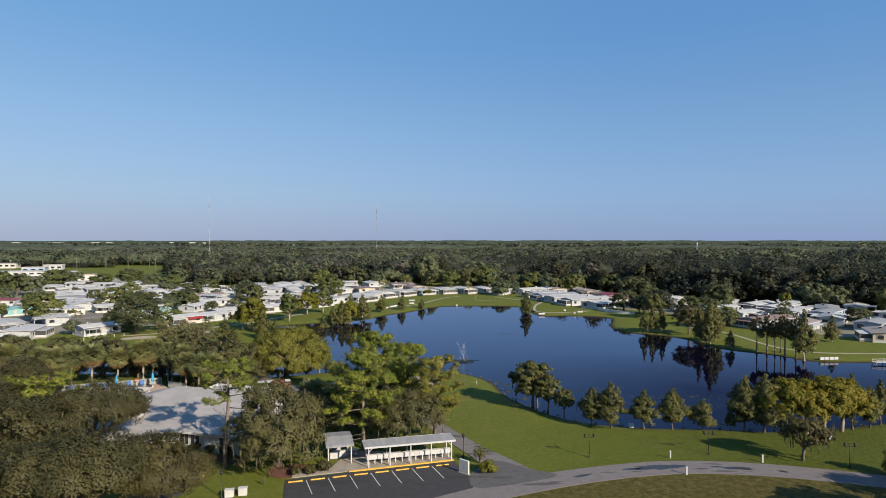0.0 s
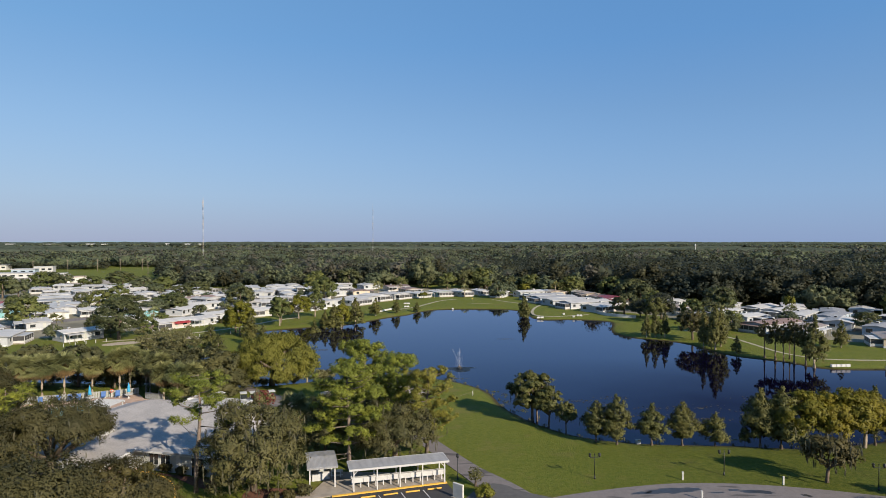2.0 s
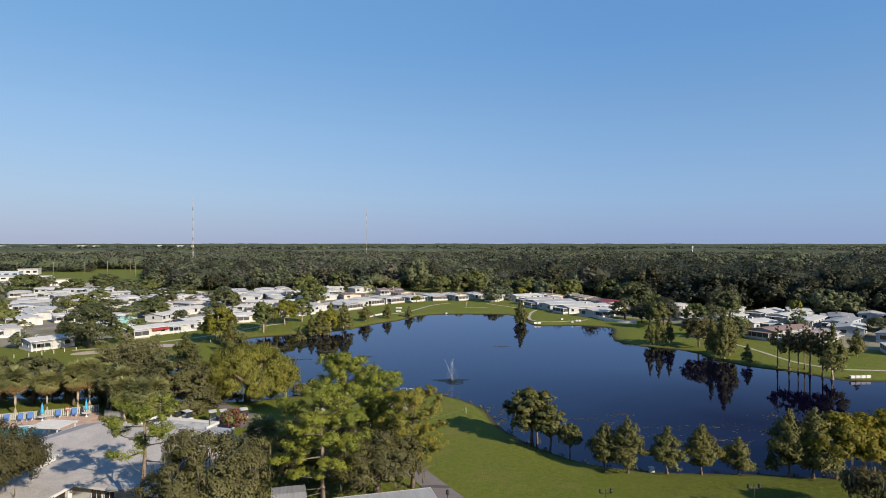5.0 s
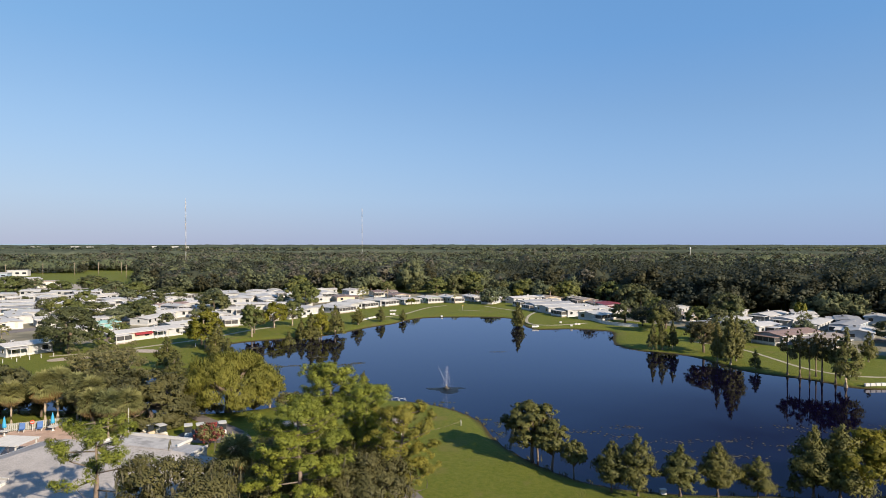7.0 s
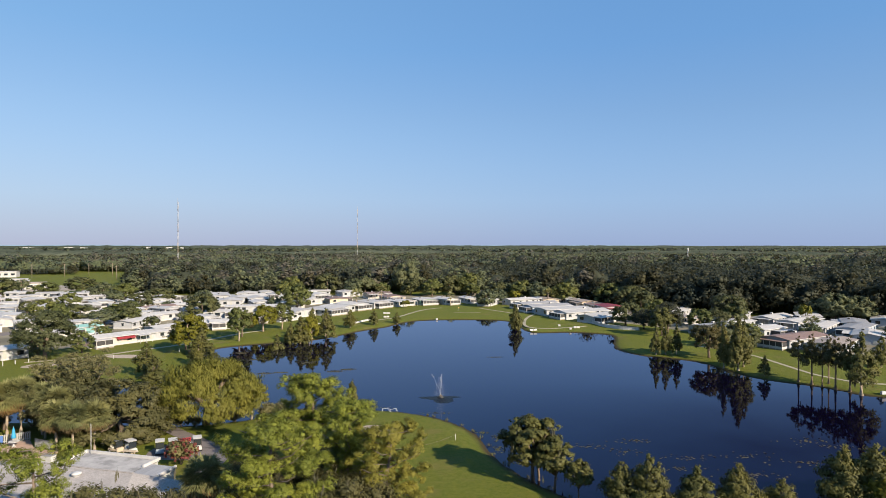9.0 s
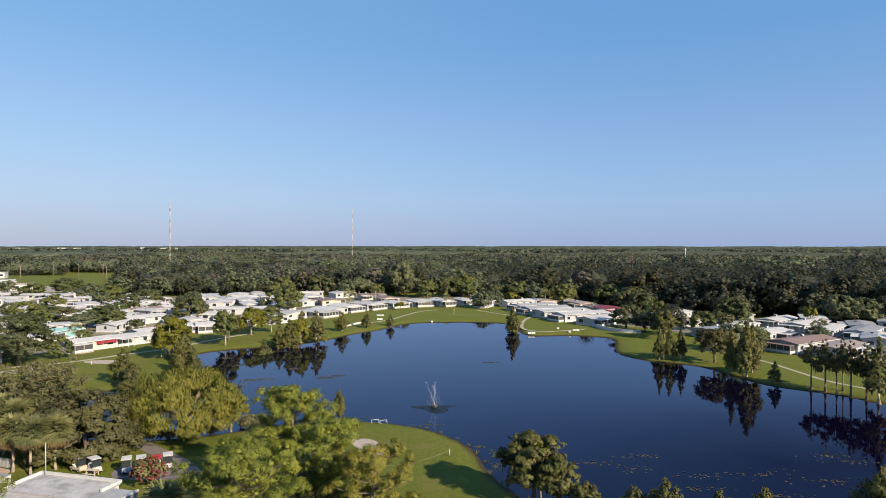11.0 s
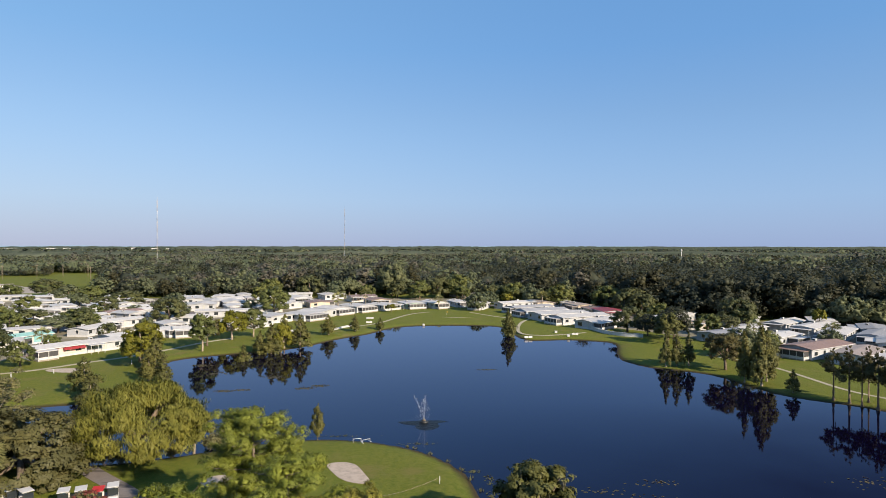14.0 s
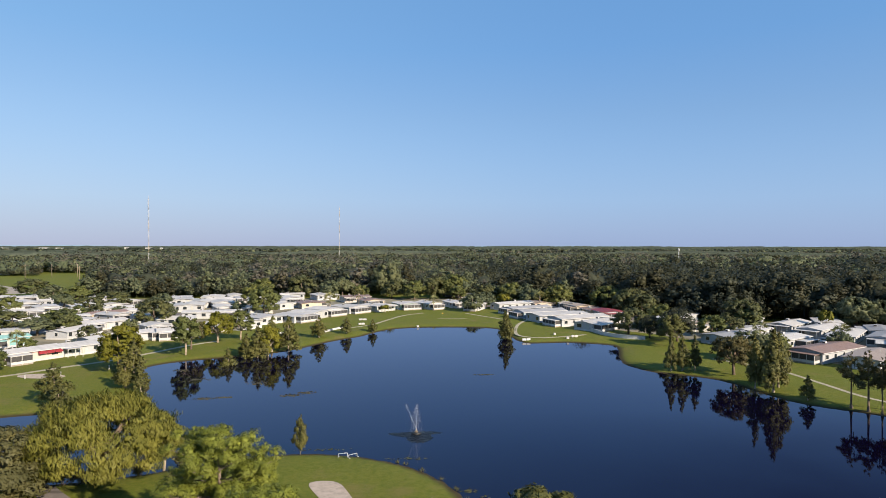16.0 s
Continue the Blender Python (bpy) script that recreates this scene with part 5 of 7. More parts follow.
slab("sand_bunker", [(-8.4, 133.2), (-6.2, 133.9), (-4.2, 133), (-2.8, 129.6), (-1.6, 126.6), (-2.8, 125.8), (-5.4, 127.2), (-7.2, 130.4)], 0.03, 0.1, "sand", "pale sand bunker in the grass", "bunker", rounds=2)
slab("small_bunker", [(-23.4, 128.6), (-21, 129.8), (-18.6, 129), (-18.2, 126.8), (-20.4, 125.4), (-22.8, 126.2)], 0.03, 0.1, "sand", "small pale sand bunker beside a pine", "bunker", rounds=2)
slab("far_bunker", [(-85, 199.5), (-78, 201), (-72, 197.5), (-74, 195), (-82, 196)], 0.03, 0.08, "sand", "wide pale sand bunker on the lawn", "bunker", rounds=2)
slab("west_bunker", [(-98, 186), (-92, 191), (-87, 189), (-90, 185), (-96, 182)], 0.03, 0.08, "sand", "pale sand bunker near the homes", "bunker", rounds=2)
slab("home_yards", [(-118, 198), (-99, 214), (-91, 234), (-86, 262), (-66, 284), (-48, 306), (-30, 324), (-8, 341), (30, 349), (40, 392), (-60, 398), (-262, 400), (-268, 330), (-215, 235), (-160, 184)], 0.018, 0.06, "yard",
     "worn sandy yards and drives between the mobile homes", "ground")
slab("east_yards", [(56, 300), (66, 276), (84, 256), (97, 232), (106, 208), (122, 188), (150, 180), (188, 190), (170, 276), (112, 292), (92, 334), (62, 348)], 0.018, 0.06, "yard", "worn sandy yards and drives between the mobile homes", "ground")
slab("home_street", [(-175, 178), (-150, 215), (-118, 268), (-92, 318), (-74, 352), (-80, 356), (-99, 322), (-125, 272), (-157, 219), (-182, 182)], 0.03, 0.1, "asphalt", "grey street between the homes", "road")
ribbon("back_street", [(-110, 350), (-60, 354), (-10, 352), (40, 356), (66, 330), (92, 300), (108, 268), (120, 236), (150, 205)], 6, 0.03, "asphalt", "grey street behind the homes", "road")

# ---------------------------------------------------------------- parking and shelter
for k in range(8):
    x, y = -18.2 + 2.586 * k, 75.25 + 0.79 * k
    bm = boxed(0, 0, 0.07, 1.75, 0.2, 0.14, 0.03)
    for sx in (-0.6, 0.6):
        box(bm, sx, 0, 0.145, 0.06, 0.06, 0.02)
    ob = part("wheel_stop", bm, "yellow")
    ob.matrix_basis = pose(x, y, 0.066, 0, 0, 17 + (k % 3) - 1)
    tagged(ob, "yellow painted concrete wheel stop on the asphalt", "wheel stop", "wheel stops")
for k in range(7):
    x, y = -16.2 + 2.586 * k, 73.75 + 0.79 * k
    ob = part("bay_line", boxed(0, 0, 0, 0.1, 4.4, 0.006), "white")
    ob.matrix_basis = pose(x, y, 0.071, 0, 0, 21.5)
    tagged(ob, "thin white painted parking bay line", "road marking", "bay lines")


def shelter():
    t = thing("roofed_shelter", -4.4, 81.6, 0.14, 14.6, "long white open shelter with a flat roof and bench row", "shelter")
    bm = boxed(0, 0.9, 2.72, 12.2, 3.0, 0.1, 0.02)
    part("roof", bm, "roof_grey", t, "flat grey roof")
    for y, n in ((-0.62, "front_fascia"), (2.42, "back_fascia")):
        part(n, boxed(0, y, 2.66, 12.3, 0.06, 0.24), "white", t)
    for x in (-6.13, 6.13):
        part("side_fascia", boxed(x, 0.9, 2.66, 0.06, 2.98, 0.22), "white", t)
    for k in range(5):
        x = -5.6 + 2.8 * k
        for y in (-0.45, 2.2):
            p = part("post", boxed(x, y, 1.28, 0.14, 0.14, 2.56, 0.01), "white", t)
            for s in (-1, 1):
                if k in (0, 4) and y < 0 and s == (1 if k == 0 else -1):
                    b = part("brace", boxed(0, 0, 0, 0.08, 0.08, 0.75), "white", p)
                    b.matrix_basis = pose(x + s * 0.26, y, 2.3, 0, s * 45, 0)
    for k in range(8):
        part("counter_panel", boxed(-5.0 + 1.44 * k, 0.75, 0.88, 1.4, 0.09, 0.55, 0.01), "white", t)
    part("counter_top", boxed(0, 0.95, 1.18, 11.6, 0.5, 0.05), "white", t)
    for k in range(13):
        part("leg", boxed(-5.55 + 0.925 * k, 0.78, 0.3, 0.12, 0.12, 0.6), "white", t)
    part("bench_seat", boxed(0, 1.75, 0.45, 11.2, 0.4, 0.06), "white", t)


shelter()


def snack_hut():
    t = thing("snack_hut", -14.3, 83.4, 0, 14.6, "small white open hut with a pale grey roof by the oak", "hut")
    part("wall", boxed(0, 1.7, 1.3, 2.6, 0.2, 2.6), "grey", t)
    for s in (-1, 1):
        part("side_wall", boxed(s * 1.3, 1.0, 1.3, 0.16, 1.5, 2.6), "grey", t)
    bm = bmesh.new()
    for s in (-1, 1):
        m = pose(0, s * 1.5 + 0.2, 2.85, -s * 7, 0, 0) @ Matrix.Diagonal((3.7, 3.1, 0.12, 1))
        bmesh.ops.create_cube(bm, size=1, matrix=m)
    part("roof", bm, "roof_grey", t)
    part("fascia", boxed(0, -2.9 + 0.2, 2.62, 3.7, 0.06, 0.24), "white", t)
    for s in (-1, 1):
        part("post", boxed(s * 1.5, -2.4, 1.28, 0.14, 0.14, 2.56), "white", t)
    part("counter", boxed(0, 0.4, 0.5, 2.2, 0.5, 1.0, 0.02), "white", t)


snack_hut()


def picnic_table(x, y, turn, label, paint="white"):
    t = thing("picnic_table", x, y, 0.14, turn, label, "table", "picnic tables")
    part("top", boxed(0, 0, 0.74, 1.8, 0.75, 0.05, 0.01), paint, t)
    for s in (-1, 1):
        part("bench", boxed(0, s * 0.72, 0.44, 1.8, 0.26, 0.04, 0.01), paint, t)
        part("leg_frame", box(box(boxed(s * 0.6, 0, 0.42, 0.07, 1.6, 0.06), s * 0.6, -0.35, 0.36, 0.07, 0.07, 0.72), s * 0.6, 0.35, 0.36, 0.07, 0.07, 0.72), paint, t)


picnic_table(-12.7, 84.6, 10, "white picnic table on the concrete floor")
for x, y, a in ((-45.2, 124.4, 20), (-42.2, 122.4, 5), (-39.6, 119.2, -10)):
    picnic_table(x, y, a, "pale weathered picnic table under the trees", "tan")


# ---------------------------------------------------------------- clubhouse
def quad_sheet(bm, pts, thick=0.12):
    """A sloping roof slab from its outline, with thickness."""
    top = [bm.verts.new(p) for p in pts]
    low = [bm.verts.new((p[0], p[1], p[2] - thick)) for p in pts]
    bm.faces.new(top)
    bm.faces.new(low[::-1])
    n = len(pts)
    for k in range(n):
        bm.faces.new((top[k], low[k], low[(k + 1) % n], top[(k + 1) % n]))
    bmesh.ops.recalc_face_normals(bm, faces=bm.faces)
    return bm


def shingle_material():
    n = Nodes("grey_shingles")
    v = n.place()
    b = n.add("TexBrick", Scale=1.0)
    b.inputs["Color1"].default_value = (0.24, 0.218, 0.21, 1)
    b.inputs["Color2"].default_value = (0.3, 0.272, 0.265, 1)
    b.inputs["Mortar"].default_value = (0.22, 0.205, 0.21, 1)
    b.inputs["Mortar Size"].default_value = 0.012
    b.inputs["Brick Width"].default_value = 0.6
    b.inputs["Row Height"].default_value = 0.3
    n.link(v, b.inputs["Vector"])
    c = n.mix(0.5, b.outputs["Color"], n.ramp(n.noise(v, 0.35, 5, 0.6), [(0.38, (0.2, 0.18, 0.176, 1)), (0.62, (0.35, 0.315, 0.306, 1))]))
    c = n.mix(0.3, c, n.ramp(n.noise(v, 6, 3), [(0.38, grey(0.2)), (0.62, grey(0.42))]))
    n.link(c, n.p.inputs["Base Color"])
    n.p.inputs["Roughness"].default_value = 0.9
    n.bump(b.outputs["Fac"], -0.3, 0.02)
    return n.m


M["shingles"] = shingle_material()


def window_unit(t, x, y, z, w, h, side=-1, bars=1):
    """A window with frame, mullions and panes, set into a wall facing -y."""
    bm = bmesh.new()
    for sx in (-w / 2, w / 2):
        box(bm, x + sx, y, z, 0.09, 0.08, h + 0.09)
    for sz in (-h / 2, h / 2):
        box(bm, x, y, z + sz, w - 0.09, 0.08, 0.09)
    for k in range(bars):
        box(bm, x - w / 2 + w * (k + 1) / (bars + 1), y, z, 0.05, 0.06, h - 0.09)
    f = part("window", bm, "white", t)
    n = bars + 1
    for k in range(n):
        part("pane", boxed(x - w / 2 + w * (k + 0.5) / n, y + 0.02, z, w / n - 0.08, 0.02, h - 0.1), "glass", f)
    return f


def clubhouse():
    t = thing("clubhouse", -39.6, 87.1, 0, -16, "low clubhouse with a wide grey shingle hip roof", "building")
    ez, rz = 2.85, 5.2
    e = [(-18, 0, ez), (15, 0, ez), (15, 18.5, ez), (-18, 18.5, ez)]
    r0, r1 = (-9.5, 14.2, rz), (6.5, 14.2, rz)
    part("front_slope", quad_sheet(bmesh.new(), [e[0], e[1], r1, r0]), "shingles", t)
    part("back_slope", quad_sheet(bmesh.new(), [e[2], e[3], r0, r1]), "shingles", t)
    part("west_slope", quad_sheet(bmesh.new(), [e[3], e[0], r0]), "shingles", t)
    part("east_slope", quad_sheet(bmesh.new(), [e[1], e[2], r1]), "shingles", t)
    part("ridge_cap", boxed((r0[0] + r1[0]) / 2, 14.2, rz + 0.03, r1[0] - r0[0], 0.3, 0.06, 0.02), "shingles", t)
    for a, b, x, y, w, d in (("front_wall", 0, -1.5, 0.9, 31.6, 0.25), ("back_wall", 0, -1.5, 17.6, 31.6, 0.25), ("west_wall", 0, -17.2, 9.25, 0.25, 16.4), ("east_wall", 0, 14.2, 9.25, 0.25, 16.4)):
        part(a, boxed(x, y, 1.38, w, d, 2.76), "grey", t)
    part("fascia", boxed(7.6, -0.05, ez - 0.12, 14.8, 0.08, 0.26), "white", t, "white fascia board")
    part("west_fascia", boxed(-18.05, 9.2, ez - 0.12, 0.08, 18.4, 0.26), "white", t)
    # porch over the entrance drive
    part("porch_roof", quad_sheet(bmesh.new(), [(-12, 0.4, 2.98), (0.25, 0.4, 2.98), (0.25, -5.4, 2.5), (-12, -5.4, 2.5)]), "shingles", t)
    part("porch_fascia", quad_sheet(bmesh.new(), [(0.27, 0.3, 2.99), (0.4, 0.3, 2.99), (0.4, -5.45, 2.51), (0.27, -5.45, 2.51)], 0.3), "white", t)
    part("porch_front", boxed(-5.8, -5.45, 2.38, 12.1, 0.1, 0.26), "white", t)
    for x, y in ((-0.2, -0.35), (-0.2, -5.0), (-11.4, -5.0), (-6.0, -5.0)):
        c = part("column", boxed(x, y, 1.15, 0.5, 0.5, 2.3, 0.03), "white", t)
        part("base", boxed(x, y, 0.2, 0.75, 0.75, 0.4, 0.03), "white", c)
    part("porch_floor", boxed(-5.8, -2.4, 0.06, 12, 6, 0.12), "deck", t)
    for x, w, b in ((2.6, 1.5, 1), (4.4, 1.5, 1), (-3.5, 1.6, 1), (-7.5, 1.6, 1), (12.2, 1.4, 1)):
        window_unit(t, x, 0.74, 1.6, w, 1.6, bars=b)
    d = part("door", boxed(9.3, 0.74, 1.1, 1.7, 0.08, 2.2), "glass", t)
    for x in (8.4, 9.3, 10.2):
        part("door_frame", boxed(x, 0.7, 1.12, 0.09, 0.1, 2.24), "white", d)
    part("side_panel", boxed(6.4, 0.72, 1.35, 0.7, 0.08, 2.6), "white", t)
    part("small_gable", quad_sheet(bmesh.new(), [(5.0, -0.3, 3.05), (10.5, -0.3, 3.05), (10.5, 1.6, 3.5), (5.0, 1.6, 3.5)], 0.2), "roof_grey", t)
    # skylight curbs on the front slope
    for x, y, w, d in ((-9.2, 3.4, 4.6, 2.2),):
        z = ez + (rz - ez) * y / 14.2
        for a, b, c, dd, n in ((x, y - d / 2, w, 0.12, "curb_front"), (x, y + d / 2, w, 0.12, "curb_back"), (x - w / 2, y, 0.12, d, "curb_side"), (x + w / 2, y, 0.12, d, "curb_side")):
            part(n, boxed(a, b, z + 0.15 + (b - y) * 0.25, c, dd, 0.5), "white", t)
        ob = part("skylight", boxed(0, 0, 0, w - 0.2, d - 0.2, 0.06), "roof_white", t)
        ob.matrix_basis = pose(x, y, z + 0.2, 14, 0, 0)
    # flat annex with a parapet
    part("annex_wall", boxed(-2.2, 19.9, 1.7, 10.6, 4.6, 3.4), "grey", t)
    part("annex_roof", boxed(-2.2, 19.9, 3.5, 10.8, 4.8, 0.2), "membrane", t, "flat white membrane roof")
    for x, y, w, d in ((-2.2, 22.3, 11, 0.2), (-7.6, 19.9, 0.2, 4.7), (3.2, 20.9, 0.2, 2.7)):
        part("parapet", boxed(x, y, 3.75, w, d, 0.35), "white", t)
    part("side_annex", boxed(5.0, 19.2, 1.7, 3.6, 3.0, 3.4), "grey", t)
    part("side_annex_roof", boxed(5.0, 19.2, 3.5, 3.8, 3.2, 0.2), "roof_grey", t)
    part("side_parapet", boxed(6.8, 19.2, 3.68, 0.2, 3.2, 0.25), "white", t)
    for x, y, z, n in ((0.6, 12.6, 4.7, "roof_vent"), (-12.5, 15.4, 3.6, "exhaust_fan")):
        v = part(n, tubed([(x, y, z - 0.2), (x, y, z + 0.35)], [0.42, 0.42], 12), "roof_grey", t)
        part("cap", tubed([(x, y, z + 0.42), (x, y, z + 0.55), (x, y, z + 0.66)], [0.55, 0.55, 0.2], 12), "white", v)
    part("antenna", tubed([(-6.6, 21.9, 3.4), (-6.6, 21.9, 7.4)], [0.05, 0.035], 6), "white", t)


clubhouse()

# ---------------------------------------------------------------- pool terrace
slab("pool_deck", [(-76.5, 118.8), (-72, 120.9), (-66, 123.2), (-62, 124.8), (-58.4, 127), (-55.6, 123.4), (-51.4, 121.6), (-49.5, 112), (-57.5, 96.5), (-66, 99), (-77, 108)], 0.1, 0.2, "deck",
     "pink-tan paved terrace round the swimming pool", "pavement")


def pool():
    p = [(-66.6, 110.6), (-69.4, 117), (-64.8, 119), (-63.9, 117.9), (-61.9, 118.3), (-59.6, 112.8)]
    t = thing("swimming_pool", 0, 0, 0, 0, "turquoise swimming pool with a pale coping", "pool")
    slab("pool_water", p, 0.112, 0.05, "pool", parent=t)
    q = np.array(p)
    for a, b in zip(q, np.roll(q, -1, 0)):
        m, l = (a + b) / 2, np.linalg.norm(b - a)
        ob = part("coping", boxed(0, 0, 0, l + 0.3, 0.35, 0.08, 0.02), "white", t)
        ob.matrix_basis = pose(m[0], m[1], 0.14, 0, 0, math.degrees(math.atan2(b[1] - a[1], b[0] - a[0])))


pool()


def fence(points, label):
    t = thing("picket_fence", 0, 0, 0.1, 0, label, "fence", "pool fences")
    rail = None
    for (ax, ay), (bx, by) in zip(points, points[1:]):
        l = math.hypot(bx - ax, by - ay)
        a = math.degrees(math.atan2(by - ay, bx - ax))
        for z in (0.22, 1.1):
            ob = part("rail", boxed(l / 2, 0.04, z, l, 0.05, 0.09), "fence", t)
            ob.matrix_basis = pose(ax, ay, 0, 0, 0, a)
        n = max(2, int(l / 0.26))
        for k in range(n):
            if rail is None:
                ob = part("picket", boxed(0, 0, 0.64, 0.19, 0.03, 1.28), "fence", t)
                rail = ob.data
            else:
                ob = new("picket", rail)
                ob.parent = t
            ob.matrix_basis = pose(ax + (bx - ax) * (k + 0.5) / n, ay + (by - ay) * (k + 0.5) / n, 0, 0, 0, a)


fence([(-76.3, 119.1), (-72, 121.1), (-66, 123.4), (-62, 125), (-58.4, 127.2)], "white picket fence behind the pool terrace")
fence([(-55.6, 123.7), (-51.4, 121.9)], "white picket fence at the terrace corner")


def pergola():
    t = thing("pergola", -56.2, 110.4, 0.1, -8, "white pergola with a slatted roof over the pool steps", "pergola")
    for x in (-2.2, 2.2):
        for y in (-1.8, 1.8):
            part("post", boxed(x, y, 1.25, 0.18, 0.18, 2.5, 0.01), "white", t)
    for y in (-1.8, 1.8):
        part("beam", boxed(0, y, 2.55, 5.2, 0.1, 0.2), "white", t)
    for k in range(17):
        part("slat", boxed(-2.5 + k * 0.3125, 0, 2.7, 0.2, 4.4, 0.06), "white", t)


pergola()


def umbrella(x, y):
    t = thing("patio_umbrella", x, y, 0.1, 0, "closed bright blue umbrella over a round white table", "umbrella", "patio umbrellas")
    part("pole", tubed([(0, 0, 0), (0, 0, 3.0)], [0.03, 0.03], 6), "white", t)
    part("canopy", tubed([(0, 0, 1.25), (0, 0, 1.5), (0, 0, 2.3), (0, 0, 2.95)], [0.34, 0.3, 0.2, 0.04], 9), "canvas", t, "folded blue canvas")
    part("table_top", tubed([(0, 0, 0.7), (0, 0, 0.76)], [0.75, 0.75], 14), "white", t)
    part("pedestal", tubed([(0, 0, 0), (0, 0, 0.1), (0, 0, 0.7)], [0.35, 0.12, 0.1], 10), "white", t)


umbrella(-64.9, 121.6)
umbrella(-58.8, 123.9)


def lounge(x, y, turn):
    t = thing("patio_chair", x, y, 0.1, turn, "patio chair with a bright blue sling on the terrace", "chair", "patio chairs")
    part("seat", boxed(0, 0, 0.42, 0.8, 0.75, 0.07, 0.02), "chairblue", t)
    b = part("backrest", boxed(0, 0, 0, 0.8, 0.07, 0.95, 0.02), "chairblue", t)
    b.matrix_basis = pose(0, 0.45, 0.88, -14, 0, 0)
    for sx in (-0.36, 0.36):
        for sy in (-0.32, 0.34):
            part("leg", boxed(sx, sy, 0.2, 0.05, 0.05, 0.4), "white", t)


for x, y in ((-70, 120.2), (-68.2, 120.9), (-67, 121.5), (-63.3, 123.2), (-61.0, 124), (-72.5, 118.9)):
    lounge(x, y, 20)
ring = thing("life_ring", -62.2, 124.2, 0.1, 20, "orange and white life ring on a post", "life ring")
part("post", boxed(0, 0, 0.7, 0.08, 0.08, 1.4), "white", ring)
bm = bmesh.new()
for k in range(16):
    a, b = k * math.tau / 16, (k + 1) * math.tau / 16
    tube(bm, [(0.27 * math.cos(a), -0.1, 1.35 + 0.27 * math.sin(a)), (0.27 * math.cos(b), -0.1, 1.35 + 0.27 * math.sin(b))], [0.08, 0.08], 6)
part("ring", bm, "orange", ring)
part("ring_band", boxed(0, -0.12, 1.35, 0.62, 0.14, 0.12, 0.02), "white", ring)
bin_ = thing("pool_pump", -49.2, 116.4, 0, -16, "white metal cabinet behind the clubhouse", "cabinet")
part("body", boxed(0, 0, 0.65, 1.9, 0.9, 1.3, 0.03), "white", bin_)
part("lid", boxed(0, 0, 1.34, 2.0, 1.0, 0.08, 0.02), "roof_grey", bin_)

# ---------------------------------------------------------------- mobile homes
HR = random.Random(5)
SHARED = {}
HOMES = []


def shared(key, build, material, name, parent, m, label=""):
    """A part whose mesh is shared between alike parts."""
    if key not in SHARED:
        ob = part(name, build(), material, parent, label)
        SHARED[key] = ob.data
    else:
        ob = new(name, SHARED[key])
        ob.parent = parent
        if label:
            ob["label"] = label
    ob.matrix_basis = m
    return ob


def window_mesh(w, h):
    bm = bmesh.new()
    for s in (-1, 1):
        box(bm, s * w / 2, 0, 0, 0.08, 0.1, h + 0.08)
        box(bm, 0, 0, s * h / 2, w - 0.08, 0.1, 0.08)
    return bm


def home_window(t, m, w, h):
    f = shared(("wf", w, h), lambda: window_mesh(w, h), "white", "window", t, m)
    shared(("wp", w, h), lambda: boxed(0, 0.02, 0, w - 0.06, 0.03, h - 0.06), "glass", "pane", f, Matrix.Identity(4))


def gable_body(w, d, h, rise):
    """Walls with gable ends on the short sides."""
    bm = bmesh.new()
    x, y = w / 2, d / 2
    lo = [bm.verts.new(p) for p in ((-x, -y, 0), (x, -y, 0), (x, y, 0), (-x, y, 0))]
    hi = [bm.verts.new(p) for p in ((-x, -y, h), (x, -y, h), (x, y, h), (-x, y, h))]
    ra, rb = bm.verts.new((-x, 0, h + rise)), bm.verts.new((x, 0, h + rise))
    bm.faces.new((lo[0], lo[1], hi[1], hi[0]))
    bm.faces.new((lo[2], lo[3], hi[3], hi[2]))
    bm.faces.new((lo[1], lo[2], hi[2], rb, hi[1]))
    bm.faces.new((lo[3], lo[0], hi[0], ra, hi[3]))
    bm.faces.new((hi[0], hi[1], rb, ra))
    bm.faces.new((hi[2], hi[3], ra, rb))
    bm.faces.new(lo[::-1])
    return bm


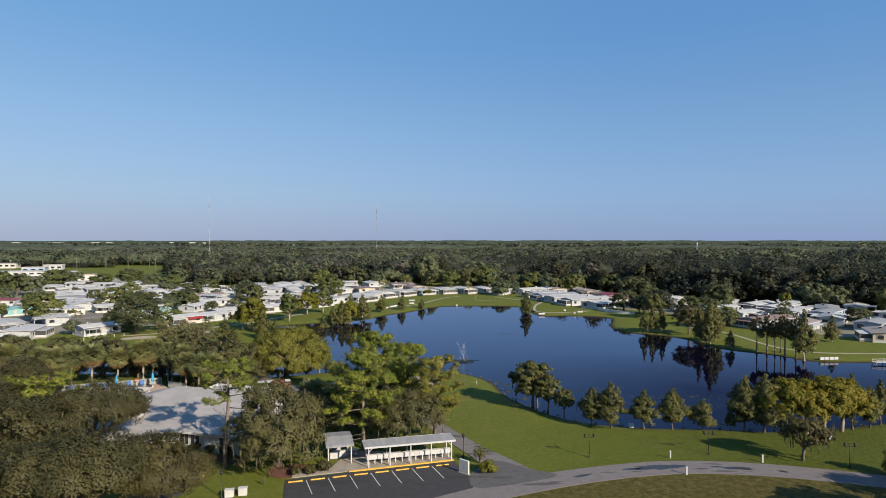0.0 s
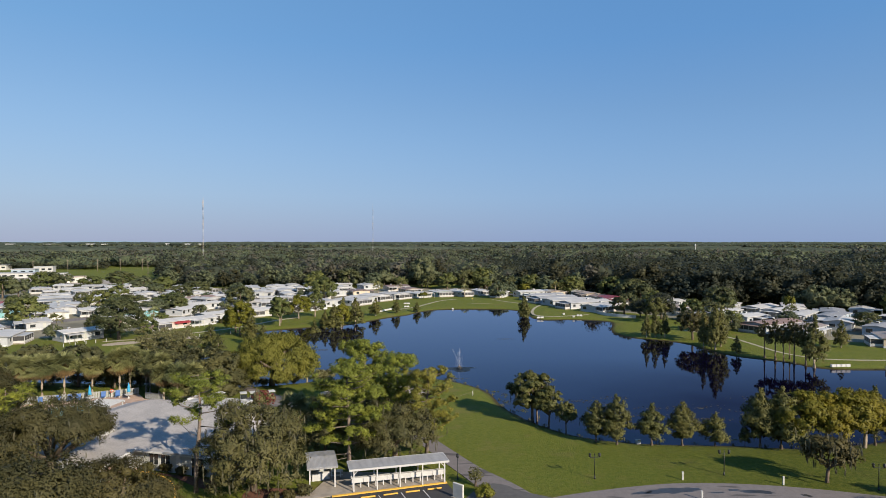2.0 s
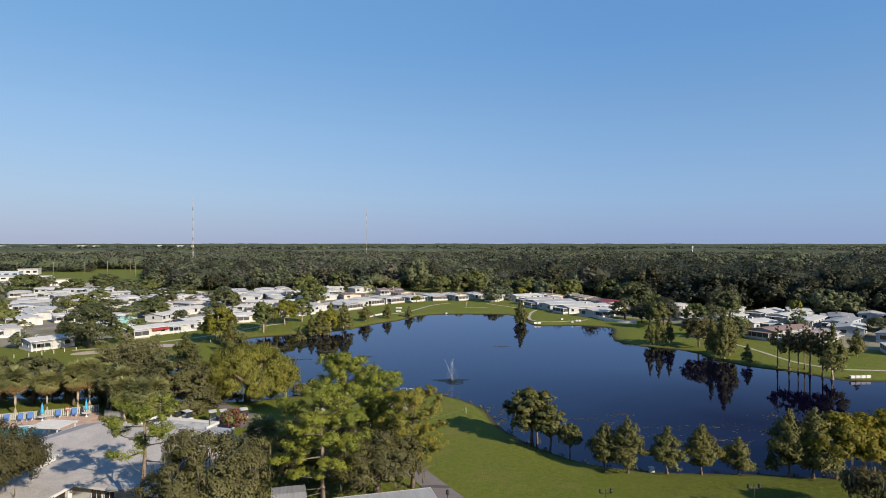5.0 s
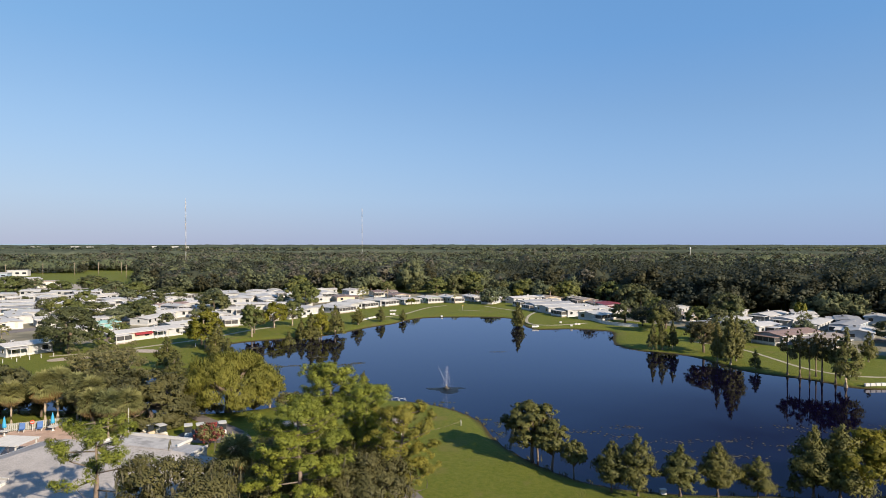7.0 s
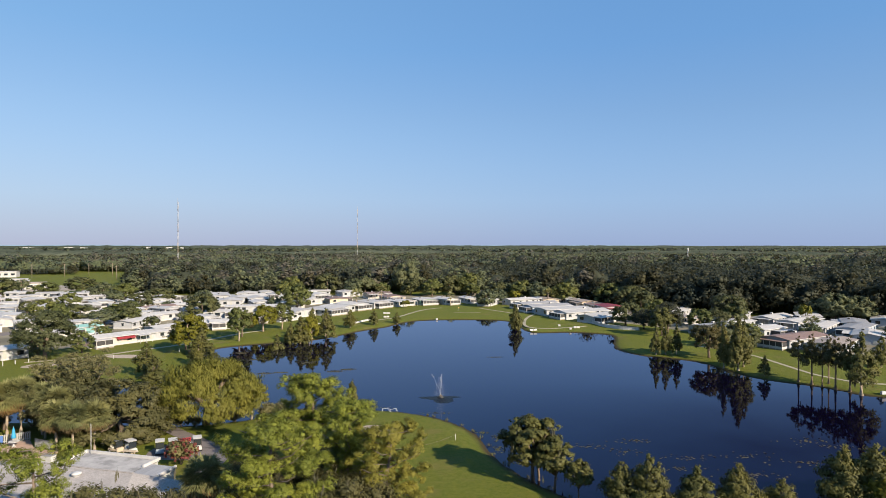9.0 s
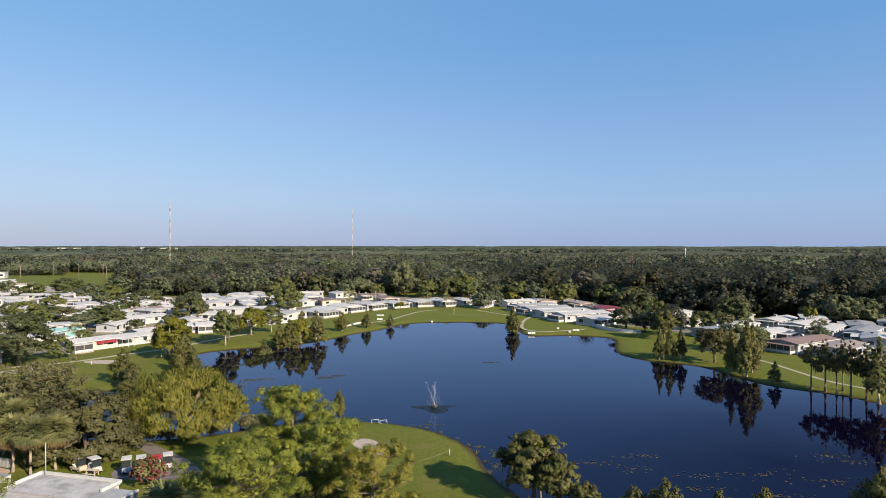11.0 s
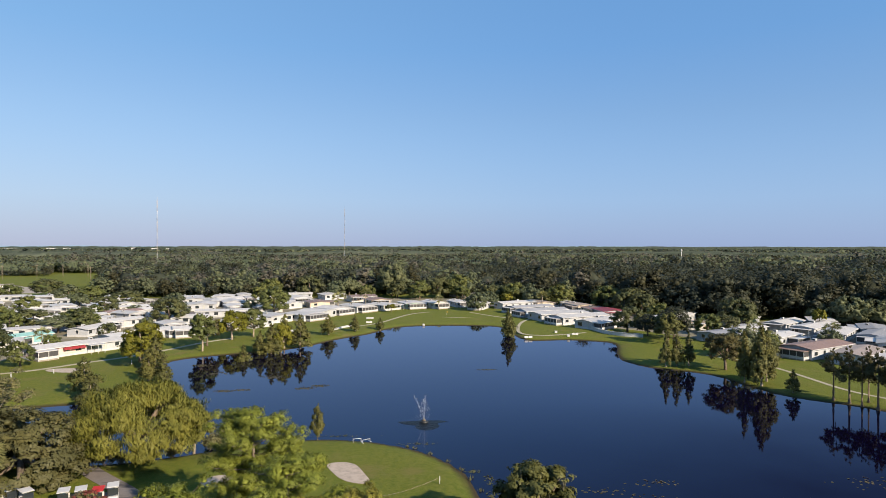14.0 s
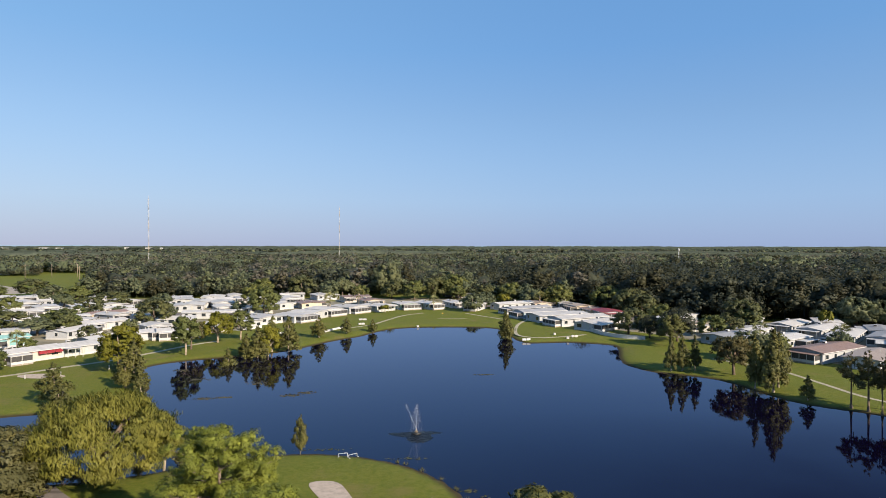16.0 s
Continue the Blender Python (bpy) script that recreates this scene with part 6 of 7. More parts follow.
def home(x, y, turn, w, d, wall, roof, label, front="porch"):
    """A mobile home; its front, of width w, faces local -y."""
    t = thing("mobile_home", x, y, 0, turn, label, "mobile home", "mobile homes")
    HOMES.append((x, y, max(w, d) / 2))
    h = HR.uniform(2.4, 2.8)
    along_x = w >= d
    L, S = (w, d) if along_x else (d, w)
    rise = HR.uniform(0.32, 0.7)
    spin = Matrix.Identity(4) if along_x else pose(0, 0, 0, 0, 0, 90)
    b = part("wall", gable_body(L, S, h, rise), "siding" if wall == "white" else wall, t)
    b.matrix_basis = spin
    sk = part("skirting", boxed(0, 0, 0.28, L + 0.06, S + 0.06, 0.56), "grey" if wall == "white" and HR.random() < 0.3 else "white", t)
    sk.matrix_basis = spin
    o, k = 0.45, rise / (S / 2)
    for s, n in ((-1, "roof_slope"), (1, "roof_slope")):
        y0, z0 = s * (S / 2 + o), h - o * k + 0.03
        pts = [(-L / 2 - o, y0, z0), (L / 2 + o, y0, z0), (L / 2 + o, 0, h + rise + 0.03), (-L / 2 - o, 0, h + rise + 0.03)]
        r = part(n, quad_sheet(bmesh.new(), [(a, c, z + 0.1) for a, c, z in pts], 0.12), roof, t)
        r.matrix_basis = spin
        g = part("gutter", boxed(0, y0 - s * -0.04, z0 + 0.0, L + 2 * o, 0.1, 0.14), "white", t)
        g.matrix_basis = spin
    # windows on the front and both sides
    n = max(1, int((w - 1.6) / 2.6))
    for i in range(n):
        wx = -w / 2 + (i + 0.5) * w / n + HR.uniform(-0.2, 0.2)
        if i == n // 2 and n > 1:
            shared(("door",), lambda: boxed(0, 0, 0, 0.95, 0.08, 2.0), "grey", "door", t, pose(wx, -d / 2 - 0.03, 1.45))
            continue
        home_window(t, pose(wx, -d / 2 - 0.03, 1.6), HR.choice((1.2, 1.6, 1.9)), HR.choice((1.1, 1.3)))
    for s in (-1, 1):
        n = max(1, int((d - 1.5) / 3.2))
        for i in range(n):
            wy = -d / 2 + (i + 0.5) * d / n
            home_window(t, pose(s * (w / 2 + 0.03), wy, 1.6, 0, 0, 90 * s), HR.choice((1.0, 1.4)), 1.1)
    # screened room or open carport at one side
    kind = HR.random()
    side = HR.choice((-1, 1))
    if not along_x or w > 9:
        ahead = not along_x and HR.random() < 0.6
        pw, pd = (w * 0.86, 2.6) if ahead else (3.0, d * 0.55) if not along_x else (w * 0.36, 2.8)
        if ahead:
            cx, cy = 0, -d / 2 - pd / 2
        elif along_x:
            cx, cy = side * (w / 2 - pw / 2 - 0.3), -d / 2 - pd / 2
        else:
            cx, cy = side * (w / 2 + pw / 2), -d / 2 + pd / 2 + HR.uniform(0, d - pd)
        part("porch_roof", boxed(cx, cy, 2.38, pw + 0.4, pd + 0.4, 0.14, 0.02), roof if kind < 0.6 else "roof_white", t)
        nx = max(2, int(pw / 1.6) + 1)
        ny = max(2, int(pd / 1.8) + 1)
        for i in range(nx):
            for j in range(ny):
                if 0 < i < nx - 1 and 0 < j < ny - 1:
                    continue
                shared(("post",), lambda: boxed(0, 0, 1.155, 0.12, 0.12, 2.31), "white", "porch_post", t, pose(cx - pw / 2 + pw * i / (nx - 1), cy - pd / 2 + pd * j / (ny - 1), 0))
        if kind < 0.65:
            part("porch_floor", boxed(cx, cy, 0.2, pw, pd, 0.4), "concrete", t)
            for i in range(nx - 1):
                sx = cx - pw / 2 + pw * (i + 0.5) / (nx - 1)
                for yy in (cy - pd / 2,) if along_x or ahead else (cy - pd / 2, cy + pd / 2):
                    part("screen", boxed(sx, yy, 1.64, pw / (nx - 1) - 0.14, 0.04, 1.28), "screen", t)
                    part("kick_panel", boxed(sx, yy, 0.68, pw / (nx - 1) - 0.14, 0.05, 0.62), "white", t)
            for j in range(ny - 1):
                sy = cy - pd / 2 + pd * (j + 0.5) / (ny - 1)
                xs_ = (cx - pw / 2, cx + pw / 2) if along_x or ahead else (cx + side * pw / 2,)
                for xx in xs_:
                    part("screen", boxed(xx, sy, 1.64, 0.04, pd / (ny - 1) - 0.14, 1.28), "screen", t)
                    part("kick_panel", boxed(xx, sy, 0.68, 0.05, pd / (ny - 1) - 0.14, 0.62), "white", t)
    if HR.random() < 0.5:
        part("vent_pipe", tubed([(w * 0.2, d * 0.1, h), (w * 0.2, d * 0.1, h + rise + 0.5)], [0.07, 0.07], 6), "white", t)
    if HR.random() < 0.6:
        c = part("cooler", boxed(-w * 0.2, d * 0.12, h + rise + 0.28, 0.9, 0.9, 0.5, 0.03), "white", t, "rooftop cooler box")
        part("grille", boxed(-w * 0.2, d * 0.12 - 0.46, h + rise + 0.28, 0.7, 0.02, 0.34), "dark", c)
    return t


home(-93.6, 217.8, 55, 13.3, 7.5, "pink", "roof_white", "pale pink mobile home with a white roof")
home(-86.2, 227.2, 50, 10.0, 7.0, "white", "roof_white", "long white mobile home beside a pale pink one")
home(-85.4, 238.2, 57, 9.8, 7.0, "white", "roof_white", "white mobile home with a low white metal roof")
home(-113.0, 239.0, 52, 11.0, 6.0, "turq", "roof_turq", "turquoise mobile home with a pale turquoise roof")
home(-104.7, 258.4, 82, 13.3, 7.0, "white", "roof_white", "white mobile home with a low white metal roof")
home(-104.6, 277.3, 55, 15.3, 8.0, "white", "roof_white", "white mobile home with a low white metal roof")
home(-117.0, 306.0, 51, 14.0, 7.0, "tan", "roof_brown", "tan mobile home with a faded brown roof")
home(-141.2, 338.6, 36, 7.4, 14.0, "white", "roof_white", "white mobile home with a low white metal roof")
home(-156.5, 377.9, 19, 6.6, 14.0, "white", "roof_white", "white mobile home with a low white metal roof")
home(-135.3, 362.0, 51, 6.8, 14.0, "white", "roof_white", "white mobile home with a low white metal roof")
home(-177.0, 351.3, 44, 11.0, 14.0, "white", "roof_white", "white mobile home with a low white metal roof")
home(-82.4, 268.0, 43, 7.3, 8.0, "white", "roof_white", "white mobile home with a low white metal roof")
home(-80.4, 252.2, 44, 9.3, 8.0, "white", "roof_white", "white mobile home with a low white metal roof")
home(-109.4, 367.5, 19, 7.6, 14.0, "white", "roof_white", "white mobile home with a low white metal roof")
home(-99.8, 382.1, 12, 10.4, 14.0, "white", "roof_white", "white mobile home with a low white metal roof")
home(-96.0, 338.0, 15, 12.2, 14.0, "white", "roof_white", "white mobile home with a low white metal roof")
home(-85.8, 351.7, 23, 9.5, 14.0, "white", "roof_white", "white mobile home with a low white metal roof")
home(-76.5, 308.7, 13, 21.7, 8.0, "white", "roof_white", "white mobile home with a low white metal roof")
home(-91.3, 390.9, 21, 6.8, 14.0, "white", "roof_white", "white mobile home with a low white metal roof")
home(-56.6, 276.3, 55, 9.4, 12.0, "white", "roof_white", "white mobile home with a low white metal roof")
home(-52.5, 291.1, 49, 10.0, 12.0, "white", "roof_white", "white mobile home with a low white metal roof")
home(-41.4, 297.3, 54, 11.7, 12.0, "white", "roof_white", "white mobile home with a low white metal roof")
home(-37.6, 306.3, 64, 9.9, 12.0, "white", "roof_white", "white mobile home with a low white metal roof")
home(-57.7, 343.7, 49, 7.6, 12.0, "white", "roof_white", "white mobile home with a low white metal roof")
home(-57.6, 370.5, 27, 9.6, 12.0, "white", "roof_white", "white mobile home with a low white metal roof")
home(-44.3, 391.6, 28, 10.6, 12.0, "white", "roof_white", "white mobile home with a low white metal roof")
home(-44.7, 347.9, 24, 9.3, 12.0, "tan", "roof_brown", "tan mobile home with a faded brown roof")
home(-32.6, 316.5, 51, 10.2, 12.0, "white", "roof_white", "white mobile home with a low white metal roof")
home(-23.6, 326.7, 50, 11.1, 12.0, "white", "roof_white", "white mobile home with a low white metal roof")
home(-26.0, 378.3, 20, 13.5, 12.0, "tan", "roof_brown", "tan mobile home with a faded brown roof")
home(-16.7, 360.1, 25, 9.8, 12.0, "tan", "roof_brown", "tan mobile home with a faded brown roof")
home(-11.6, 334.3, 43, 10.5, 12.0, "cream", "roof_white", "cream mobile home with a white roof")
home(1.0, 341.7, 22, 9.7, 12.0, "green", "roof_white", "pale green mobile home with a white roof")
home(11.7, 341.7, 31, 7.1, 12.0, "cream", "roof_white", "cream mobile home with a white roof")
home(23.7, 348.0, 20, 6.7, 12.0, "white", "roof_white", "white mobile home with a low white metal roof")
home(29.5, 402.9, 39, 9.0, 12.0, "white", "roof_white", "white mobile home with a low white metal roof")
home(32.7, 335.4, -24, 6.4, 12.0, "white", "roof_white", "white mobile home with a low white metal roof")
home(50.2, 339.2, -61, 6.9, 20.0, "white", "roof_white", "white mobile home with a low white metal roof")
home(53.8, 321.2, -65, 7.7, 20.0, "blue", "roof_grey", "blue-grey mobile home with a weathered grey roof")
home(56.2, 305.4, -70, 8.2, 20.0, "blue", "roof_grey", "blue-grey mobile home with a weathered grey roof")
home(60.7, 294.4, -71, 10.4, 22.0, "white", "roof_white", "white mobile home with a low white metal roof")
home(65.9, 282.9, -65, 8.4, 22.0, "white", "roof_white", "white mobile home with a low white metal roof")
home(69.8, 271.2, -49, 7.6, 18.0, "white", "roof_white", "white mobile home with a low white metal roof")
home(77.6, 328.0, 12, 7.4, 14.0, "tan", "roof_tan", "tan mobile home with a pale brown roof")
home(81.3, 313.2, 8, 9.0, 12.0, "tan", "roof_brown", "tan mobile home with a faded brown roof")
home(83.8, 302.9, 6, 9.9, 12.0, "white", "roof_red", "white mobile home with a dark red roof")
home(63.0, 343.3, 12, 8.2, 12.0, "tan", "roof_tan", "tan mobile home with a pale brown roof")
home(74.7, 341.7, -2, 5.7, 10.0, "white", "roof_white", "white mobile home with a low white metal roof")
home(112.3, 212.1, -62, 8.6, 20.0, "white", "roof_brown", "white mobile home with a faded brown roof")
home(117.0, 202.5, -50, 7.4, 18.0, "white", "roof_tan", "white mobile home with a pale brown roof")
home(125.5, 274.4, -35, 9.4, 17.0, "white", "roof_white", "white mobile home with a low white metal roof")
home(135.2, 264.2, -52, 7.6, 18.0, "white", "roof_white", "white mobile home with a low white metal roof")
home(138.2, 251.9, -55, 7.4, 20.0, "white", "roof_white", "white mobile home with a low white metal roof")
home(138.0, 240.0, -45, 7.0, 20.0, "white", "roof_white", "white mobile home with a low white metal roof")
home(146.4, 234.0, -48, 6.8, 20.0, "blue", "roof_grey", "blue-grey mobile home with a weathered grey roof")
home(100.0, 238.0, -60, 9.0, 15.0, "blue", "roof_grey", "blue-grey mobile home with a weathered grey roof")
home(113.0, 231.0, -58, 8.0, 13.0, "white", "roof_white", "white mobile home with a low white metal roof")
home(113.5, 250.0, -50, 8.0, 14.0, "white", "roof_white", "white mobile home with a low white metal roof")
home(101.1, 265.9, 8, 7.2, 10.0, "tan", "roof_tan", "tan mobile home with a pale brown roof")
home(155.0, 247.4, -31, 7.4, 15.0, "blue", "roof_grey", "blue-grey mobile home with a weathered grey roof")
home(132.3, 181.2, -24, 11.2, 13.0, "tan", "roof_tan", "tan mobile home with a pale brown roof")
home(-128.1, 187.0, 17, 8.0, 14.0, "white", "roof_white", "white mobile home with a low white metal roof")
home(-138.4, 219.0, 37, 7.0, 14.0, "white", "roof_white", "white mobile home with a low white metal roof")
home(-110.1, 195.0, 54, 11.3, 8.0, "white", "roof_white", "white mobile home with a low white metal roof")
home(-172.8, 245.0, 49, 9.4, 14.0, "turq", "roof_turq", "turquoise mobile home with a pale turquoise roof")
home(-150.5, 246.9, 46, 7.5, 14.0, "cream", "roof_white", "cream mobile home with a white roof")
home(-189.1, 306.4, 26, 18.9, 14.0, "white", "roof_white", "white mobile home with a low white metal roof")
home(-162.5, 274.5, 38, 11.4, 14.0, "white", "roof_white", "white mobile home with a low white metal roof")
home(-165.1, 305.3, 40, 10.3, 14.0, "white", "roof_white", "white mobile home with a low white metal roof")
home(-171.5, 333.9, 41, 8.0, 14.0, "white", "roof_white", "white mobile home with a low white metal roof")
home(-146.2, 204.8, 44, 8.5, 14.0, "white", "roof_white", "white mobile home with a low white metal roof")
home(-154.7, 373.6, 28, 7.0, 14.0, "white", "roof_white", "white mobile home with a low white metal roof")
home(-201.6, 278.8, 43, 10.7, 14.0, "white", "roof_red", "white mobile home with a maroon roof")
home(-149.0, 298.7, 37, 6.9, 14.0, "blue", "roof_grey", "blue-grey mobile home with a weathered grey roof")
home(-231.2, 363.4, 36, 10.7, 14.0, "white", "roof_white", "white mobile home with a low white metal roof")
home(-184.2, 270.2, 32, 6.5, 13.0, "white", "roof_white", "white mobile home with a low white metal roof")
home(-170.8, 222.9, 52, 7.5, 14.0, "white", "roof_white", "white mobile home with a low white metal roof")
home(-197.7, 347.6, 40, 9.0, 13.0, "white", "roof_white", "white mobile home with a low white metal roof")
home(-154.5, 330.4, 38, 8.5, 13.0, "white", "roof_white", "white mobile home with a low white metal roof")
home(-209.7, 270.1, 53, 6.5, 14.0, "cream", "roof_white", "cream mobile home with a white roof")
home(-155.7, 261.7, 43, 7.2, 12.0, "white", "roof_white", "white mobile home with a low white metal roof")
home(-81.8, 397.3, 21, 7.0, 14.0, "white", "roof_white", "white mobile home with a low white metal roof")
home(-78.6, 329.2, 27, 7.0, 12.0, "white", "roof_white", "white mobile home with a low white metal roof")
home(-96.1, 352.8, 14, 7.3, 12.0, "white", "roof_white", "white mobile home with a low white metal roof")
home(-193.3, 394.9, 39, 8.1, 13.0, "white", "roof_white", "white mobile home with a low white metal roof")
home(-132.5, 342.1, 37, 7.5, 12.0, "white", "roof_white", "white mobile home with a low white metal roof")
home(-111.9, 300.5, 62, 7.7, 11.0, "white", "roof_white", "white mobile home with a low white metal roof")
home(150.3, 266.8, -27, 7.9, 14.0, "white", "roof_white", "white mobile home with a low white metal roof")
home(85.7, 382.8, 11, 11.6, 12.0, "tan", "roof_tan", "tan mobile home with a pale brown roof")

# ---------------------------------------------------------------- trees filling the yards
# further homes of the rows behind, as crowded as the rest
AREAS = ((-255, -62, 205, 398, 33), (70, 190, 195, 300, 6))
for x0, x1, y0, y1, most in AREAS:
    made = 0
    for _ in range(2600):
        x, y = HR.uniform(x0, x1), HR.uniform(y0, y1)
        if made >= most or y > np.interp(x, EDGE_X, EDGE_Y) - 9:
            continue
        if x < -0.62 * y or (x > 0 and x < 88 and y < 300):
            continue
        near = sorted((math.hypot(x - a, y - b), k) for k, (a, b, r) in enumerate(HOMES))
        if near[0][0] < 6.2 + HOMES[near[0][1]][2] or near[0][0] > 26 or lake_distance(np.array([x]), np.array([y]))[0] < 34:
            continue
        made += 1
        wall, roof, label = HR.choice((("white", "roof_white", "white mobile home with a low white metal roof"),) * 4 + (("cream", "roof_white", "cream mobile home with a white roof"), ("blue", "roof_grey", "blue-grey mobile home with a grey roof")))
        home(x, y, HR.choice((15, 25, 38)) if x < 0 else HR.choice((-38, -48)), 12.5 if x < 0 else 7.5, 7.2 if x < 0 else 14, wall, roof, label)
spots = []
while len(spots) < 54:
    x, y = -250 + 195 * rng.random(), 170 + 225 * rng.random()
    if x > -62 - 0.25 * (y - 200) or lake_distance(np.array([x]), np.array([y]))[0] < 26:
        continue
    if any(math.hypot(x - a, y - b) < r * 0.8 + 2 for a, b, r in HOMES) or any(math.hypot(x - a, y - b) < 7 for a, b, *_ in spots):
        continue
    if y < 200 and x > -112:
        continue
    spots.append((x, y, 4.5 + 4.5 * rng.random() ** 1.5, 0.8 + 0.5 * rng.random()))
while len(spots) < 86:
    x, y = -60 + 250 * rng.random(), 200 + 215 * rng.random()
    d = np.interp(x, EDGE_X, EDGE_Y) - y
    if not 0 < d < 26 or lake_distance(np.array([x]), np.array([y]))[0] < 40 or any(math.hypot(x - a, y - b) < r + 2 for a, b, r in HOMES):
        continue
    spots.append((x, y, 7 + 5 * rng.random()))
plant(yard_tree, [(-237.4, 330.9, 13.4, 0.89), (-227.5, 327.6, 12.7, 1.04), (-221.3, 330.9, 11.0, 0.93), (-147.3, 226.9, 10.5, 1.14), (-110.4, 263.8, 8.8, 0.91), (-116.5, 193.2, 5.2, 0.96), (-248.8, 390.5, 11.5, 1.07), (-254.8, 415.4, 9.2, 1.09), (-254.4, 426.3, 8.6, 0.93), (-92.9, 203.3, 6.5, 0.87), (-132.4, 273.4, 7.7, 1.6), (-116.8, 260.8, 6.7, 1.51), (-121.3, 280.9, 7.0, 1.6), (-209.7, 414.2, 11.0, 1.42), (-175.6, 373.0, 9.9, 1.31), (-164.5, 372.8, 9.2, 1.39), (-134.7, 348.5, 8.6, 1.57), (-96.4, 301.8, 9.6, 1.17), (-218.7, 392.9, 8.7, 1.38), (-250.9, 401.8, 11.0, 1.22), (-93.5, 275.3, 4.0, 1.06), (-57.7, 316.3, 12.5, 0.89)],
      "wide dark green oak crown over white roofs", "tree", "trees between the homes")
plant([model(oak("homeside_oak", 13, 15, 0.24, 11000, 0, "yard_dark", clear=0.02, lump=70, inner=0.6), 13)], [(-97.2, 194.0, 13.2)], "tall spreading oak beside the white path posts", "tree")
plant(yard_tree, spots, "leafy dark green oak among the mobile homes", "tree", "trees between the homes")

# ---------------------------------------------------------------- lamps, posts and small things on the near lawn
def street_lamp(x, y, turn, heads=2):
    t = thing("lamp_post", x, y, 0, turn, "slim black lamp post with two heads on the lawn", "lamp post", "lamp posts")
    part("base", tubed([(0, 0, 0), (0, 0, 0.12), (0, 0, 0.5)], [0.14, 0.12, 0.06], 8), "dark", t)
    part("pole", tubed([(0, 0, 0.5), (0, 0, 3.1)], [0.055, 0.045], 8), "dark", t)
    part("cross_arm", boxed(0, 0, 2.75, 1.3, 0.06, 0.06), "dark", t)
    for s in (-1, 1):
        h = part("lantern", tubed([(s * 0.62, 0, 2.78), (s * 0.62, 0, 2.9), (s * 0.62, 0, 3.15)], [0.07, 0.17, 0.13], 8), "dark", t)
        part("cap", tubed([(s * 0.62, 0, 3.16), (s * 0.62, 0, 3.3)], [0.21, 0.04], 8), "dark", h)
    part("finial", tubed([(0, 0, 3.1), (0, 0, 3.25)], [0.08, 0.02], 8), "dark", t)


for x, y, a in ((20.1, 84.0, 5), (37.0, 85.1, 0), (53.4, 80.2, -8)):
    street_lamp(x, y, a)
for x, y in ((2.8, 84.0), (-25.7, 70.8)):
    t = thing("garden_lamp", x, y, 0, 0, "short black lamp post with a single globe", "lamp post", "garden lamps")
    part("pole", tubed([(0, 0, 0), (0, 0, 0.15), (0, 0, 0.3), (0, 0, 2.7)], [0.15, 0.14, 0.06, 0.05], 8), "dark", t)
    part("globe", tubed([(0, 0, 2.7), (0, 0, 2.82), (0, 0, 3.0), (0, 0, 3.12)], [0.1, 0.2, 0.2, 0.1], 10), "dark", t)
    part("cap", tubed([(0, 0, 3.13), (0, 0, 3.28)], [0.22, 0.04], 8), "dark", t)
for x, y in ((31.1, 83.6), (42.9, 82.0), (31.0, 77.7)):
    t = thing("marker_post", x, y, 0, 0, "white marker post beside the road", "post", "road markers")
    part("post", boxed(0, 0, 0.5, 0.2, 0.14, 1.0, 0.02), "white", t)
    part("cap", boxed(0, 0, 1.02, 0.24, 0.18, 0.05, 0.01), "white", t)
t = thing("entrance_sign", 2.7, 78.1, 0, -40, "pale stone-coloured sign panel by the parking lot", "sign")
part("panel", boxed(0, 0, 0.95, 1.5, 0.28, 1.7, 0.04), "cream", t)
part("footing", boxed(0, 0, 0.06, 1.8, 0.5, 0.12, 0.02), "concrete", t)
for x, y, a in ((-24.9, 71.1, 10), (-23.5, 71.6, 14)):
    t = thing("utility_box", x, y, 0, a, "pale utility cabinet standing on the grass", "cabinet", "utility boxes")
    part("body", boxed(0, 0, 0.42, 1.0, 0.7, 0.8, 0.03), "cream", t)
    part("lid", boxed(0, 0, 0.86, 1.08, 0.78, 0.07, 0.02), "white", t)
t = thing("disc_sign", 55.9, 88.5, 0, 15, "small pale blue sign on a post", "sign")
part("post", tubed([(0, 0, 0), (0, 0, 1.5)], [0.05, 0.05], 6), "dark", t)
part("plate", boxed(0, -0.06, 1.35, 0.95, 0.05, 0.7, 0.02), "blue", t)
t = thing("spiky_shrub", 4.9, 81.8, 0, 0, "spiky reddish shrub beside the drive", "shrub")
raw("crown", *leaf_cloud([(0, 0, 1.5)], [(1.1, 1.1, 0.9)], [260], 0.32, 0.5, 0.0, 0.16), "reed", t)
part("stem", tubed([(0, 0, 0), (0.05, 0, 0.8), (0, 0, 1.5)], [0.16, 0.12, 0.07], 7), "bark", t)
t = thing("pump_box", 30.3, 98.6, -0.45, 5, "small white box at the water's edge", "box")
part("body", boxed(0, 0, 0.3, 0.7, 0.5, 0.6, 0.04), "white", t)
part("lid", boxed(0, 0, 0.63, 0.78, 0.58, 0.06, 0.02), "white", t)


